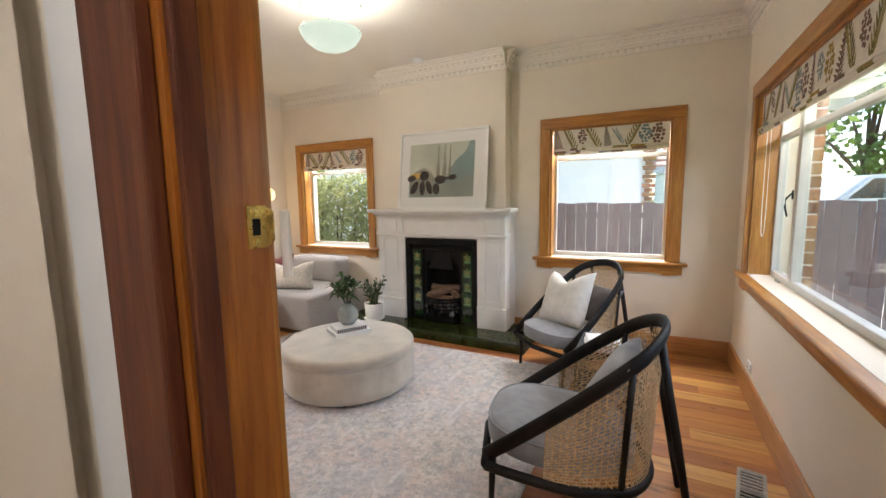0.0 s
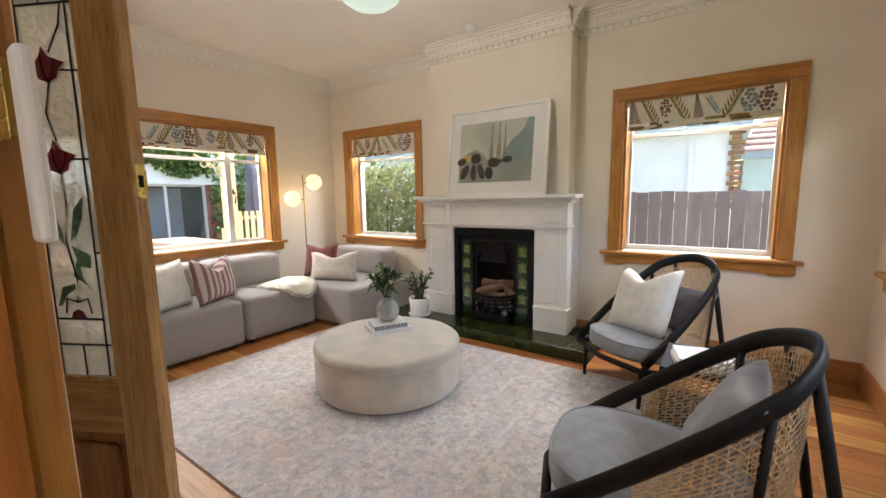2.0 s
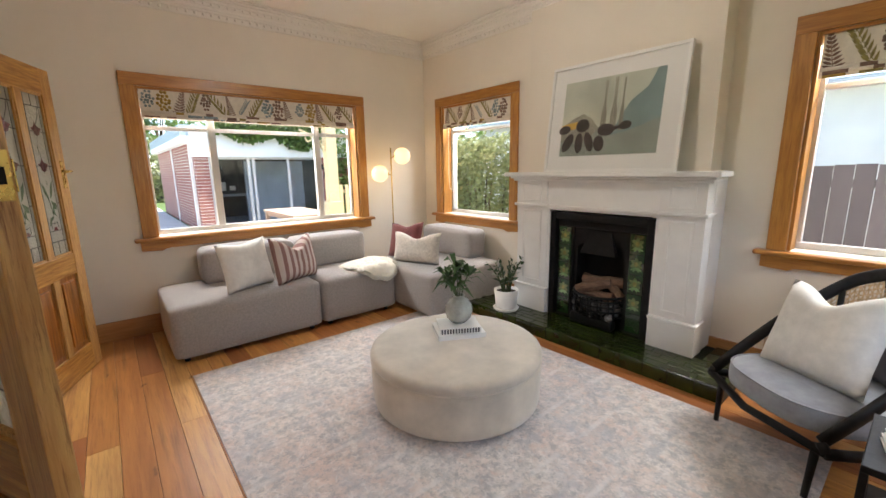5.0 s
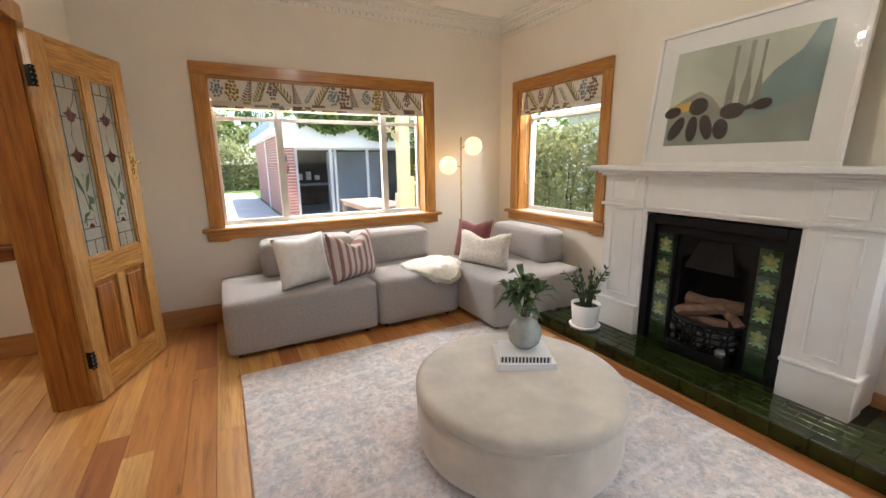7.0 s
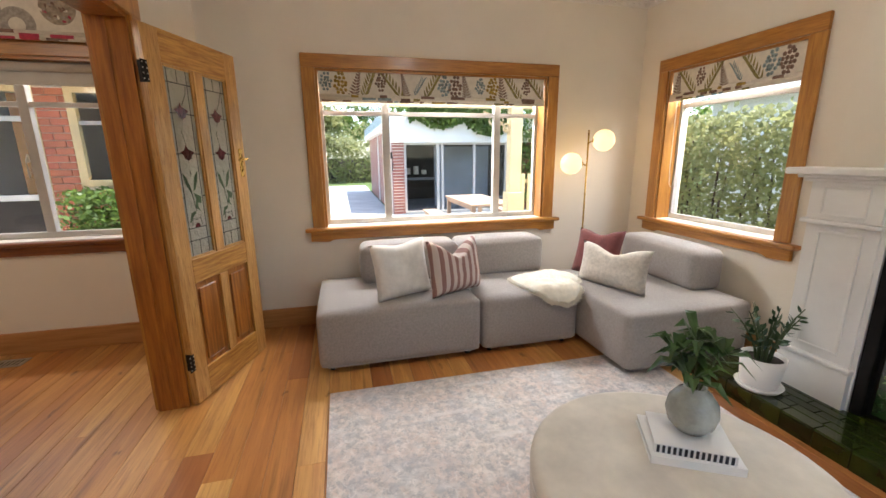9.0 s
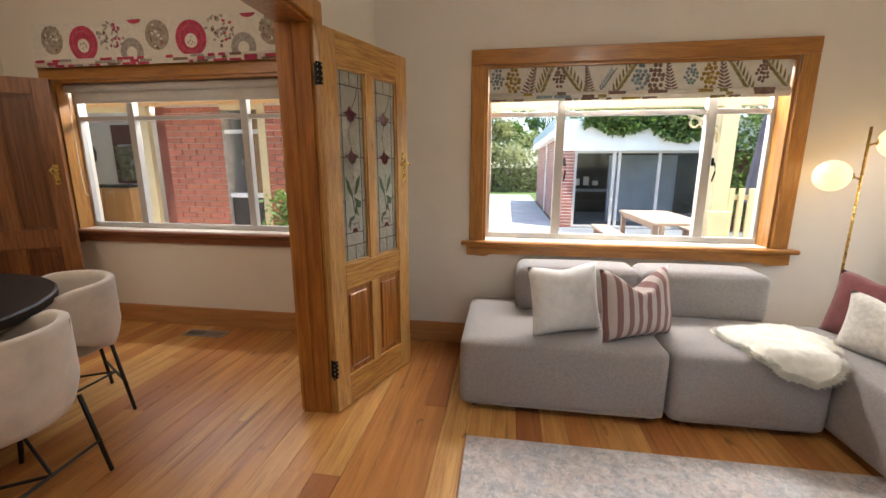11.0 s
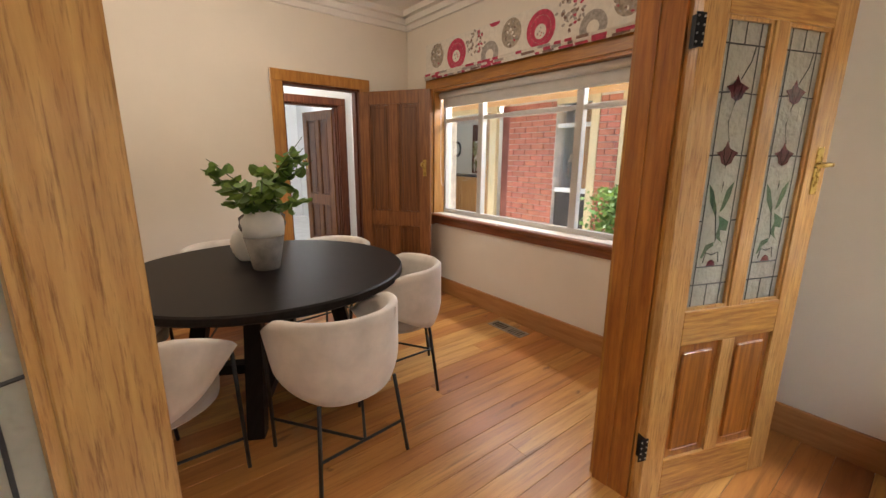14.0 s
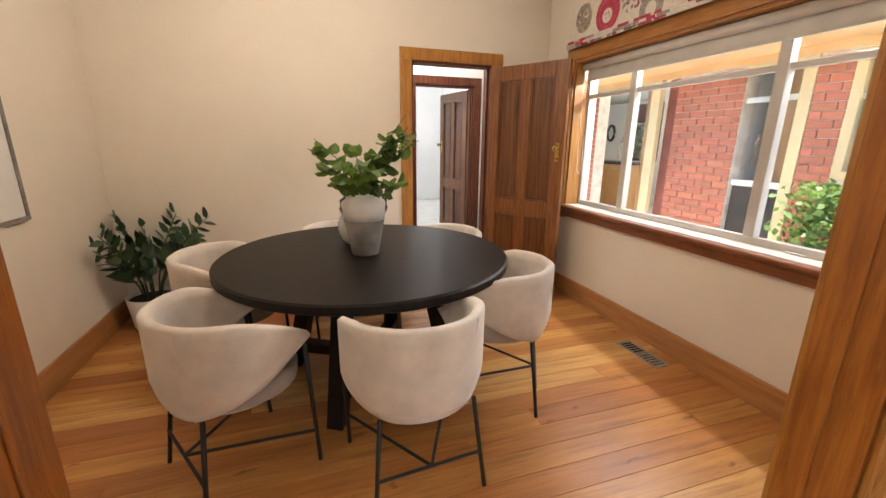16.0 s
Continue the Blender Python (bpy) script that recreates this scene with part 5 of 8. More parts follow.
fi = thing("fireplace_insert", "black cast iron tiled grate with logs", "fireplace")
x0, x1, z1 = -2.633, -1.777, 0.995
part("outer_frame", box((x0, FY + 0.015, 0.10), (x0 + 0.055, BY - 0.02, z1), 0.008), IRON, fi)
part("outer_frame", box((x1 - 0.055, FY + 0.015, 0.10), (x1, BY - 0.02, z1), 0.008), IRON, fi)
part("outer_frame", box((x0 + 0.055, FY + 0.015, z1 - 0.06), (x1 - 0.055, BY - 0.02, z1), 0.008), IRON, fi)
part("top_plate", box((x0 + 0.055, FY + 0.05, z1 - 0.12), (x1 - 0.055, BY - 0.02, z1 - 0.06), 0.01), IRON, fi)
IX0, IX1 = x0 + 0.20, x1 - 0.20
for a, b in ((x0 + 0.055, IX0), (IX1, x1 - 0.055)):
    part("tile_slip", box((a, FY + 0.06, 0.10), (b, BY - 0.02, z1 - 0.12)), IRON, fi)
    sx = (a + b) / 2 - 0.055
    for k in range(5):
        zz = 0.125 + k * 0.15
        t = part("tile", box((sx, FY + 0.052, zz), (sx + 0.11, FY + 0.062, zz + 0.146), 0.002), GTILEP, fi, "green glazed tile with a yellow flower")
        if k > 0:
            bm = bmesh.new()
            cx, cz = sx + 0.055, zz + 0.078
            for j in range(6):
                an = j * math.pi / 3 + 0.5
                disc(bm, cx + 0.026 * math.cos(an), cz + 0.026 * math.sin(an), 0.021, 0.014, FY + 0.0505 - 0.0001 * j, 12, an)
            part("flower", bm, TFLOW, t)
            bm = bmesh.new()
            disc(bm, cx, cz, 0.015, 0.018, FY + 0.0488, 12)
            part("flower_centre", bm, TCENT, t)
            bm = bmesh.new()
            for u, w in ((-1, -1), (1, -1), (-0.5, -1.2), (0.5, -1.2)):
                blade(bm, (cx, FY + 0.0498, cz - 0.025), (cx + u * 0.045, FY + 0.0498, cz + w * 0.05), 0.016)
            part("tile_leaf", bm, TPETAL, t)
# the arch plate, hood and back of the hearth opening
bm = bmesh.new()
shell(bm, [(IX0, FY + 0.08, z1 - 0.12), (IX1, FY + 0.08, z1 - 0.12), (IX1, FY + 0.08, 0.10), (IX1 - 0.03, FY + 0.08, 0.10), (IX1 - 0.03, FY + 0.08, 0.72), (IX1 - 0.12, FY + 0.08, 0.78), (IX0 + 0.12, FY + 0.08, 0.78), (IX0 + 0.03, FY + 0.08, 0.72), (IX0 + 0.03, FY + 0.08, 0.10), (IX0, FY + 0.08, 0.10)], [(0, 1, 2, 3, 4, 5, 6, 7, 8, 9)])
part("arch_plate", bm, IRON, fi)
bm = bmesh.new()
shell(bm, [(IX0 + 0.08, FY + 0.03, 0.68), (IX1 - 0.08, FY + 0.03, 0.68), (IX1 - 0.14, FY + 0.075, 0.86), (IX0 + 0.14, FY + 0.075, 0.86), (IX0 + 0.08, FY + 0.08, 0.68), (IX1 - 0.08, FY + 0.08, 0.68)], [(0, 1, 2, 3), (0, 4, 3), (1, 2, 5), (0, 1, 5, 4)])
part("hood", bm, IRON, fi)
part("fire_back", boxes(((IX0 - 0.05, 4.655, 0.10), (IX1 + 0.05, 4.68, 1.0)), ((IX0 - 0.05, FY + 0.1, 0.10), (IX0 - 0.02, 4.655, 1.0)), ((IX1 + 0.02, FY + 0.1, 0.10), (IX1 + 0.05, 4.655, 1.0)), ((IX0 - 0.02, FY + 0.1, 0.98), (IX1 + 0.02, 4.655, 1.0))), HOLE, fi)
GX0, GX1, GY = IX0 + 0.015, IX1 - 0.015, FY - 0.07


def basket_arc(z, out=0.0, r=0.009):
    pts = []
    for i in range(13):
        k = i / 12
        pts.append((GX0 + (GX1 - GX0) * k, FY + 0.10 - (0.15 + out) * math.sin(math.pi * k) ** 0.55, z))
    return tube(pts, r, 8)


for z, out in ((0.21, 0.0), (0.25, 0.01), (0.29, 0.015), (0.33, 0.02), (0.365, 0.025)):
    part("grate_bar", basket_arc(z, out, 0.011 if z > 0.35 else 0.008), IRON, fi, smooth=True)
bm = bmesh.new()
for i in range(1, 12):
    k = i / 12
    px, py = GX0 + (GX1 - GX0) * k, FY + 0.10 - 0.16 * math.sin(math.pi * k) ** 0.55
    tube([(px, py, 0.20), (px + 0.012 * (-1) ** i, py - 0.012, 0.29), (px, py - 0.014, 0.365)], 0.006, 6, bm)
part("grate_scroll", bm, IRON, fi, smooth=True)
part("ash_pan_front", box((GX0 + 0.03, FY - 0.03, 0.105), (GX1 - 0.03, FY + 0.05, 0.19), 0.02, 3), IRON, fi)
bm = bmesh.new()
rnd = random.Random(2)
for i in range(60):
    r = rnd.uniform(0.014, 0.035)
    bmesh.ops.create_icosphere(bm, subdivisions=1, radius=r, matrix=pose(rnd.uniform(GX0 + 0.05, GX1 - 0.05), rnd.uniform(FY - 0.02, FY + 0.2), rnd.uniform(0.2, 0.30), rnd.uniform(0, 90), rnd.uniform(0, 90), 0))
tagged(part("coal_bed", bm, ASH, fi, "white ash and dark coals"), kind="stuff")


def log(name, a, b, r, seed):
    rr = random.Random(seed)
    a, b = Vector(a), Vector(b)
    pts = [a.lerp(b, k / 5) + Vector((rr.uniform(-1, 1), rr.uniform(-1, 1), rr.uniform(-1, 1))) * 0.006 for k in range(6)]
    o = part(name, tube(pts, [r * rr.uniform(0.9, 1.1) for _ in pts], 7), LOG)
    tagged(o, "split firewood log lying in the grate", "log", "logs in the grate")


log("fire_log", (-2.36, 4.50, 0.445), (-2.03, 4.53, 0.455), 0.042, 1)
log("fire_log", (-2.38, 4.42, 0.365), (-2.12, 4.47, 0.455), 0.042, 2)
log("fire_log", (-2.12, 4.50, 0.43), (-2.00, 4.44, 0.36), 0.034, 3)
log("fire_log", (-2.36, 4.47, 0.345), (-2.08, 4.45, 0.345), 0.036, 4)

# raised hearth of glazed tiles
HXA, HXB, HYA = -3.34, -1.20, 4.075
hb = struct("hearth", boxes(((HXA + 0.006, HYA + 0.006, 0.0), (HXB - 0.006, FY + 0.02, 0.092)), ((-2.63, FY + 0.02, 0.0), (-1.78, 4.66, 0.092)), ((HXA + 0.006, FY + 0.02, 0), (BX0 - 0.001, YN - 0.03, 0.092)), ((BX1 + 0.024, FY + 0.02, 0), (HXB - 0.006, YN - 0.03, 0.092))), GROUT, "raised fireplace hearth of dark green glazed tiles", "hearth")
tile_cache = {}


def shared_box(size, bevel, material):
    key = (tuple(round(s, 3) for s in size), material.name)
    if key not in tile_cache:
        tile_cache[key] = finish(box((-size[0] / 2, -size[1] / 2, -size[2] / 2), (size[0] / 2, size[1] / 2, size[2] / 2), bevel, 1), "piece", material)
    return tile_cache[key]


def piece(name, size, at, material, parent, bevel=0.002, tilt=0.0):
    ob = new(name, shared_box(size, bevel, material))
    ob.location = at
    if tilt:
        ob.rotation_euler = (random.uniform(-tilt, tilt), random.uniform(-tilt, tilt), 0)
    ob.parent = parent
    return ob


random.seed(4)
TW = (HXB - HXA) / 14
for i in range(14):
    piece("tile", (TW - 0.004, 0.012, 0.092), (HXA + TW * (i + 0.5), HYA, 0.047), GTILE, hb)
    piece("tile", (TW - 0.004, 0.070, 0.012), (HXA + TW * (i + 0.5), HYA + 0.031, 0.096), GTILE, hb, tilt=0.006)
for r in range(4):
    y = HYA + 0.07 + 0.058 * (r + 0.5)
    off = 0.075 if r % 2 else 0.0
    x = HXA + off
    while x < HXB - 0.02:
        w = min(0.15, HXB - x)
        piece("tile", (w - 0.004, 0.054, 0.012), (x + w / 2, y, 0.096), GTILE, hb, tilt=0.006)
        x += 0.15
for r in range(5):
    y = HYA + 0.302 + 0.058 * (r + 0.5)
    for k in range(6):
        piece("tile", (0.137, 0.054, 0.012), (-2.63 + 0.1415 * (k + 0.5), y, 0.096), GTILE, hb, tilt=0.006)
for xx in (-3.25, -3.1, -1.36, -1.25):
    for k in range(2):
        piece("tile", (0.11, 0.14, 0.012), (xx, 4.45 + 0.145 * k, 0.096), GTILE, hb)

# framed picture leaning on the mantel
pic = thing("framed_picture", "large white framed abstract landscape print leaning on the mantel", "picture", pose(-2.682, 4.325, 1.318, -7.5, 0, 0))
PW, PH = 1.015, 0.815
for lo, hi in (((0, 0, 0), (PW, 0.03, 0.022)), ((0, 0, PH - 0.022), (PW, 0.03, PH)), ((0, 0, 0.022), (0.022, 0.03, PH - 0.022)), ((PW - 0.022, 0, 0.022), (PW, 0.03, PH - 0.022))):
    part("frame", box(lo, hi, 0.003), FRAMEW, pic)
part("mount", box((0.022, 0.016, 0.022), (PW - 0.022, 0.028, PH - 0.022)), MOUNT, pic)
ax, az, aw, ah = 0.125, 0.125, 0.75, 0.56
art = part("print", box((ax, 0.0145, az), (ax + aw, 0.016, az + ah)), ART_BG, pic, "muted olive and teal abstract landscape")


def art_shape(pts, material, layer):
    bm = bmesh.new()
    shell(bm, [(ax + a * aw, 0.0145 - 0.0003 * layer, az + b * ah) for a, b in pts], [tuple(range(len(pts)))])
    part("paint_shape", bm, material, art)


art_shape(((0, 0.0), (1, 0.0), (1, 0.42), (0.62, 0.30), (0.45, 0.38), (0.2, 0.3), (0, 0.33)), ART_SAGE, 1)
art_shape(((0.55, 0.25), (0.7, 0.28), (1, 0.42), (1, 1), (0.93, 1), (0.86, 0.8), (0.72, 0.66), (0.64, 0.5)), ART_TEAL, 2)
art_shape(((0.0, 0.4), (0.12, 0.5), (0.24, 0.56), (0.34, 0.48), (0.42, 0.35), (0.3, 0.2), (0.0, 0.2)), ART_GREY, 3)
for x, w, top in ((0.46, 0.055, 0.95), (0.56, 0.065, 0.97), (0.64, 0.04, 0.95)):
    art_shape(((x - w / 2, 0.3), (x + w / 2, 0.3), (x + w / 2, 0.55), (x + w * 0.22, 0.66), (x + w * 0.25, top), (x - w * 0.25, top), (x - w * 0.22, 0.66), (x - w / 2, 0.52)), ART_GREY, 4 + x)
art_shape(((0.0, 0.42), (0.1, 0.45), (0.2, 0.46), (0.24, 0.4), (0.15, 0.36), (0.0, 0.36)), ART_YEL, 6)
bm = bmesh.new()
for i, (a, b, ra, rb, t) in enumerate(((0.04, 0.36, 0.07, 0.055, 0.2), (0.245, 0.40, 0.075, 0.085, 0), (0.09, 0.18, 0.05, 0.13, -0.5), (0.22, 0.17, 0.045, 0.13, 0), (0.33, 0.18, 0.045, 0.13, 0.35), (0.44, 0.15, 0.055, 0.1, 0.2), (0.5, 0.32, 0.085, 0.075, 0), (0.69, 0.36, 0.06, 0.05, 0.15), (0.6, 0.34, 0.05, 0.022, 0.2))):
    disc(bm, ax + a * aw, az + b * ah, ra * aw, rb * ah * 1.05, 0.0118 - 0.0001 * i, 22, t)
part("paint_shape", bm, ART_DARK, art)
pg = part("glazing", box((0.022, 0.007, 0.022), (PW - 0.022, 0.0085, PH - 0.022)), PICGLASS, pic)
pg.visible_shadow = False


# ---- living room furniture ----
rug = struct("area_rug", box((-3.63, 1.80, 0.0), (-0.72, 3.93, 0.010), 0.003), RUG, "faded grey and blush distressed pattern rug", "rug")
rug["kind"] = "thing"


def soft_box(lo, hi, r=0.06, puff=0.012, cuts=5):
    """An upholstered block: rounded edges and slightly swollen faces."""
    bm = bmesh.new()
    lo, hi = Vector(lo), Vector(hi)
    bmesh.ops.create_cube(bm, size=2.0)
    bmesh.ops.subdivide_edges(bm, edges=bm.edges[:], cuts=cuts * 2 + 1, use_grid_fill=True)
    half, mid = (hi - lo) / 2, (hi + lo) / 2
    for v in bm.verts:
        p = Vector(v.co)
        s = Vector([math.copysign(abs(c) ** 0.6, c) for c in p])
        q = Vector([s[i] * half[i] for i in range(3)])
        inner = Vector([max(-(half[i] - r), min(half[i] - r, q[i])) for i in range(3)])
        d = q - inner
        if d.length > 1e-6:
            q = inner + d.normalized() * r
        for i in range(3):
            j, k = (i + 1) % 3, (i + 2) % 3
            if abs(p[i]) > 0.99:
                q[i] += math.copysign(puff * (1 - s[j] ** 2) * (1 - s[k] ** 2), p[i])
        v.co = q + mid
    return bm


def sofa_module(label, seat, back):
    s = thing("sofa_module", label, "sofa", group="modular sofa")
    part("seat", soft_box((seat[0], seat[1], 0.035), (seat[2], seat[3], 0.425), 0.038, 0.01), SOFA, s, smooth=True)
    if back:
        part("back_cushion", soft_box((back[0], back[1], 0.415), (back[2], back[3], 0.72), 0.05, 0.014), SOFA, s, smooth=True)
    for x in (seat[0] + 0.08, seat[2] - 0.08):
        for y in (seat[1] + 0.08, seat[3] - 0.08):
            part("foot", lathe([(0.02, 0.0), (0.022, 0.04)], 10, at=(x, y, 0.0)), BLACKM, s)
    bm = bmesh.new()
    tube([(seat[2] - 0.004, seat[1] + 0.05, 0.05), (seat[2] - 0.004, seat[3] - 0.05, 0.05)], 0.004, 6, bm)
    part("piping", bm, SOFA, s)
    return s


sofa_module("grey upholstered sofa module with an open end", (-4.68, 1.735, -3.86, 2.838), (-4.70, 2.06, -4.40, 2.83))
sofa_module("grey upholstered sofa module under the window", (-4.68, 2.85, -3.86, 3.60), (-4.70, 2.84, -4.40, 3.58))
sofa_module("grey upholstered corner sofa module beside the fireplace", (-4.42, 3.62, -3.335, 4.58), (-4.40, 4.33, -3.60, 4.60))


def cushion(label, m, w, h, t, material, dent=0.05):
    c = part("cushion", pillow_mesh(w, h, t, dent=dent), material, smooth=True)
    c.matrix_world = m
    return tagged(c, label, "cushion")


cushion("plump white linen cushion on the grey sofa", pose(-4.05, 2.34, 0.426, -13, -2, 109.6), 0.43, 0.40, 0.15, LINEN, 0.05)
cushion("mauve and cream striped cushion on the grey sofa", pose(-4.045, 2.72, 0.425, -12, 2, 118), 0.49, 0.40, 0.16, STRIPE, 0.38)
cushion("maroon cotton cushion leaning in the sofa corner", pose(-4.163, 3.90, 0.426, -20, -4, 19.5), 0.43, 0.39, 0.12, MAROON, 0.10)
cushion("long oatmeal linen cushion on the corner sofa", pose(-3.85, 3.83, 0.425, -12, -2, 16.7), 0.59, 0.32, 0.13, OATM, 0.2)

# sheepskin, draped over the front edge of the seat
def fleece_point(a, r, lift=0.0):
    k = (1 + 0.12 * math.sin(3 * a + 1.4) + 0.06 * math.sin(5 * a) + 0.03 * math.sin(11 * a)) * r
    x, y = -4.045 + 0.29 * k * math.cos(a) - 0.03 * k * math.sin(a), 3.445 + 0.27 * k * math.sin(a)
    q = Vector((x, y, 0))
    rough = 0.5 * noise.noise(q * 16) + 0.34 * noise.noise(q * 42) + 0.22 * noise.noise(q * 95)
    z = 0.428 + (0.062 + 0.020 * rough) * (1 - min(1.0, r) ** 5) + lift
    over = x + 3.89
    if over > 0:
        x, z = -3.89 + 0.075 * math.sin(min(over, 0.12) / 0.12 * 1.57) + 0.012 * rough, z - 0.62 * over * min(1.0, over / 0.08)
    return Vector((x, y, z))


bm = bmesh.new()
rnd = random.Random(9)
N, M = 120, 40
rings = [[bm.verts.new(fleece_point(2 * math.pi * i / N, j / M)) for i in range(N)] for j in range(1, M + 1)]
for a, b in zip(rings, rings[1:]):
    for i in range(N):
        bm.faces.new((a[i], a[(i + 1) % N], b[(i + 1) % N], b[i]))
bm.faces.new(rings[0])
sheep = tagged(part("sheepskin", bm, FLEECE, smooth=True), "fluffy cream sheepskin draped on the grey sofa", "sheepskin")
tb = bmesh.new()
for i in range(2600):
    a, r = rnd.uniform(0, 6.283), rnd.uniform(0.90, 1.0)
    p = fleece_point(a, r, -0.002)
    d = Vector((math.cos(a) + rnd.uniform(-0.5, 0.5), math.sin(a) + rnd.uniform(-0.5, 0.5), rnd.uniform(-0.1, 0.5))).normalized() * rnd.uniform(0.014, 0.03)
    s = d.cross(Vector((0, 0, 1))).normalized() * 0.004
    tb.faces.new([tb.verts.new(v) for v in (p - s, p + s, p + d)])
tagged(part("wool_pile", tb, FLEECE, sheep), kind="stuff")

# ottoman
ot = thing("ottoman", "large round cream velvet ottoman coffee table", "ottoman", pose(-2.284, 2.994, 0.0))
part("body", lathe([(0.0, 0.035), (0.478, 0.035), (0.489, 0.045), (0.495, 0.09), (0.498, 0.24), (0.496, 0.285)], 64), OTTO, ot, smooth=True)
part("top_pad", lathe([(0.495, 0.285), (0.500, 0.296), (0.501, 0.320), (0.497, 0.334), (0.486, 0.344), (0.468, 0.348), (0.30, 0.351), (0.0, 0.353)], 64), OTTO, ot, smooth=True)
part("seam_piping", tube([(0.498 * math.cos(i * math.pi / 32), 0.498 * math.sin(i * math.pi / 32), 0.287) for i in range(64)], 0.0035, 6, closed=True), OTTO, ot, smooth=True)
for i in range(4):
    a = i * math.pi / 2 + 0.6
    part("foot", lathe([(0.022, 0.01), (0.025, 0.036)], 12, at=(0.42 * math.cos(a), 0.42 * math.sin(a), 0)), BLACKM, ot)


def book(label, m, w, d, h, cover):
    b = thing("book", label, "book", m)
    part("pages", box((-w / 2 + 0.004, -d / 2 + 0.004, 0.003), (w / 2 - 0.004, d / 2 - 0.004, h - 0.003)), PAPER, b)
    part("cover", box((-w / 2, -d / 2, 0), (w / 2, d / 2, 0.003)), cover, b)
    part("cover", box((-w / 2, -d / 2, h - 0.003), (w / 2, d / 2, h)), cover, b)
    part("spine", box((-w / 2, -d / 2, 0.003), (w / 2, -d / 2 + 0.003, h - 0.003)), cover, b)
    return b


BK = (-2.38, 3.10)
book("large white hardback book on the round ottoman", pose(BK[0], BK[1], 0.353, 0, 0, 62), 0.29, 0.235, 0.03, PAPER)
b2 = book("white book with a black striped spine", pose(BK[0] + 0.005, BK[1] - 0.005, 0.383, 0, 0, 59), 0.25, 0.19, 0.034, PAPER)
bm = bmesh.new()
for i in range(14):
    add_box(bm, (-0.118 + i * 0.0172, -0.097, 0.003), (-0.109 + i * 0.0172, -0.094, 0.031))
part("spine_stripes", bm, INK, b2, "black stripes printed on the spine")


def leaf_cluster(bm, centre, rnd, count, length, width, spread, up=0.4):
    c = Vector(centre)
    for i in range(count):
        a, e = rnd.uniform(0, 6.283), rnd.uniform(up - 0.5, up + 0.7)
        d = Vector((math.cos(a) * math.cos(e), math.sin(a) * math.cos(e), math.sin(e)))
        base = c + d * spread * rnd.uniform(0.1, 0.5)
        ln = length * rnd.uniform(0.7, 1.15)
        mid = base + d * ln * 0.55 + Vector((0, 0, 0.02))
        tip = base + d * ln + Vector((0, 0, -0.25 * ln))
        s = d.cross(Vector((rnd.uniform(-0.4, 0.4), rnd.uniform(-0.4, 0.4), 1))).normalized() * width * 0.5
        v = [bm.verts.new(p) for p in (base, base.lerp(mid, 0.5) + s * 0.8, mid + s, tip, mid - s, base.lerp(mid, 0.5) - s * 0.8, mid - Vector((0, 0, 0.006)))]
        bm.faces.new((v[0], v[1], v[2], v[6]))
        bm.faces.new((v[2], v[3], v[6]))
        bm.faces.new((v[6], v[3], v[4]))
        bm.faces.new((v[0], v[6], v[4], v[5]))


vs = thing("bud_vase", "round sage glazed vase holding dark green leaves", "vase", pose(BK[0] - 0.015, BK[1] + 0.02, 0.417))
part("body", lathe([(0.0, 0.0), (0.05, 0.0), (0.076, 0.03), (0.086, 0.07), (0.08, 0.11), (0.056, 0.145), (0.036, 0.158), (0.038, 0.172), (0.03, 0.17), (0.03, 0.15)], 36), CERG, vs, smooth=True)
rnd = random.Random(5)
bm, sb = bmesh.new(), bmesh.new()
for k in range(6):
    a = k * 1.05
    top = Vector((0.07 * math.cos(a), 0.07 * math.sin(a), 0.24 + 0.09 * rnd.random()))
    if k == 0:
        top = Vector((-0.02, 0.0, 0.36))
    tube([(0, 0, 0.1), tuple(top * 0.6 + Vector((0, 0, 0.06))), tuple(top)], 0.003, 6, sb)
    leaf_cluster(bm, top - Vector((0, 0, 0.02)), rnd, 8, 0.115, 0.036, 0.03, 0.25)
    leaf_cluster(bm, top * 0.7 + Vector((0, 0, 0.05)), rnd, 4, 0.10, 0.034, 0.03, 0.1)
part("stems", sb, STEM, vs)
tagged(part("leaves", bm, LEAF, vs), kind="stuff")


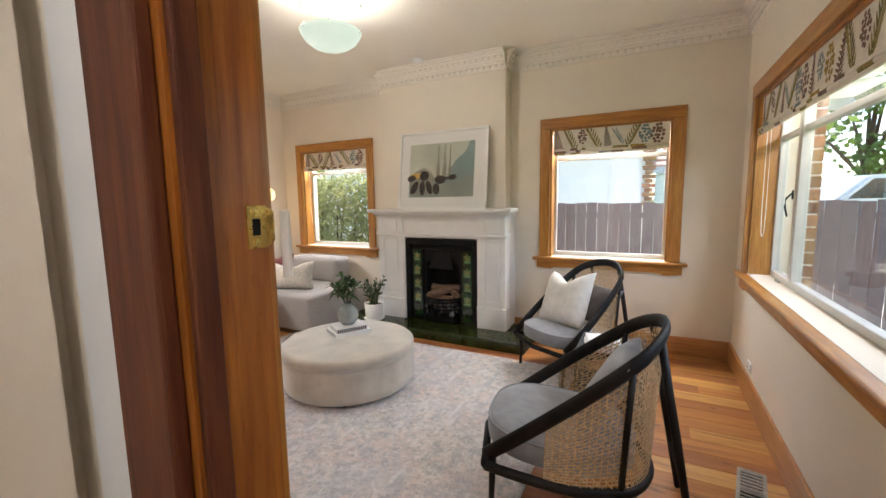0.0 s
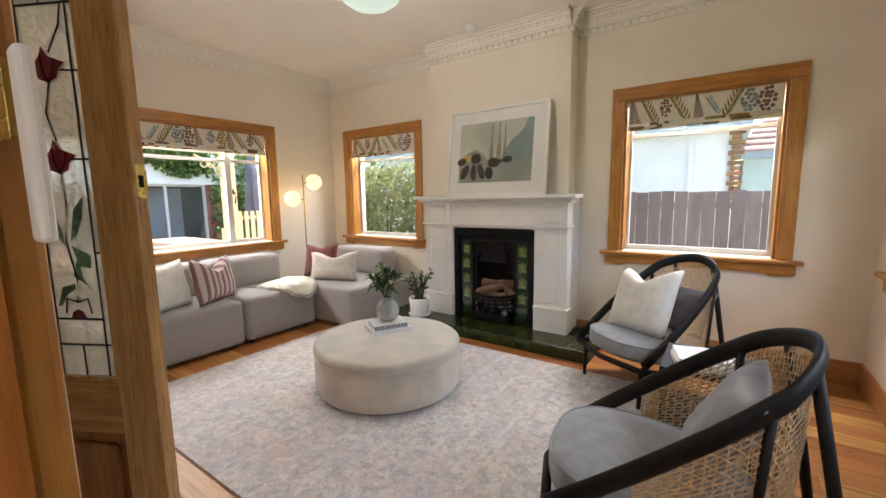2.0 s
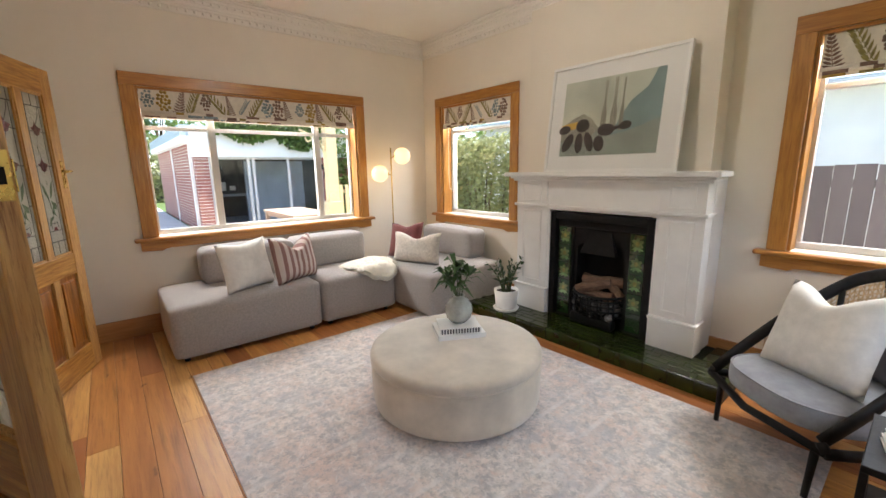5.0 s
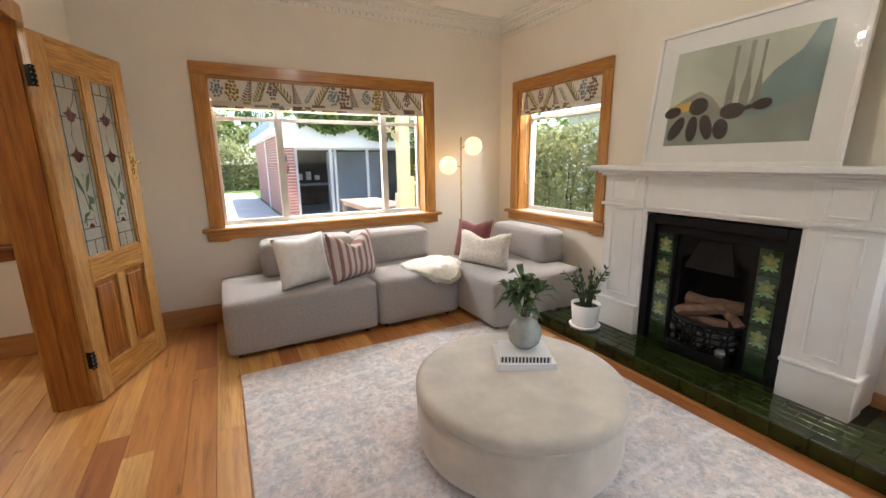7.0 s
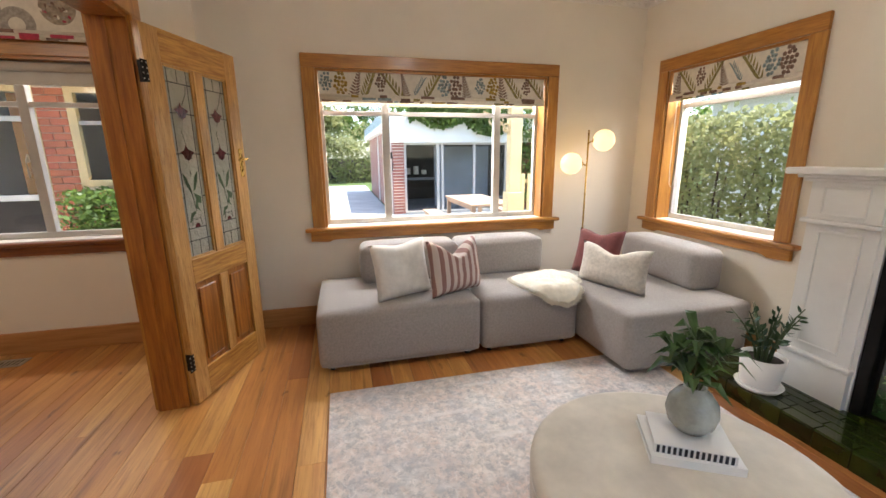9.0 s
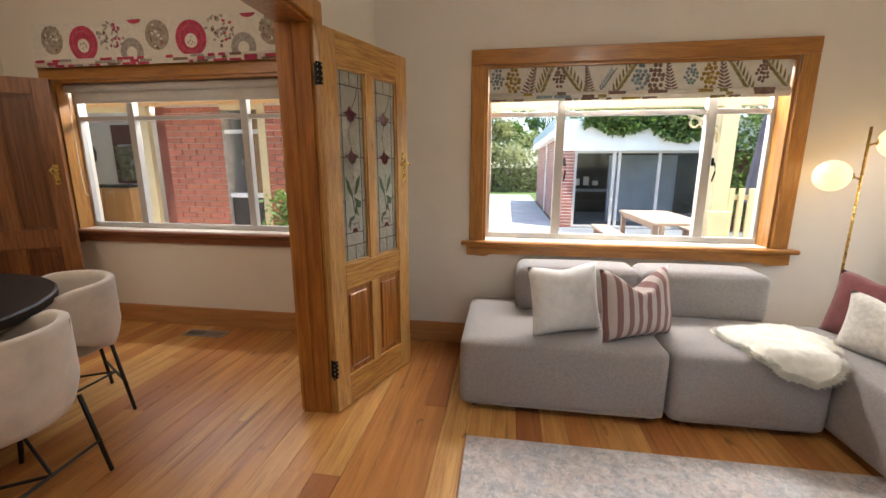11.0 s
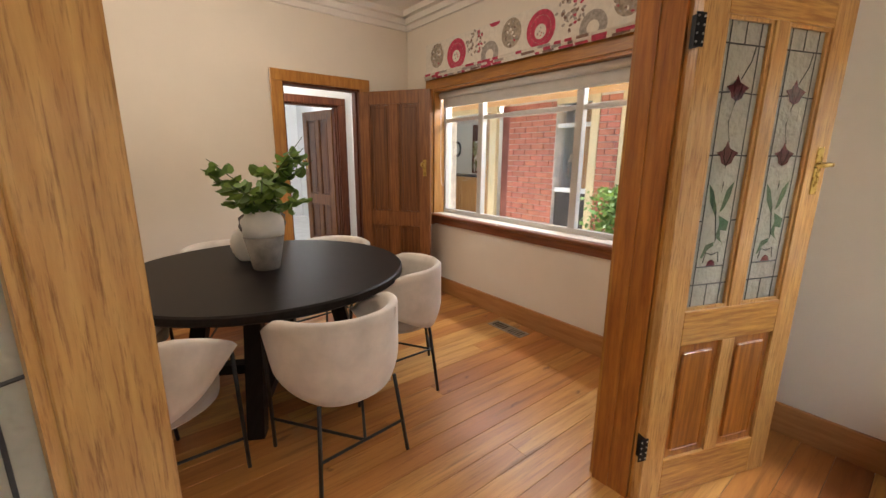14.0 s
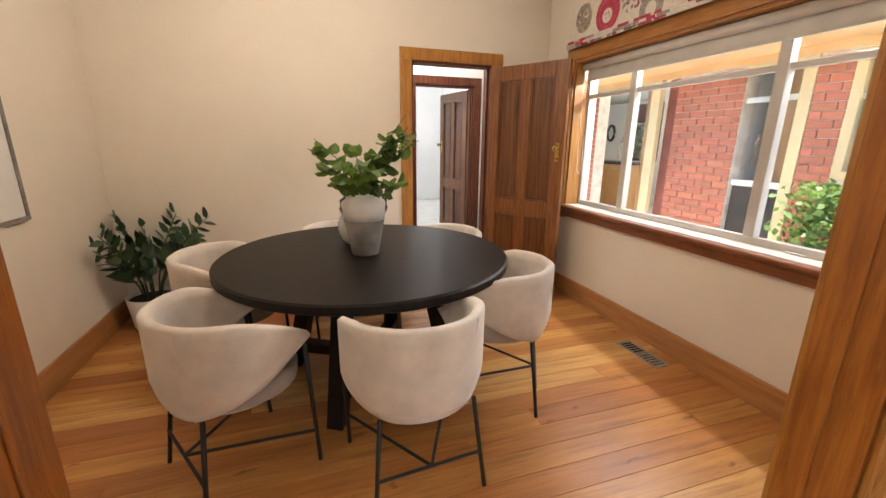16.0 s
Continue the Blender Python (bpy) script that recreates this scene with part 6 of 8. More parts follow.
def zz_plant(name, label, m, pot_r, pot_h, stems, height, seed, saucer=True, lean=0.3, bare=0.15, broad=0.42):
    p = thing(name, label, "plant", m)
    z = 0.0
    if saucer:
        part("saucer", lathe([(0.0, 0.0), (pot_r * 0.95, 0.0), (pot_r * 1.08, 0.022), (pot_r * 1.0, 0.022), (0.0, 0.012)], 32), CERW, p, smooth=True)
        z = 0.013
    part("pot", lathe([(0.0, z), (pot_r * 0.78, z), (pot_r * 0.86, z + 0.02), (pot_r, z + pot_h), (pot_r * 0.93, z + pot_h), (pot_r * 0.9, z + pot_h - 0.03)], 36), CERW, p, smooth=True)
    part("soil", lathe([(0.0, z + pot_h - 0.022), (pot_r * 0.91, z + pot_h - 0.025)], 24), SOIL, p)
    rnd = random.Random(seed)
    for s in range(stems):
        a = 2 * math.pi * s / stems + rnd.uniform(-0.4, 0.4)
        ln = height * rnd.uniform(0.65, 1.05)
        out = rnd.uniform(0.5, 1.2) * lean * ln
        base = Vector((0.3 * pot_r * math.cos(a), 0.3 * pot_r * math.sin(a), z + pot_h - 0.03))
        pts = [base + Vector((out * math.cos(a) * k ** 1.6, out * math.sin(a) * k ** 1.6, ln * (k - 0.12 * k * k))) for k in (0, 0.2, 0.4, 0.6, 0.8, 1.0)]
        st = part("stem", tube(pts, [0.007, 0.006, 0.0055, 0.005, 0.004, 0.002], 6), STEM, p, smooth=True)
        bm = bmesh.new()
        n = int(ln / 0.028)
        for i in range(max(3, int(n * bare)), n):
            k = i / n
            f = k * 5
            j = min(4, int(f))
            q = pts[j].lerp(pts[j + 1], f - j)
            d = (pts[j + 1] - pts[j]).normalized()
            side = d.cross(Vector((math.cos(a + 1.1), math.sin(a + 1.1), 0.2))).normalized() * (1 if i % 2 else -1)
            ll = height * 0.18 * (1.15 - 0.45 * k)
            tip = q + (side * 0.85 + d * 0.55).normalized() * ll
            blade(bm, q, tip, ll * broad, thick=(math.cos(a + i), math.sin(a + i), 0.8))
        tagged(part("foliage", bm, LEAFD, st), kind="stuff")
    return p


zz_plant("potted_plant", "glossy green plant in a white pot on the hearth", pose(-2.93, 4.17, 0.103), 0.108, 0.175, 14, 0.34, 3, lean=0.42)

# floor lamp
fl = thing("floor_lamp", "brass floor lamp with two glowing opal globes", "lamp", pose(-4.57, 4.05, 0))
part("base", lathe([(0.0, 0.0), (0.11, 0.0), (0.11, 0.012), (0.02, 0.02), (0.0, 0.02)], 30), BRASS, fl, smooth=True)
part("pole", tube([(0, 0, 0.02), (0, 0, 1.60)], 0.0075, 10), BRASS, fl, smooth=True)
for gx, gy, gz in ((-4.61, 3.92, 1.317), (-4.525, 4.17, 1.512)):
    o = Vector((gx + 4.57, gy - 4.05, gz))
    part("arm", tube([(0, 0, gz - 0.02), tuple(o * 0.35 + Vector((0, 0, gz * 0.65)))], 0.006, 8), BRASS, fl)
    part("cap", tube([tuple(o * 0.28 + Vector((0, 0, gz * 0.72))), tuple(o * 0.36 + Vector((0, 0, gz * 0.64)))], 0.02, 12), BRASS, fl)
    bm = bmesh.new()
    bmesh.ops.create_uvsphere(bm, u_segments=28, v_segments=18, radius=0.092, matrix=Matrix.Translation(o))
    g = part("globe_shade", bm, GLOBE, fl, "glowing warm opal glass globe", smooth=True)
    g.visible_shadow = False


# cane armchairs: u forward is +x, width along y
def armchair(m, label, cushion_mat, with_back):
    c = thing("cane_armchair", label, "armchair", m, "armchairs by the fireplace")
    W = 0.33

    def hoop(k, r=1.0):
        """k from 0 to 1 round the open U of the top rail."""
        a = math.pi * (k - 0.5) * 1.02
        x = -0.40 * math.cos(a) * 1.0 + 0.02
        y = W * 1.08 * math.sin(a)
        if k < 0.28 or k > 0.72:
            e = (0.28 - k) / 0.28 if k < 0.28 else (k - 0.72) / 0.28
            x += 0.30 * e ** 1.3
            y *= 1 - 0.16 * e
        t = (x + 0.38) / 0.70
        z = 0.86 - 0.56 * t
        return Vector((x, y, z))

    def low(k):
        a = math.pi * (k - 0.5) * 1.02
        x = -0.36 * math.cos(a) + 0.02
        y = 0.325 * math.sin(a)
        if k < 0.28 or k > 0.72:
            e = (0.28 - k) / 0.28 if k < 0.28 else (k - 0.72) / 0.28
            x += 0.30 * e ** 1.3
        return Vector((x, y, 0.20 + 0.06 * max(0, (x + 0.05)) / 0.4))

    n = 44
    part("top_rail", tube([hoop(i / n) for i in range(n + 1)], 0.0165, 10, flat=1.9), BLACKW, c, smooth=True)
    part("seat_rail", tube([low(i / n) for i in range(n + 1)], 0.021, 10, flat=1.1), BLACKW, c, smooth=True)
    f0, f1 = low(0), low(1)
    part("front_rail", tube([f0, (f0 + f1) / 2 + Vector((0.07, 0, 0)), f1], 0.018, 10), BLACKW, c, smooth=True)
    for i, k in enumerate((0.0, 1.0)):
        part("arm_joint", tube([hoop(k), low(k)], 0.02, 10), BLACKW, c, smooth=True)
        a = low(k)
        part("front_leg", tube([(a.x - 0.02, a.y * 0.82, a.z), (a.x - 0.01, a.y * 0.8, 0.0)], [0.016, 0.012], 10), BLACKW, c, smooth=True)
    for k in (0.25, 0.75):
        part("side_strut", tube([hoop(k), low(k)], 0.014, 8), BLACKW, c, smooth=True)
    feet = []
    for sg in (-1, 1):
        h = hoop(0.5 + sg * 0.13)
        foot = Vector((-0.49, sg * 0.19, 0.0))
        feet.append((h, foot))
        part("rear_leg", tube([h, h.lerp(foot, 0.5), foot], [0.016, 0.017, 0.012], 10), BLACKW, c, smooth=True)
    part("rear_rung", tube([feet[0][0].lerp(feet[0][1], 0.72), feet[1][0].lerp(feet[1][1], 0.72)], 0.012, 8), BLACKW, c)
    # woven cane: crossing strands in the shell between the rails
    bm = bmesh.new()

    def skin(k, v, off=0.0):
        p = low(k).lerp(hoop(k), v)
        return p + Vector((p.x - 0.02, p.y, 0)).normalized() * off

    def strand(pts, w):
        prev = None
        for i, p in enumerate(pts):
            d = (pts[min(i + 1, len(pts) - 1)] - pts[max(i - 1, 0)]).normalized()
            nrm = Vector((p.x - 0.02, p.y, 0.05)).normalized()
            s = d.cross(nrm).normalized() * w / 2
            cur = (bm.verts.new(p + s), bm.verts.new(p - s))
            if prev:
                bm.faces.new((prev[0], cur[0], cur[1], prev[1]))
            prev = cur
    nv = 62
    for i in range(nv + 1):
        k = 0.10 + 0.80 * i / nv
        strand([skin(k, v / 6, -0.002) for v in range(7)], 0.0052)
    for j in range(1, 27):
        v = j / 27
        strand([skin(0.10 + 0.80 * i / 40, v) for i in range(41)], 0.0052)
    nd = 40
    for i in range(-11, nd + 11):
        for sg in (-1, 1):
            pts = []
            for v in range(8):
                k = 0.10 + 0.80 * (i + sg * v / 7 * 11) / nd
                if 0.10 <= k <= 0.90:
                    pts.append(skin(k, v / 7, 0.003 * sg))
            if len(pts) > 1:
                strand(pts, 0.0038)
    tagged(part("cane_webbing", bm, CANE, c, "woven natural cane webbing"), kind="stuff")
    # upholstery
    bm = bmesh.new()
    N = 40
    outline = []
    for i in range(N):
        a = 2 * math.pi * i / N
        ca, sa = math.cos(a), math.sin(a)
        x = 0.05 + 0.33 * math.copysign(abs(ca) ** 0.75, ca)
        y = 0.295 * math.copysign(abs(sa) ** 0.7, sa) * (1 - 0.12 * (1 if ca < 0 else 0) * abs(ca))
        outline.append((x, y))
    prof = [(0.93, 0.285), (0.99, 0.295), (1.0, 0.32), (1.0, 0.365), (0.985, 0.385), (0.93, 0.396), (0.6, 0.408), (0.0, 0.412)]
    rings = [[bm.verts.new((0.05 + (x - 0.05) * s, y * s, z - 0.05 * (0.38 - x) / 0.7)) for x, y in outline] for s, z in prof[:-1]]
    for a, b in zip(rings, rings[1:]):
        for i in range(N):
            bm.faces.new((a[i], a[(i + 1) % N], b[(i + 1) % N], b[i]))
    bm.faces.new(rings[-1])
    bm.faces.new(rings[0])
    st = part("seat_cushion", bm, cushion_mat, c, smooth=True)
    part("piping", tube([(0.05 + (x - 0.05) * 0.985, y * 0.985, 0.388 - 0.05 * (0.38 - x) / 0.7) for x, y in outline], 0.005, 6, closed=True), cushion_mat, st, smooth=True)
    if with_back:
        part("back_cushion", pillow_mesh(0.44, 0.33, 0.12, dent=0.0), with_back, c, smooth=True, at=pose(-0.19, 0.0, 0.36, -24, 0, 90))
    return c


CH1 = armchair(pose(-0.53, 2.51, 0, 0, 0, 186), "black framed cane armchair with blue-grey seat cushion", CUSHG, None)
CH2 = armchair(pose(-0.77, 3.97, 0, 0, 0, 232), "black framed cane armchair with dark grey back cushion", CUSHG, CUSHGD)
cushion("blue-grey cushion leaning in the cane armchair", pose(-0.47, 2.50, 0.385, -30, 0, -94), 0.46, 0.42, 0.13, CUSHG, 0.02)
cushion("plump white linen cushion on the cane armchair", pose(-0.86, 3.88, 0.375, -26, -6, -32), 0.48, 0.47, 0.16, LINEN, 0.20)

sd = thing("side_table", "small black side table holding books", "table", pose(-0.42, 3.36, 0))
part("top", box((-0.2, -0.2, 0.435), (0.2, 0.2, 0.46), 0.003), BLACKW, sd)
part("side_panel", box((-0.2, -0.2, 0.0), (-0.18, 0.2, 0.435), 0.002), BLACKW, sd)
part("side_panel", box((0.18, -0.2, 0.0), (0.2, 0.2, 0.435), 0.002), BLACKW, sd)
part("shelf", box((-0.18, -0.2, 0.16), (0.18, 0.2, 0.18), 0.002), BLACKW, sd)
for i, (w, d, h, z, r) in enumerate(((0.27, 0.22, 0.02, 0.46, 12), (0.265, 0.21, 0.018, 0.48, 9), (0.25, 0.2, 0.015, 0.498, 14))):
    book("white magazine in a stack on the side table", pose(-0.44, 3.30, z, 0, 0, r), w, d, h, PAPER)

# ceiling lamp and rose
rose = thing("ceiling_rose", "ornate white plaster ceiling rose", "ceiling rose", pose(-2.21, 2.86, ZC))
part("disc", lathe([(0.0, -0.035), (0.10, -0.04), (0.13, -0.025), (0.19, -0.03), (0.22, -0.018), (0.27, -0.024), (0.30, 0.0)], 48), PLASTER, rose, smooth=True)
bm = bmesh.new()
for n, r, s in ((16, 0.16, 0.022), (24, 0.245, 0.018)):
    for i in range(n):
        a = 2 * math.pi * i / n
        bmesh.ops.create_icosphere(bm, subdivisions=1, radius=1, matrix=Matrix.LocRotScale((r * math.cos(a), r * math.sin(a), -0.03), Euler((0, 0, a)), (s * 1.5, s, s * 0.7)))
tagged(part("leaf_ornament", bm, PLASTER, rose, smooth=True), kind="stuff")
cl = thing("ceiling_lamp", "lit frosted green-white glass bowl ceiling lamp", "lamp", pose(-2.21, 2.86, 0))
part("canopy", lathe([(0.0, 2.785), (0.05, 2.785), (0.055, 2.77), (0.02, 2.75), (0.0, 2.75)], 24), VENTM, cl, smooth=True)
part("stem", tube([(0, 0, 2.76), (0, 0, 2.60)], 0.012, 10), VENTM, cl)
bw = part("glass_bowl", lathe([(0.205, 2.545), (0.20, 2.53), (0.17, 2.485), (0.12, 2.45), (0.06, 2.432), (0.0, 2.428)], 48), FROST, cl, "frosted glass bowl", smooth=True)
bw.visible_shadow = False
for i in range(3):
    a = i * 2.094 + 0.3
    part("clip", tube([(0.0, 0, 2.62), (0.20 * math.cos(a), 0.20 * math.sin(a), 2.555), (0.214 * math.cos(a), 0.214 * math.sin(a), 2.54), (0.205 * math.cos(a), 0.205 * math.sin(a), 2.522)], 0.004, 6), VENTM, cl)
sm = thing("smoke_alarm", "small white ceiling smoke alarm", "smoke alarm", pose(-2.37, 4.30, ZC))
part("body", lathe([(0.0, -0.03), (0.045, -0.03), (0.052, -0.02), (0.055, 0.0)], 28), PLATE, sm, smooth=True)


def floor_vent(m, label):
    v = thing("floor_vent", label, "vent", m)
    part("frame", boxes(((-0.18, -0.06, 0.0), (0.18, -0.045, 0.006)), ((-0.18, 0.045, 0.0), (0.18, 0.06, 0.006)), ((-0.18, -0.045, 0.0), (-0.165, 0.045, 0.006)), ((0.165, -0.045, 0.0), (0.18, 0.045, 0.006))), VENTM, v)
    # Near-black sheet paints the vent's dark depth under the louvres.
    part("backing", box((-0.165, -0.045, 0.0), (0.165, 0.045, 0.001)), HOLE, v)
    for i in range(12):
        x = -0.155 + i * 0.0282
        part("louvre", box((x - 0.004, -0.045, 0.001), (x + 0.004 + (0.008 if i > 5 else 0), 0.045, 0.005)), VENTM, v)
    part("divider", box((-0.004, -0.045, 0.001), (0.004, 0.045, 0.006)), VENTM, v)


floor_vent(pose(0.25, 2.86, 0, 0, 0, 80), "brushed metal floor heating vent")
floor_vent(pose(-4.60, -0.47, 0, 0, 0, 90), "brushed metal floor heating vent by the skirting")
sw = thing("light_switch", "white plastic light switch plate on the wall", "switch", pose(-0.862, YS, 1.345))
part("plate", box((-0.036, 0.0, -0.06), (0.036, 0.036, 0.06), 0.003), PLATE, sw)
part("rocker", box((-0.012, 0.036, -0.02), (0.012, 0.041, 0.02), 0.001), PLATE, sw)
so = thing("power_socket", "white plastic wall socket above the skirting", "socket", pose(XR, 3.96, 0.23))
part("plate", box((-0.008, -0.055, -0.035), (0.0, 0.055, 0.035), 0.002), PLATE, so)
for y in (-0.03, 0.03):
    part("switch", box((-0.011, y - 0.008, 0.005), (-0.008, y + 0.008, 0.022), 0.001), PLATE, so)
    part("socket_holes", boxes(((-0.009, y - 0.01, -0.02), (-0.0078, y - 0.006, -0.008)), ((-0.009, y + 0.006, -0.02), (-0.0078, y + 0.01, -0.008))), HOLE, so)

# ---- dining room furniture ----
TX, TY, TR, TZ = -2.83, -0.79, 0.79, 0.765
dt = thing("dining_table", "round espresso timber pedestal dining table", "table", pose(TX, TY, 0))
part("tabletop", lathe([(0.0, TZ - 0.05), (TR - 0.012, TZ - 0.05), (TR, TZ - 0.04), (TR, TZ - 0.008), (TR - 0.01, TZ), (0.0, TZ)], 96), TABLE, dt)
for i in range(4):
    a = math.radians(i * 90 + 62)
    bm = bmesh.new()
    d, s = Vector((math.cos(a), math.sin(a), 0)), Vector((-math.sin(a), math.cos(a), 0))
    h = 0.042
    vs_ = []
    for z, r in ((0.0, 0.50), (TZ - 0.05, 0.34)):
        for u, v in ((-h, -h), (h, -h), (h, h), (-h, h)):
            vs_.append(d * (r + u) + s * v + Vector((0, 0, z)))
    shell(bm, vs_, [(0, 1, 2, 3), (4, 5, 6, 7), (0, 1, 5, 4), (1, 2, 6, 5), (2, 3, 7, 6), (3, 0, 4, 7)])
    part("leg", bm, TABLE, dt)
for i in range(2):
    a = math.radians(i * 90 + 62)
    for z in (0.10, TZ - 0.09):
        bm = box((-0.46 if z < 0.3 else -0.36, -0.04, z), (0.46 if z < 0.3 else 0.36, 0.04, z + 0.06), 0.002)
        part("cross_brace", bm, TABLE, dt, at=pose(0, 0, 0.002 * i, 0, 0, i * 90 + 62))


def tub_chair(m):
    """Faces +x; a curved velvet shell on thin black legs."""
    c = thing("tub_chair", "oatmeal velvet tub dining chair with thin black metal legs", "chair", m, "chairs round the dining table")
    bm = bmesh.new()
    n, rows = 40, 9
    outer, inner = [], []

    def spot(k, v, inset):
        """k runs round the back from arm tip to arm tip, v from the bottom edge up."""
        e = abs(2 * k - 1)
        R = 0.285 - inset
        run = e * 0.66
        bend = min(run / 0.285, math.radians(98))
        ahead = max(0.0, run - 0.285 * bend)
        top = 0.757 - 0.025 * e ** 2 - 0.11 * max(0.0, e - 0.55) ** 1.5 / 0.45 ** 1.5
        bot = 0.385 + 0.235 * max(0.0, e - 0.26) ** 1.3 / 0.74 ** 1.3
        z = bot + (top - bot) * v
        r = R * (0.84 + 0.16 * min(1, (z - 0.375) / 0.13) ** 0.6) if not inset else R * (0.88 + 0.12 * v)
        sg = 1 if k > 0.5 else -1
        x = -r * math.cos(bend) + ahead * 0.99
        y = r * math.sin(bend) - ahead * 0.14
        return Vector((x + 0.02, sg * y * 1.02, z))
    T = 0.042
    for i in range(n + 1):
        k = i / n
        col = [spot(k, v / rows, 0.0) for v in range(rows + 1)]
        e = spot(k, 1.0, T / 2) + Vector((0, 0, 0.014))
        coli = [spot(k, 1 - v / rows, T) for v in range(rows + 1)]
        outer.append([bm.verts.new(p) for p in (*col, e, *coli)])
    for a, b in zip(outer, outer[1:]):
        for j in range(len(a) - 1):
            bm.faces.new((a[j], b[j], b[j + 1], a[j + 1]))
        bm.faces.new((a[-1], b[-1], b[0], a[0]))
    bm.faces.new(outer[0])
    bm.faces.new(outer[-1])
    part("shell", bm, TUB, c, smooth=True)
    pts = [spot(0.36, v / 8, -0.003) for v in range(9)]
    part("seam", tube(pts, 0.0035, 6), TUB, c, smooth=True)
    part("seat", lathe([(0.0, 0.375), (0.20, 0.38), (0.235, 0.40), (0.24, 0.45), (0.225, 0.478), (0.16, 0.488), (0.0, 0.49)], 36, at=(0.03, 0, 0)), TUBSHADE, c, smooth=True)
    part("under_shell", lathe([(0.0, 0.360), (0.15, 0.362), (0.205, 0.378), (0.225, 0.42)], 28, at=(0.02, 0, 0)), TUB, c, smooth=True)
    tops, feet = [], []
    for x, y in ((0.19, 0.20), (0.19, -0.20), (-0.17, 0.19), (-0.17, -0.19)):
        foot = (x * 1.28, y * 1.2, 0.0)
        tops.append(Vector((x, y, 0.40 if x < 0 else 0.60)))
        feet.append(Vector(foot))
        if x > 0:
            tops[-1] = Vector((0.20, y * 1.32, 0.60))
        part("leg", tube([tops[-1], feet[-1]], 0.0095, 8), BLACKM, c, smooth=True)
    lv = [t.lerp(f, 0.70) for t, f in zip(tops, feet)]
    lv = [Vector((p.x, p.y, 0.165)) for p in lv]
    mid = (lv[2] + lv[3]) / 2
    part("rung", tube([lv[2], lv[3]], 0.007, 8), BLACKM, c)
    part("rung", tube([lv[0], mid], 0.007, 8), BLACKM, c)
    part("rung", tube([lv[1], mid], 0.007, 8), BLACKM, c)
    return c


SEATS = ((-2.175, -0.225, -11), (-2.90, 0.015, 0), (-3.50, -0.41, 0), (-2.05, -1.02, 0), (-3.42, -1.22, 0), (-2.74, -1.55, 0))
first = None
for x, y, twist in SEATS:
    face = math.degrees(math.atan2(TY - y, TX - x)) + twist
    if first is None:
        first = tub_chair(pose(x, y, 0, 0, 0, face))
    else:
        copy_thing(first, pose(x, y, 0, 0, 0, face))

va = thing("stoneware_vase", "two-tone grey and chalk white stoneware vase with green branches", "vase", pose(-2.815, -0.755, TZ) @ Matrix.Scale(1.12, 4))
part("base", lathe([(0.0, 0.0), (0.062, 0.0), (0.066, 0.006), (0.098, 0.175)], 36), STONEV, va, "raw grey lower half", smooth=True)
part("upper", lathe([(0.098, 0.175), (0.102, 0.21), (0.10, 0.25), (0.085, 0.285), (0.062, 0.30), (0.06, 0.312), (0.05, 0.308), (0.05, 0.28)], 36), CHALKV, va, "chalk white upper half", smooth=True)
for sg in (-1, 1):
    part("lug_handle", tube([(sg * 0.085, 0, 0.285), (sg * 0.108, 0, 0.268), (sg * 0.110, 0, 0.23), (sg * 0.10, 0, 0.205)], 0.007, 8), STONEV, va, smooth=True)
rnd = random.Random(12)
lb = bmesh.new()
for k in range(17):
    a = rnd.uniform(0, 6.283)
    out, up = rnd.uniform(0.1, 0.36), rnd.uniform(0.02, 0.27)
    if k < 3:
        a, out, up = 2.6 + 0.3 * k, 0.22, 0.36 - 0.05 * k
    pts = [Vector((0, 0, 0.25)), Vector((out * 0.35 * math.cos(a), out * 0.35 * math.sin(a), 0.30 + up * 0.5)), Vector((out * math.cos(a), out * math.sin(a), 0.30 + up))]
    part("branch", tube(pts, [0.004, 0.003, 0.0015], 5), STEM, va)
    for j in range(14):
        q = pts[1].lerp(pts[2], rnd.uniform(-0.2, 1.0)) if j > 2 else pts[0].lerp(pts[1], rnd.uniform(0.6, 1.0))
        d = Vector((rnd.uniform(-1, 1), rnd.uniform(-1, 1), rnd.uniform(-0.5, 0.7))).normalized()
        s = rnd.uniform(0.024, 0.042)
        cx = q + d * s
        e1 = d
        e2 = d.cross(Vector((rnd.uniform(-1, 1), rnd.uniform(-1, 1), 1))).normalized()
        fold = e1.cross(e2).normalized() * s * 0.28
        rim = [lb.verts.new(cx + e1 * s * math.cos(t) + e2 * s * 0.74 * math.sin(t) + fold * abs(math.sin(t)) - fold * 0.4 * math.cos(t) ** 2) for t in [i * 0.785 for i in range(8)]]
        lb.faces.new(rim[0:5])
        lb.faces.new([rim[4], rim[5], rim[6], rim[7], rim[0]])
tagged(part("leaves", lb, LEAFV, va, "rounded mid green leaves"), kind="stuff")
rv = thing("ribbed_vase", "small white ribbed round vase on the dining table", "vase", pose(-2.78, -1.04, TZ))
part("body", lathe([(0.0, 0.0), (0.05, 0.0), *[((0.055 + 0.035 * math.sin(math.pi * (k + 0.3) / 12)) + (0.005 if k % 2 else 0), 0.012 + k * 0.0155) for k in range(12)], (0.03, 0.20), (0.028, 0.22), (0.02, 0.22)], 36), CHALKV, rv, smooth=True)

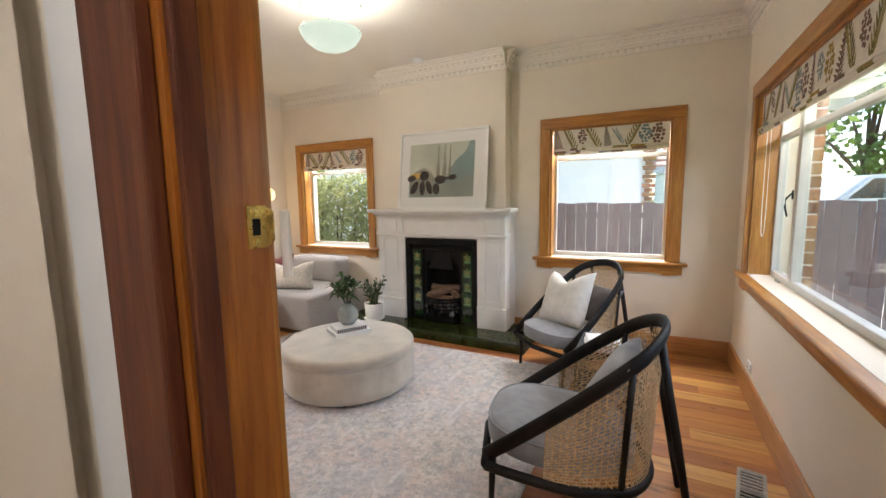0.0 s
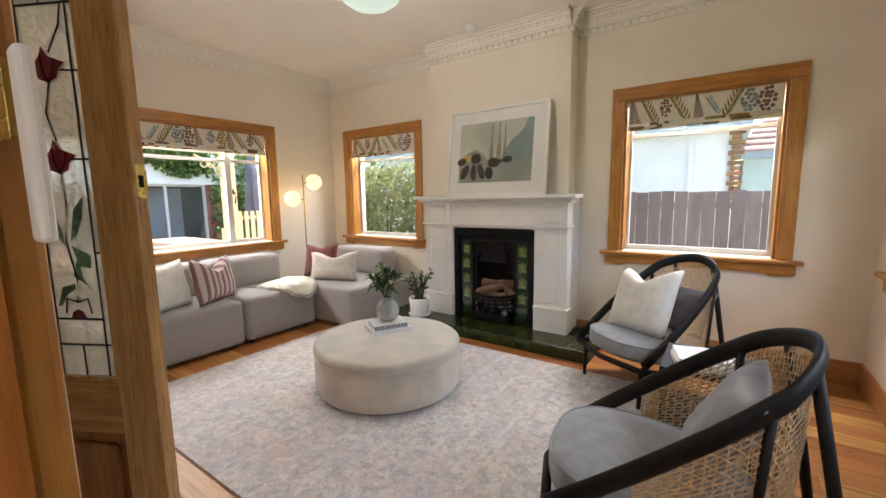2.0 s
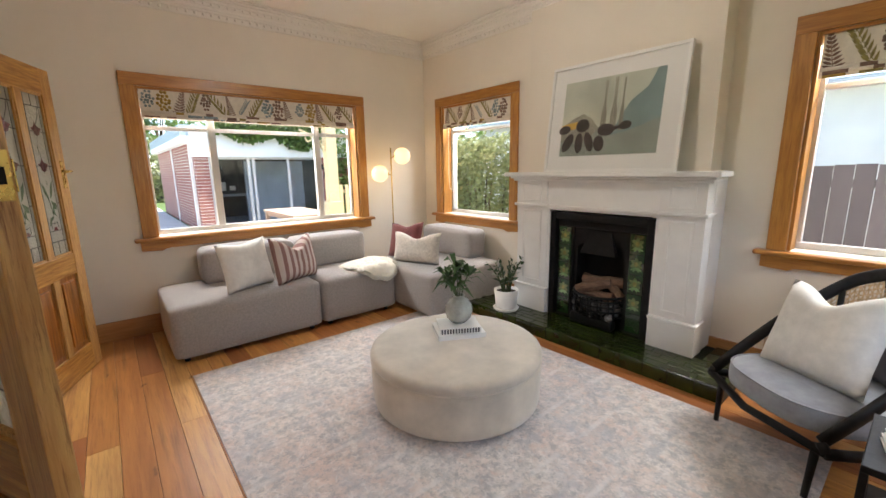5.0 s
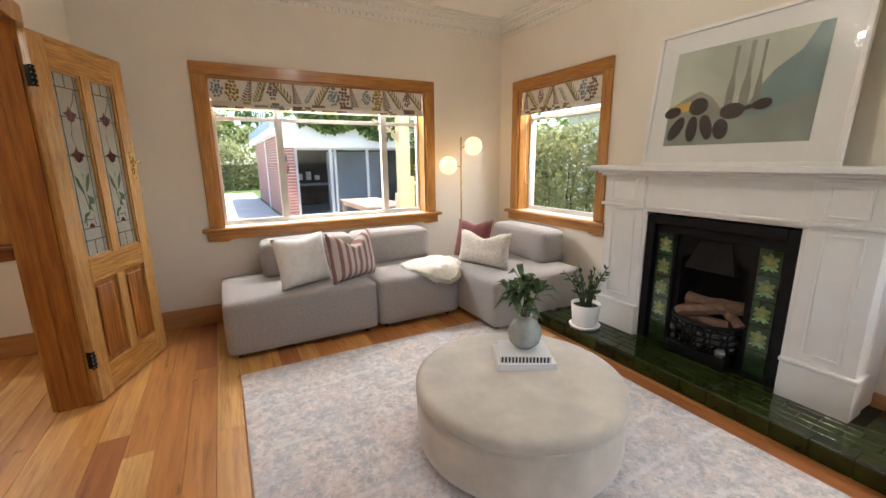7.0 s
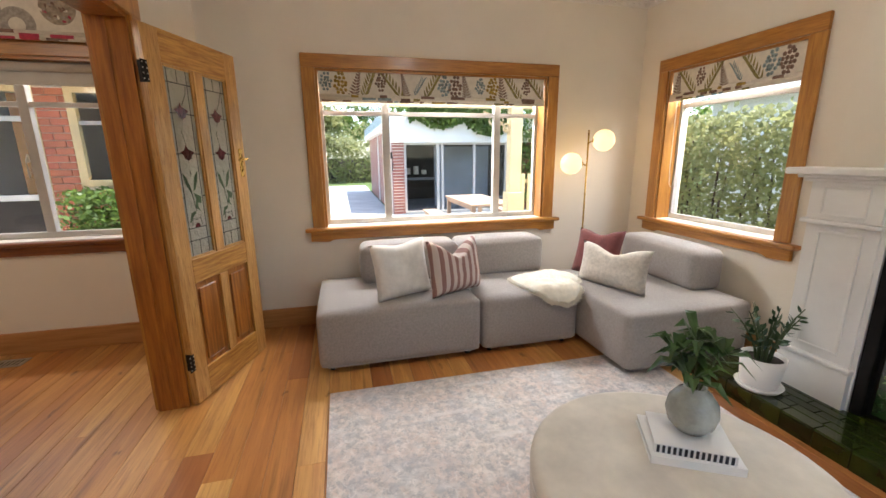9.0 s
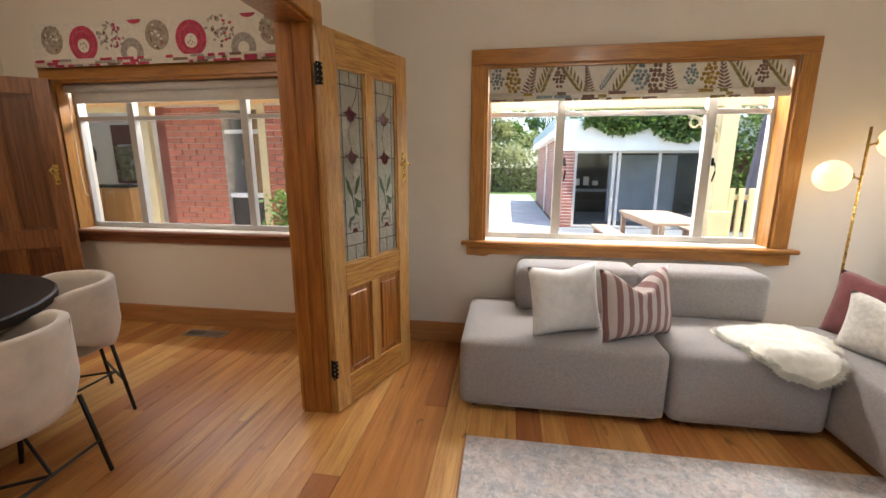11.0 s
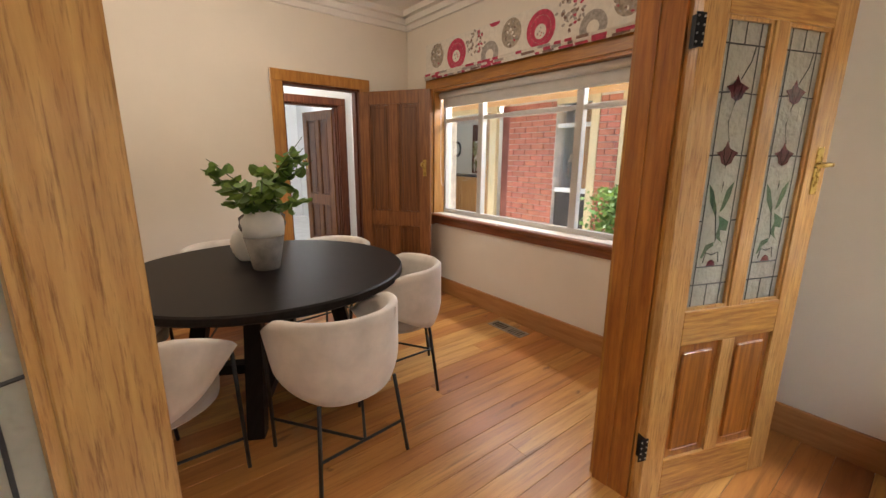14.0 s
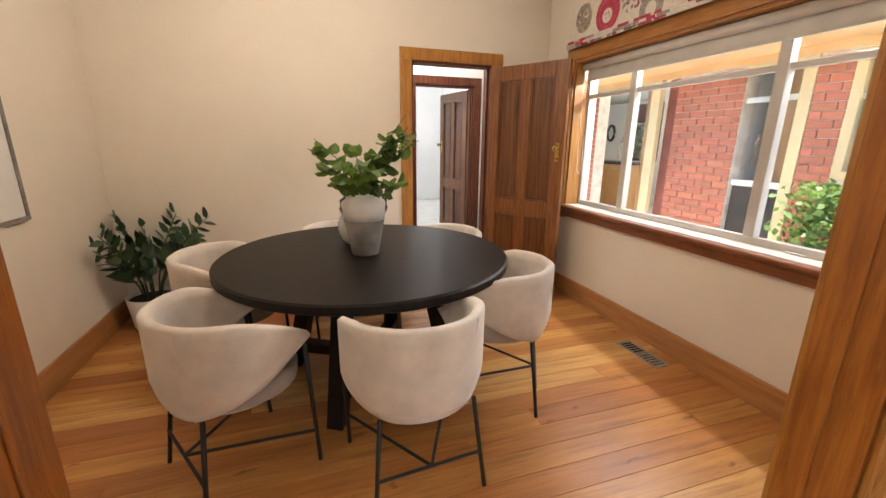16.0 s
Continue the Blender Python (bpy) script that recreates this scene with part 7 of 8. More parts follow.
zz_plant("potted_plant", "tall glossy dark plant in a white floor pot", pose(-1.36, -1.93, 0.0), 0.17, 0.24, 14, 0.74, 21, saucer=False, lean=0.52, bare=0.36, broad=0.5)
fpic = thing("framed_print", "slim framed print on the dining wall", "picture", pose(DX, -1.237, 0.955, 0, 0, 90))
for lo, hi in (((0, 0, 0), (0.9, 0.02, 0.02)), ((0, 0, 0.68), (0.9, 0.02, 0.70)), ((0, 0, 0.02), (0.02, 0.02, 0.68)), ((0.88, 0, 0.02), (0.9, 0.02, 0.68))):
    part("frame", box(lo, hi, 0.002), STONEV, fpic)
part("mount", box((0.02, 0.005, 0.02), (0.88, 0.01, 0.68)), MOUNT, fpic)
part("print", box((0.2, 0.0105, 0.15), (0.7, 0.013, 0.55)), ART_BG, fpic)


# ---- outside ----
GZ = -0.25
gr = bmesh.new()
s_ = 600
shell(gr, [(-s_, -s_, GZ - 0.03), (s_, -s_, GZ - 0.03), (s_, s_, GZ - 0.03), (-s_, s_, GZ - 0.03)], [(0, 1, 2, 3)])
struct("ground", gr, LAWN, "green lawn and garden ground", "ground")
struct("patio_paving", box((-13.3, 3.35, GZ - 0.1), (-5.01, 8.5, GZ)), PAVING, "blue-grey paved patio", "paving")
struct("concrete_path", box((-26, -6.0, GZ - 0.1), (-5.01, 3.35, GZ - 0.005)), CONC, "sunlit concrete driveway path", "path")

# Unseen pale slab, added as a reflector for the house behind the fence.
struct("side_path", box((-2.0, YN + 0.24, GZ - 0.1), (4.5, 10.6, GZ - 0.004)), CONC, "pale concrete slab added to bounce sunlight onto the neighbouring house", "path")
struct("raised_drive", box((1.8, 11.0, GZ - 0.1), (9.0, 16.0, 0.30)), CONC, "raised concrete street edge beyond the fence", "road")
ve = thing("veranda", "cream painted veranda post and beam beside boarded eaves", "veranda", kind="structure")
part("eave_soffit", box((-5.50, -2.9, 2.28), (-5.01, 6.4, 2.31)), SOFFIT, ve)
part("eave_roof", box((-5.55, -2.9, 2.34), (-5.01, 6.4, 2.42)), GUTTER, ve)
part("beam", box((-7.2, 0.8, 2.06), (-7.08, 6.4, 2.30), 0.004), CREAMP, ve)
part("post", box((-7.22, 4.40, GZ), (-7.06, 4.58, 2.06), 0.006), CREAMP, ve)
part("post_base", box((-7.25, 4.37, GZ), (-7.03, 4.61, 0.85), 0.008), CREAMP, ve)
bm = bmesh.new()
for i in range(3):
    tube([(-7.14, 4.42 - 0.06 - 0.11 * i + 0.05 * math.cos(t), 1.97 - 0.08 + 0.06 * math.sin(t) - (0.1 if i == 0 else 0)) for t in [k * 0.524 for k in range(12)]], 0.014, 6, bm, closed=True)
tube([(-7.14, 4.42, 1.62), (-7.14, 4.36, 1.78), (-7.14, 4.2, 1.92), (-7.14, 4.0, 2.01)], 0.018, 6, bm)
part("fretwork_bracket", bm, CREAMP, ve)
fenc = thing("picket_balustrade", "sunlit cream picket rail on the veranda edge", "fence")
for i in range(9):
    part("picket", box((-7.16, 4.62 + i * 0.11, GZ), (-7.13, 4.68 + i * 0.11, 1.12), 0.004), CREAMP, fenc)
part("rail", box((-7.18, 4.58, 0.98), (-7.16, 5.62, 1.04)), CREAMP, fenc)
um = thing("patio_umbrella", "folded dark canvas patio umbrella", "umbrella", pose(-8.6, 5.75, GZ))
part("pole", tube([(0, 0, 0), (0, 0, 2.6)], 0.024, 10), VENTM, um)
part("canopy", lathe([(0.04, 2.55), (0.10, 2.2), (0.16, 1.5), (0.2, 1.1), (0.12, 1.05)], 14), UMB, um)
part("base", lathe([(0.0, 0.0), (0.28, 0.0), (0.26, 0.06), (0.0, 0.07)], 24), CONC, um)

ob_ = thing("outbuilding", "red brick garden room with white fascia and sliding doors", "building")
OX, OY = -13.1, 3.42
part("pier", box((OX - 0.35, OY, GZ), (OX, OY + 0.32, 2.15)), BRICKS, ob_)
part("side_wall", box((-21.5, OY - 0.02, GZ), (OX - 0.35, OY + 0.18, 2.15)), BRICKS, ob_)
bm = bmesh.new()
for r in range(27):
    z = GZ + 0.086 * (r + 1)
    add_box(bm, (OX - 0.352, OY - 0.003, z - 0.006), (OX + 0.003, OY + 0.322, z + 0.006))
    add_box(bm, (-21.5, OY - 0.024, z - 0.006), (OX - 0.352, OY - 0.018, z + 0.006))
tagged(part("mortar_joints", bm, MORTAR, ob_), kind="stuff")
for x, w in ((-13.50, 0.08), (-17.2, 0.025)):
    part("white_post", box((x - w, OY - 0.06, GZ), (x + w, OY + 0.0, 2.15)), WHITE, ob_)
part("fascia", box((OX - 0.1, OY - 0.05, 1.78), (OX + 0.06, 9.2, 2.52), 0.01), RENDERW, ob_)
part("eave", box((-21.6, OY - 0.25, 2.15), (OX - 0.1, OY - 0.02, 2.32)), RENDERW, ob_)
part("roof", box((-21.6, OY - 0.25, 2.32), (OX - 0.1, 9.2, 2.6)), GUTTER, ob_)
part("far_wall", box((-13.4, 6.95, GZ), (OX, 9.2, 1.78)), BRICKS, ob_)
# Near-black back: the unlit room's shade is in its colour.
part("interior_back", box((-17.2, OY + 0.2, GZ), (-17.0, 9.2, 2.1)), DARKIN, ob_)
part("interior_floor", box((-17.2, OY + 0.2, GZ), (OX, 9.2, GZ + 0.02)), PAVING, ob_)
part("interior_panel", box((-14.6, 4.95, GZ), (-14.5, 6.8, 1.7)), GREYP, ob_)
part("interior_shelf", box((-16.6, 3.8, 0.55), (-16.1, 5.4, 0.62)), GREYP, ob_)
for i in range(4):
    part("shelf_item", box((-16.5, 4.0 + i * 0.3, 0.75), (-16.3, 4.15 + i * 0.3, 0.9 + 0.07 * (i % 3))), CERW, ob_)
for y0, y1 in ((OY + 0.32, OY + 0.40), (4.72, 4.80), (4.86, 4.93), (5.85, 5.92), (6.87, 6.95)):
    part("door_stile", box((OX - 0.16, y0, GZ), (OX - 0.1, y1, 1.80)), SASH, ob_)
part("door_head", box((OX - 0.16, OY + 0.40, 1.72), (OX - 0.102, 6.87, 1.80)), SASH, ob_)
part("door_sill", box((OX - 0.16, OY + 0.40, GZ), (OX - 0.102, 6.87, GZ + 0.06)), SASH, ob_)
for y0, y1 in ((4.93, 5.85), (5.92, 6.87)):
    p = part("pane", box((OX - 0.135, y0, GZ + 0.06), (OX - 0.13, y1, 1.72)), GLASS, ob_)
    p.visible_shadow = False


def leaf_stuff(name, rnd, count, place, size, material, label, category, parent=None):
    vts, fcs = [], []
    for i in range(count):
        c = Vector(place(rnd))
        d = Vector((rnd.uniform(-1, 1), rnd.uniform(-1, 1), rnd.uniform(-1, 0.6))).normalized()
        s = size * rnd.uniform(0.6, 1.3)
        e = d.cross(Vector((rnd.uniform(-1, 1), rnd.uniform(-1, 1), rnd.uniform(-1, 1)))).normalized() * s * 0.32
        b = len(vts)
        vts += [c, c + d * s * 0.5 + e, c + d * s, c + d * s * 0.5 - e]
        fcs.append((b, b + 1, b + 2, b + 3))
    me = bpy.data.meshes.new(name)
    me.from_pydata([tuple(v) for v in vts], [], fcs)
    me.materials.append(material)
    ob = new(name, me)
    if parent is not None:
        ob.parent = parent
        ob["kind"] = "stuff"
        return ob
    return tagged(ob, label, category, kind="stuff")


def ivy(r):
    y = r.uniform(3.9, 8.6)
    low_z = 2.45 - 0.55 * max(0, (y - 5.0) / 3.0) ** 1.2 - 0.28 * abs(math.sin(y * 2.3))
    if y > 7.0:
        low_z = GZ + 0.2
    return (OX + r.uniform(0.02, 0.3), y, r.uniform(low_z, 2.85))


leaf_stuff("ivy", random.Random(31), 9000, ivy, 0.11, GARDEN, "dark green ivy trailing over the outbuilding fascia", "ivy")
ta = thing("outdoor_table", "timber outdoor dining table on the patio", "table", pose(-9.6, 4.75, GZ))
part("tabletop", box((-1.0, -0.45, 0.70), (1.0, 0.45, 0.745), 0.004), TEAK, ta)
for x in (-0.9, 0.9):
    for y in (-0.38, 0.38):
        part("leg", box((x - 0.04, y - 0.04, 0), (x + 0.04, y + 0.04, 0.70)), TEAK, ta)
part("apron_rail", box((-0.86, -0.40, 0.62), (0.86, -0.36, 0.70)), TEAK, ta)
part("apron_rail", box((-0.86, 0.36, 0.62), (0.86, 0.40, 0.70)), TEAK, ta)
for yy in (-0.85, 0.85):
    be = thing("outdoor_bench", "timber outdoor bench beside the patio table", "bench", pose(-9.6, 4.75 + yy, GZ), "benches at the patio table")
    part("seat", box((-0.9, -0.16, 0.41), (0.9, 0.16, 0.45), 0.004), TEAK, be)
    for x in (-0.75, 0.75):
        part("leg", box((x - 0.035, -0.13, 0), (x + 0.035, 0.13, 0.41)), TEAK, be)


def tree(place, height, spread, seed, material, count, leafsize=0.16):
    rnd = random.Random(seed)
    t = thing("tree", "leafy green garden tree", "tree", pose(*place))
    tr = height * 0.4
    part("trunk", tube([(0, 0, 0), (0.05, 0.03, tr * 0.5), (0, 0.05, tr), (0.1, 0, height * 0.75)], [0.16, 0.13, 0.1, 0.03], 10), BARK, t, smooth=True)
    clumps = [(rnd.uniform(-1, 1) * spread, rnd.uniform(-1, 1) * spread, tr + rnd.random() * (height - tr), rnd.uniform(0.35, 0.7) * spread * 0.7) for _ in range(14)]
    bm = bmesh.new()
    for x, y, z, r in clumps[:8]:
        tube([(0, 0, tr * 0.8), (x * 0.5, y * 0.5, (tr + z) / 2), (x, y, z)], [0.06, 0.04, 0.015], 6, bm)
    part("limbs", bm, BARK, t)

    def spot(r):
        x, y, z, s = r.choice(clumps)
        v = Vector((r.gauss(0, 1), r.gauss(0, 1), r.gauss(0, 0.8))).normalized() * s * r.random() ** 0.4
        return (x + v.x, y + v.y, z + v.z)
    leaf_stuff("crown", rnd, count, spot, leafsize, material, "", "", t)


tree((-29, 0.8, GZ), 5.5, 1.8, 41, LEAFY, 3200, 0.28)
tree((-33, 4.5, GZ), 7.5, 2.4, 42, GARDEN, 2600, 0.34)
tree((-24, 13.5, GZ), 6.0, 2.2, 43, GARDEN, 2600, 0.32)
tree((-12.2, 11.4, GZ), 4.2, 1.5, 44, GARDEN, 2600, 0.2)
tree((9.0, 14.5, GZ), 6.2, 2.6, 45, LEAFY, 4200, 0.25)
tree((13.0, 11.0, GZ), 5.2, 2.2, 46, GARDEN, 3000, 0.25)
tree((5.5, 17.5, GZ), 6.5, 2.4, 47, GARDEN, 3000, 0.25)

leaf_stuff("hedge", random.Random(51), 26000, lambda r: (r.uniform(-9.5, -2.3), 6.85 + r.uniform(-0.28, 0.28) + 0.12 * math.sin(r.uniform(0, 6)), GZ + (2.15 + 0.14 * noise.noise((r.random() * 3, 0, 0))) * r.random() ** 0.8), 0.085, LEAFY, "tall yellow-green garden hedge", "hedge")
bm = bmesh.new()
rnd = random.Random(52)
for i in range(46):
    x = rnd.uniform(-9.5, -2.3)
    tube([(x, 6.9, GZ), (x + rnd.uniform(-0.1, 0.1), 6.9 + rnd.uniform(-0.15, 0.1), GZ + 1.0), (x + rnd.uniform(-0.2, 0.2), 6.9, GZ + 1.9)], [0.02, 0.014, 0.005], 5, bm)
tagged(part("hedge_stems", bm, BARK), "bare brown stems inside the hedge", "hedge", kind="stuff")


leaf_stuff("far_shrubbery", random.Random(91), 9000, lambda r: (-29.4 + r.uniform(-0.8, 0.8), r.uniform(-6, 7), GZ + (2.6 + 1.3 * math.sin(r.uniform(0, 3))) * r.random()), 0.22, LEAFY, "bright green shrubs along the back fence", "shrubs")


def paling_fence(label, p0, p1, top, seed, count):
    f = thing("paling_fence", label, "fence")
    a, b = Vector(p0), Vector(p1)
    d = b - a
    ang = math.atan2(d.y, d.x)
    w = d.length / count
    rnd = random.Random(seed)
    for i in range(count):
        c = a + d * ((i + 0.5) / count)
        hh = top - GZ + rnd.uniform(-0.012, 0.012)
        o = piece("paling", (round(w - 0.006, 3), 0.016, 2.0), (0, 0, 0), FENCE, f, 0.002)
        o.matrix_local = Matrix.Translation((c.x, c.y, GZ + hh / 2)) @ Euler((0, rnd.uniform(-0.006, 0.006), ang + rnd.uniform(-0.03, 0.03))).to_matrix().to_4x4() @ Matrix.Diagonal((1, 1, hh / 2.0, 1))
    for z in (0.4, 1.15):
        r = part("rail", box((0, 0.012, -0.04), (d.length, 0.05, 0.04)), FENCE, f)
        r.matrix_local = Matrix.Translation((a.x, a.y, z)) @ Euler((0, 0, ang)).to_matrix().to_4x4()


paling_fence("weathered grey-brown timber paling fence facing the north windows", (-2.2, 7.2, 0), (4.6, 7.2, 0), 1.33, 61, 44)
paling_fence("weathered grey-brown timber paling fence by the drive", (4.6, 7.2, 0), (4.6, 1.0, 0), 1.33, 62, 38)
paling_fence("dark timber boundary fence far behind the garden", (-30.5, -6.0, 0), (-30.5, 9.0, 0), 1.3, 63, 60)

ho = thing("neighbour_house", "white rendered neighbouring house with tiled roof", "house")
part("wall", box((-9.0, 10.0, GZ), (-0.30, 15.0, 2.45)), RENDERW, ho)
part("downpipe", box((-1.02, 9.93, GZ), (-0.94, 9.99, 2.3)), RENDERW, ho)
for k in range(14):
    o = piece("quoin_brick", (0.24 if k % 2 else 0.15, 0.10, 0.075), (-0.30, 9.98, 1.2 + 0.09 * k), BUFF, ho)
part("soffit", box((-9.2, 9.6, 2.45), (-0.1, 15.0, 2.52)), GUTTER, ho)
part("lower_wall", box((-0.18, 10.6, GZ), (1.35, 15.0, 1.95)), MINT, ho)
part("lower_gutter", box((-0.3, 10.45, 1.93), (1.5, 10.65, 2.06)), GUTTER, ho)
wi = part("window", box((0.32, 10.575, 1.30), (0.78, 10.6, 1.62)), SASH, ho)
part("pane", box((0.36, 10.57, 1.34), (0.74, 10.576, 1.58)), MINT, wi)
bm = bmesh.new()
shell(bm, [(-0.3, 10.45, 2.06), (1.6, 10.45, 2.06), (1.6, 13.2, 3.4), (0.5, 13.2, 3.4)], [(0, 1, 2, 3)])
for i in range(11):
    k = i / 10
    tube([(-0.3 + 0.8 * k, 10.45 + 2.75 * k, 2.08 + 1.34 * k), (1.6, 10.45 + 2.75 * k, 2.08 + 1.34 * k)], 0.035, 6, bm)
part("tiled_roof", bm, ROOFT, ho)
ea = thing("eaves", "pale painted eaves above the north windows", "eaves", kind="structure")
part("soffit", box((-5.6, YN + 0.24, 2.24), (1.3, YN + 0.80, 2.27)), RENDERW, ea)
part("gutter", box((-5.6, YN + 0.80, 2.16), (1.3, YN + 0.92, 2.30)), GUTTER, ea)
part("side_soffit", box((XR + 0.24, -1.5, 2.27), (XR + 0.80, YN + 0.24, 2.30)), RENDERW, ea)
for lab, lo, hi in (("buff brick pier beside the long window", (XR + 0.24, WIN_R[1] - 0.02, 0.3), (XR + 0.36, WIN_R[1] + 0.5, 2.2)),):
    pr = thing("brick_pier", lab, "brickwork")
    part("core", box(lo, hi), MORTAR, pr)
    z, r = lo[2], 0
    while z < hi[2] - 0.08:
        y = lo[1] - 0.004
        bm = box((lo[0] + 0.004, lo[1] - 0.006, z + 0.006), (hi[0] + 0.006, lo[1] + 0.2, z + 0.082), 0.003, 1)
        part("brick", bm, BUFF, pr)
        z += 0.088
car = thing("parked_car", "silver car parked beyond the fence", "car", pose(4.6, 12.2, 0.30, 0, 0, 12))
bm = bmesh.new()
shell(bm, [(-2.2, 0, 0.3), (-2.2, 0, 0.85), (-1.5, 0, 0.95), (-0.9, 0, 1.5), (0.8, 0, 1.55), (1.6, 0, 1.0), (2.2, 0, 0.85), (2.25, 0, 0.3)], [tuple(range(8))])
r = bmesh.ops.extrude_face_region(bm, geom=bm.faces[:])
bmesh.ops.translate(bm, vec=(0, 1.75, 0), verts=[v for v in r["geom"] if isinstance(v, bmesh.types.BMVert)])
bmesh.ops.bevel(bm, geom=bm.edges[:], offset=0.06, segments=2, affect="EDGES")
part("body", bm, CARP, car, smooth=False)
bm = bmesh.new()
shell(bm, [(-1.25, -0.004, 1.02), (-0.85, -0.004, 1.42), (0.75, -0.004, 1.46), (1.35, -0.004, 1.02)], [(0, 1, 2, 3)])
part("side_window", bm, CARGL, car)
for x in (-1.4, 1.4):
    part("wheel", tube([(x, -0.02, 0.32), (x, 0.2, 0.32)], 0.32, 20), BLACKM, car)

# the brick wing seen from the dining room
wg = thing("brick_wing", "red brick kitchen wing with cream window frames", "house")
WX = -7.4
for y0, y1, z0, z1 in ((-9.0, -4.75, GZ, 2.25), (-3.13, -2.20, GZ, 2.25), (-1.50, -1.19, GZ, 2.25), (-1.19, 0.25, GZ, 1.06), (0.25, 0.7, GZ, 2.25)):
    part("wall", box((WX - 0.22, y0, z0), (WX, y1, z1)), MORTAR, wg)
part("fascia", box((WX - 0.22, -9.0, 2.25), (WX + 0.015, 0.7, 2.36)), SOFFIT, wg)
part("soffit", box((WX + 0.015, -9.0, 2.33), (WX + 0.52, 0.9, 2.36)), SOFFIT, wg)
part("gutter", box((WX + 0.52, -9.0, 2.32), (WX + 0.62, 0.9, 2.47), 0.01), CREAMP, wg)
part("roof", box((WX - 3.2, -9.0, 2.5), (WX + 0.54, 0.9, 2.6)), GUTTER, wg)
part("ceiling", box((WX - 3.2, -9.0, 2.40), (WX - 0.22, 0.7, 2.46)), KITW, wg)
part("back_wall", box((WX - 3.3, -9.0, GZ), (WX - 3.2, 0.7, 2.46)), KITW, wg)
part("end_wall", box((WX - 3.2, -2.42, GZ), (WX - 0.22, -2.32, 2.4)), KITW, wg)
part("south_wall", box((WX - 3.3, -9.1, GZ), (WX, -9.0, 2.46)), KITW, wg)
part("floor", box((WX - 3.2, -9.0, GZ), (WX - 0.22, 0.7, GZ + 0.15)), TILEW, wg)
part("end_return", box((WX - 3.2, 0.5, GZ), (WX - 0.22, 0.7, 2.46)), MORTAR, wg)
part("recessed_pier", box((WX - 0.34, -3.42, GZ), (WX - 0.14, -3.12, 2.25)), BRICKS, wg)
for y0, y1, z0 in ((-4.75, -3.42, GZ), (-2.20, -1.50, GZ), (-1.19, 0.25, 1.06)):
    fr = part("window", box((WX - 0.06, y1 - 0.12, z0), (WX + 0.02, y1, 2.25), 0.004), CREAMP, wg, "cream painted timber window frame")
    part("head", box((WX - 0.06, y0, 2.17), (WX + 0.02, y1 - 0.12, 2.25), 0.004), CREAMP, fr)
    if z0 > 0:
        part("jamb", box((WX - 0.06, y0, z0), (WX + 0.02, y0 + 0.09, 2.17), 0.004), CREAMP, fr)
        part("sill", box((WX - 0.06, y0 + 0.09, z0), (WX + 0.05, y1 - 0.12, z0 + 0.08), 0.004), CREAMP, fr)
        part("sash_rail", box((WX - 0.05, y0 + 0.09, 1.80), (WX + 0.0, y1 - 0.12, 1.85), 0.004), SASH, fr)
    elif y0 < -4:
        part("jamb", box((WX - 0.12, y1 - 0.21, z0), (WX - 0.03, y1 - 0.125, 2.17), 0.004), CREAMP, fr)
        part("jamb", box((WX - 0.16, y1 - 0.33, z0), (WX - 0.08, y1 - 0.215, 2.17), 0.004), KITO, fr)
    else:
        part("timber_post", box((WX - 0.22, y1 - 0.34, z0), (WX - 0.12, y1 - 0.20, 2.17), 0.004), KITO, fr)
        part("mid_rail", box((WX - 0.10, y0, 0.90), (WX - 0.04, y1 - 0.12, 0.97), 0.004), WHITE, fr)
        part("transom_rail", box((WX - 0.10, y0, 1.84), (WX - 0.04, y1 - 0.12, 1.90), 0.004), WHITE, fr)
    p = part("pane", box((WX - 0.04, y0 + 0.09, max(z0, 0.97)), (WX - 0.035, y1 - 0.12, 2.17)), GLASS, fr)
    p.visible_shadow = False
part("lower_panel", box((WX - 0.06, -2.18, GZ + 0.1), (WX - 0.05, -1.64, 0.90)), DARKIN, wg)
ki = thing("kitchen_cabinet", "oak fronted kitchen cabinet with dark worktop", "cabinet", pose(WX - 2.4, -8.4, GZ + 0.15))
part("body", box((0, 0, 0), (0.6, 2.6, 1.02)), KITO, ki)
part("worktop", box((-0.02, -0.02, 1.02), (0.63, 2.62, 1.06), 0.004), BLACKW, ki)
for i in range(4):
    d = part("door", box((0.6, 0.02 + 0.65 * i, 0.04), (0.62, 0.63 + 0.65 * i, 1.0), 0.003), KITO, ki)
    part("handle", box((0.62, 0.1 + 0.65 * i, 0.92), (0.635, 0.3 + 0.65 * i, 0.935)), VENTM, d)
kw = thing("kitchen_window", "dark framed kitchen window with greenery outside", "window", pose(WX - 3.2, -7.51, 0), kind="structure")
for lo, hi in (((0, 0, 0.95), (0.04, 1.0, 1.02)), ((0, 0, 1.88), (0.04, 1.0, 2.33)), ((0, 0, 1.02), (0.04, 0.07, 1.88)), ((0, 0.93, 1.02), (0.04, 1.0, 1.88))):
    part("frame", box(lo, hi), DARKZ, kw)
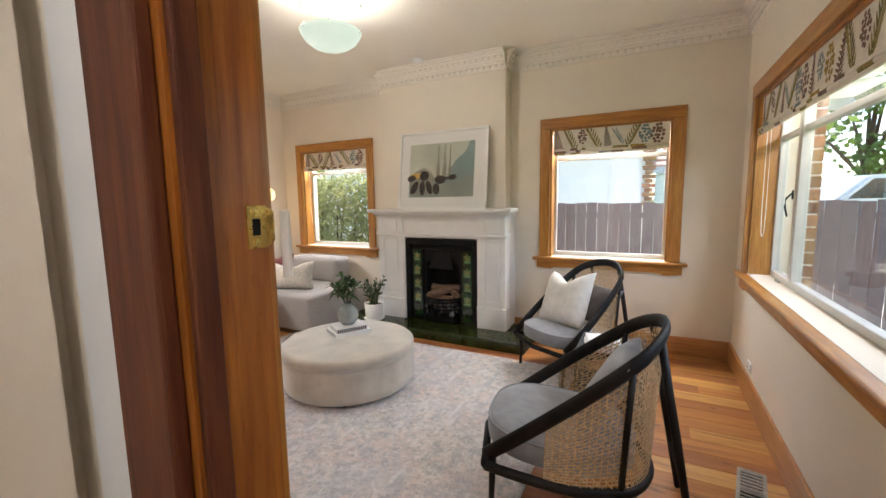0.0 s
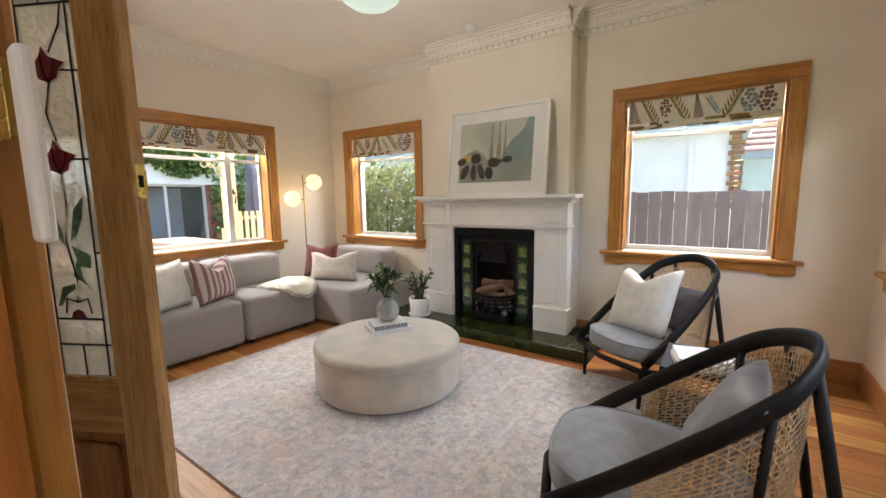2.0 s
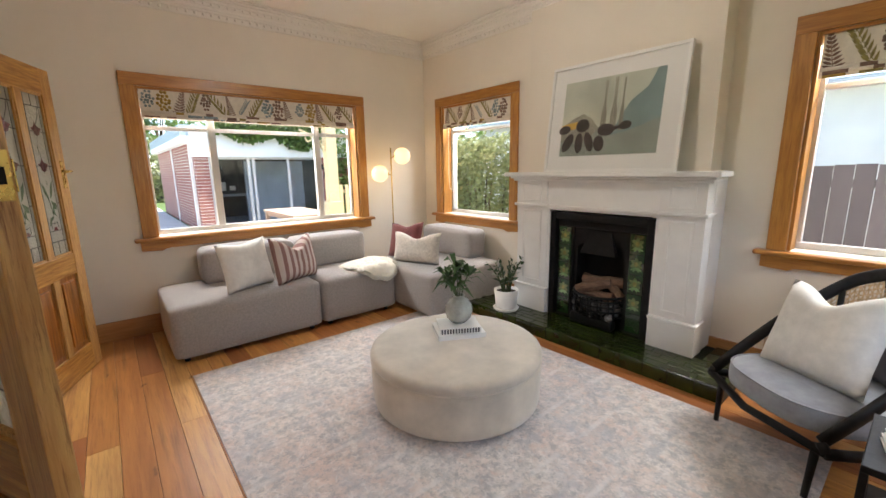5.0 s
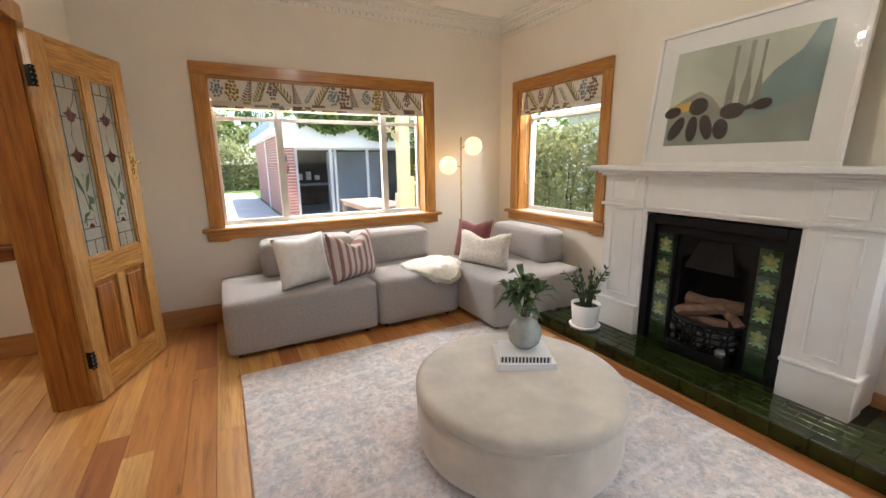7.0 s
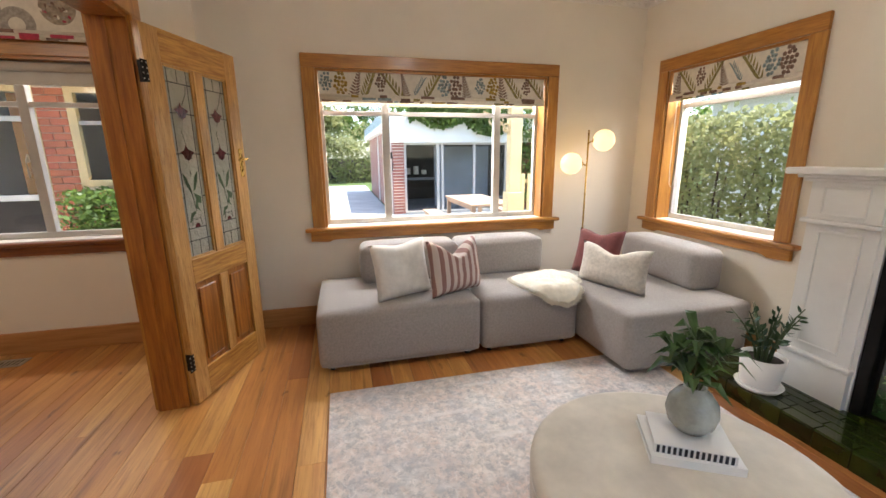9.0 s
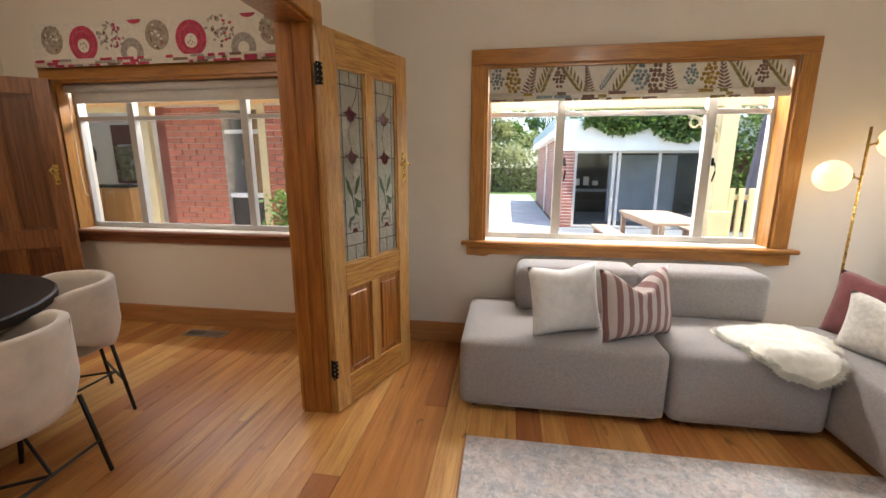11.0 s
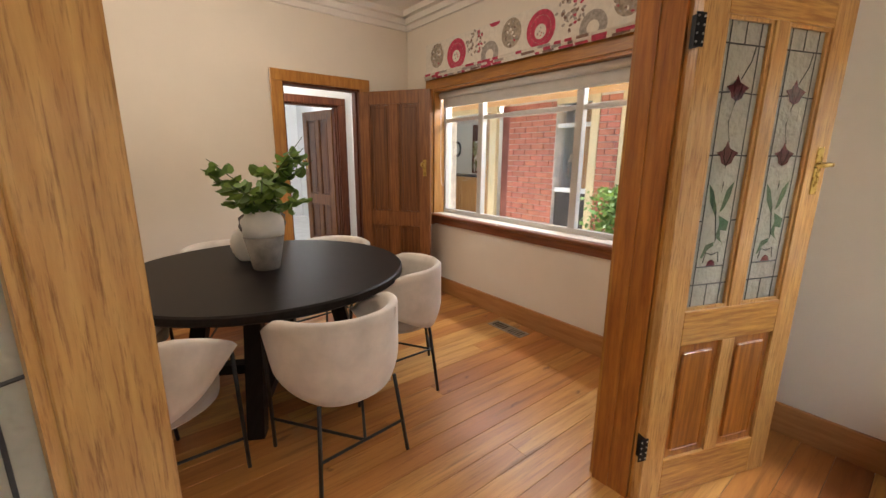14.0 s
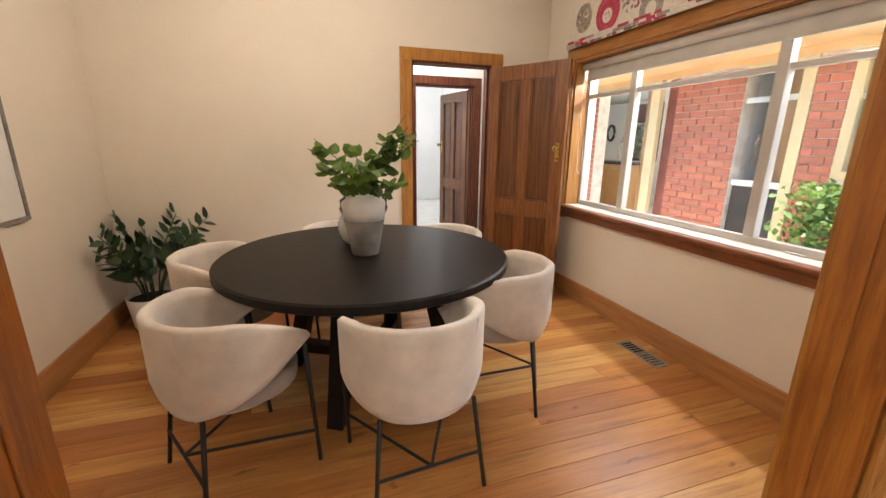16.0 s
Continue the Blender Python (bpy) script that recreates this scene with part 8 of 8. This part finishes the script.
leaf_stuff("window_greenery", random.Random(71), 900, lambda r: (WX - 3.17 + r.uniform(0, 0.02), -7.42 + r.uniform(0, 0.84), r.uniform(1.05, 1.85)), 0.09, LEAFY, "green foliage in the kitchen window", "plant")
wr = thing("wall_wreath", "dark round wreath on the kitchen wall", "wreath", pose(WX - 3.19, -8.2, 1.65))
part("ring", tube([(0.02, 0.14 * math.cos(k * 0.35), 0.2 * math.sin(k * 0.35)) for k in range(18)], 0.035, 6, closed=True), INK, wr)
shb = random.Random(81)
leaf_stuff("shrub", shb, 4200, lambda r: (WX + 0.45 + r.gauss(0, 0.15), -0.45 + r.uniform(-0.7, 0.75), GZ + 0.15 + 1.15 * r.random() ** 0.7), 0.075, GARDEN, "leafy green shrub against the brick wing", "shrub")

# the bricks of the wing
random.seed(6)
for y0, y1 in ((-5.1, -4.75), (-3.13, -2.20), (-1.50, -1.19), (-1.19, -0.55)):
    row, z = 0, 0.32
    top = 2.25 if y1 != -0.55 else 1.02
    while z < top - 0.07:
        y = y0 - (0.12 if row % 2 else 0.0)
        while y < y1 - 0.02:
            a, b = max(y, y0), min(y + 0.24, y1)
            if b - a > 0.05:
                piece("brick", (0.03, round(b - a - 0.011, 3), 0.076), (WX + 0.0, (a + b) / 2, z + 0.043), BRICK, wg, 0.003)
            y += 0.24
        z += 0.0865
        row += 1

# ---- floor boards ----
random.seed(8)
fo = bpy.data.objects["floor"]
BW = 0.131


def boards(x0, x1, y0, y1):
    n = max(1, round((y1 - y0) / BW))
    w = (y1 - y0) / n
    for r in range(n):
        y = y0 + (r + 0.5) * w
        x = x0 - random.choice((0.0, 0.5, 1.0, 1.5, 2.0))
        while x < x1:
            ln = random.choice((1.4, 2.0, 2.6, 3.2))
            a, b = max(x, x0), min(x + ln, x1)
            if b - a > 0.04:
                piece("board", (round(b - a - 0.0012, 2), round(w - 0.0016, 4), 0.02), ((a + b) / 2, y, -0.010), BOARD, fo, 0.0012)
            x += ln


boards(XL, XR, YD, YN)
boards(XL, DX, DY - 0.06, YD)
boards(DX, XR, 0.1, YD)
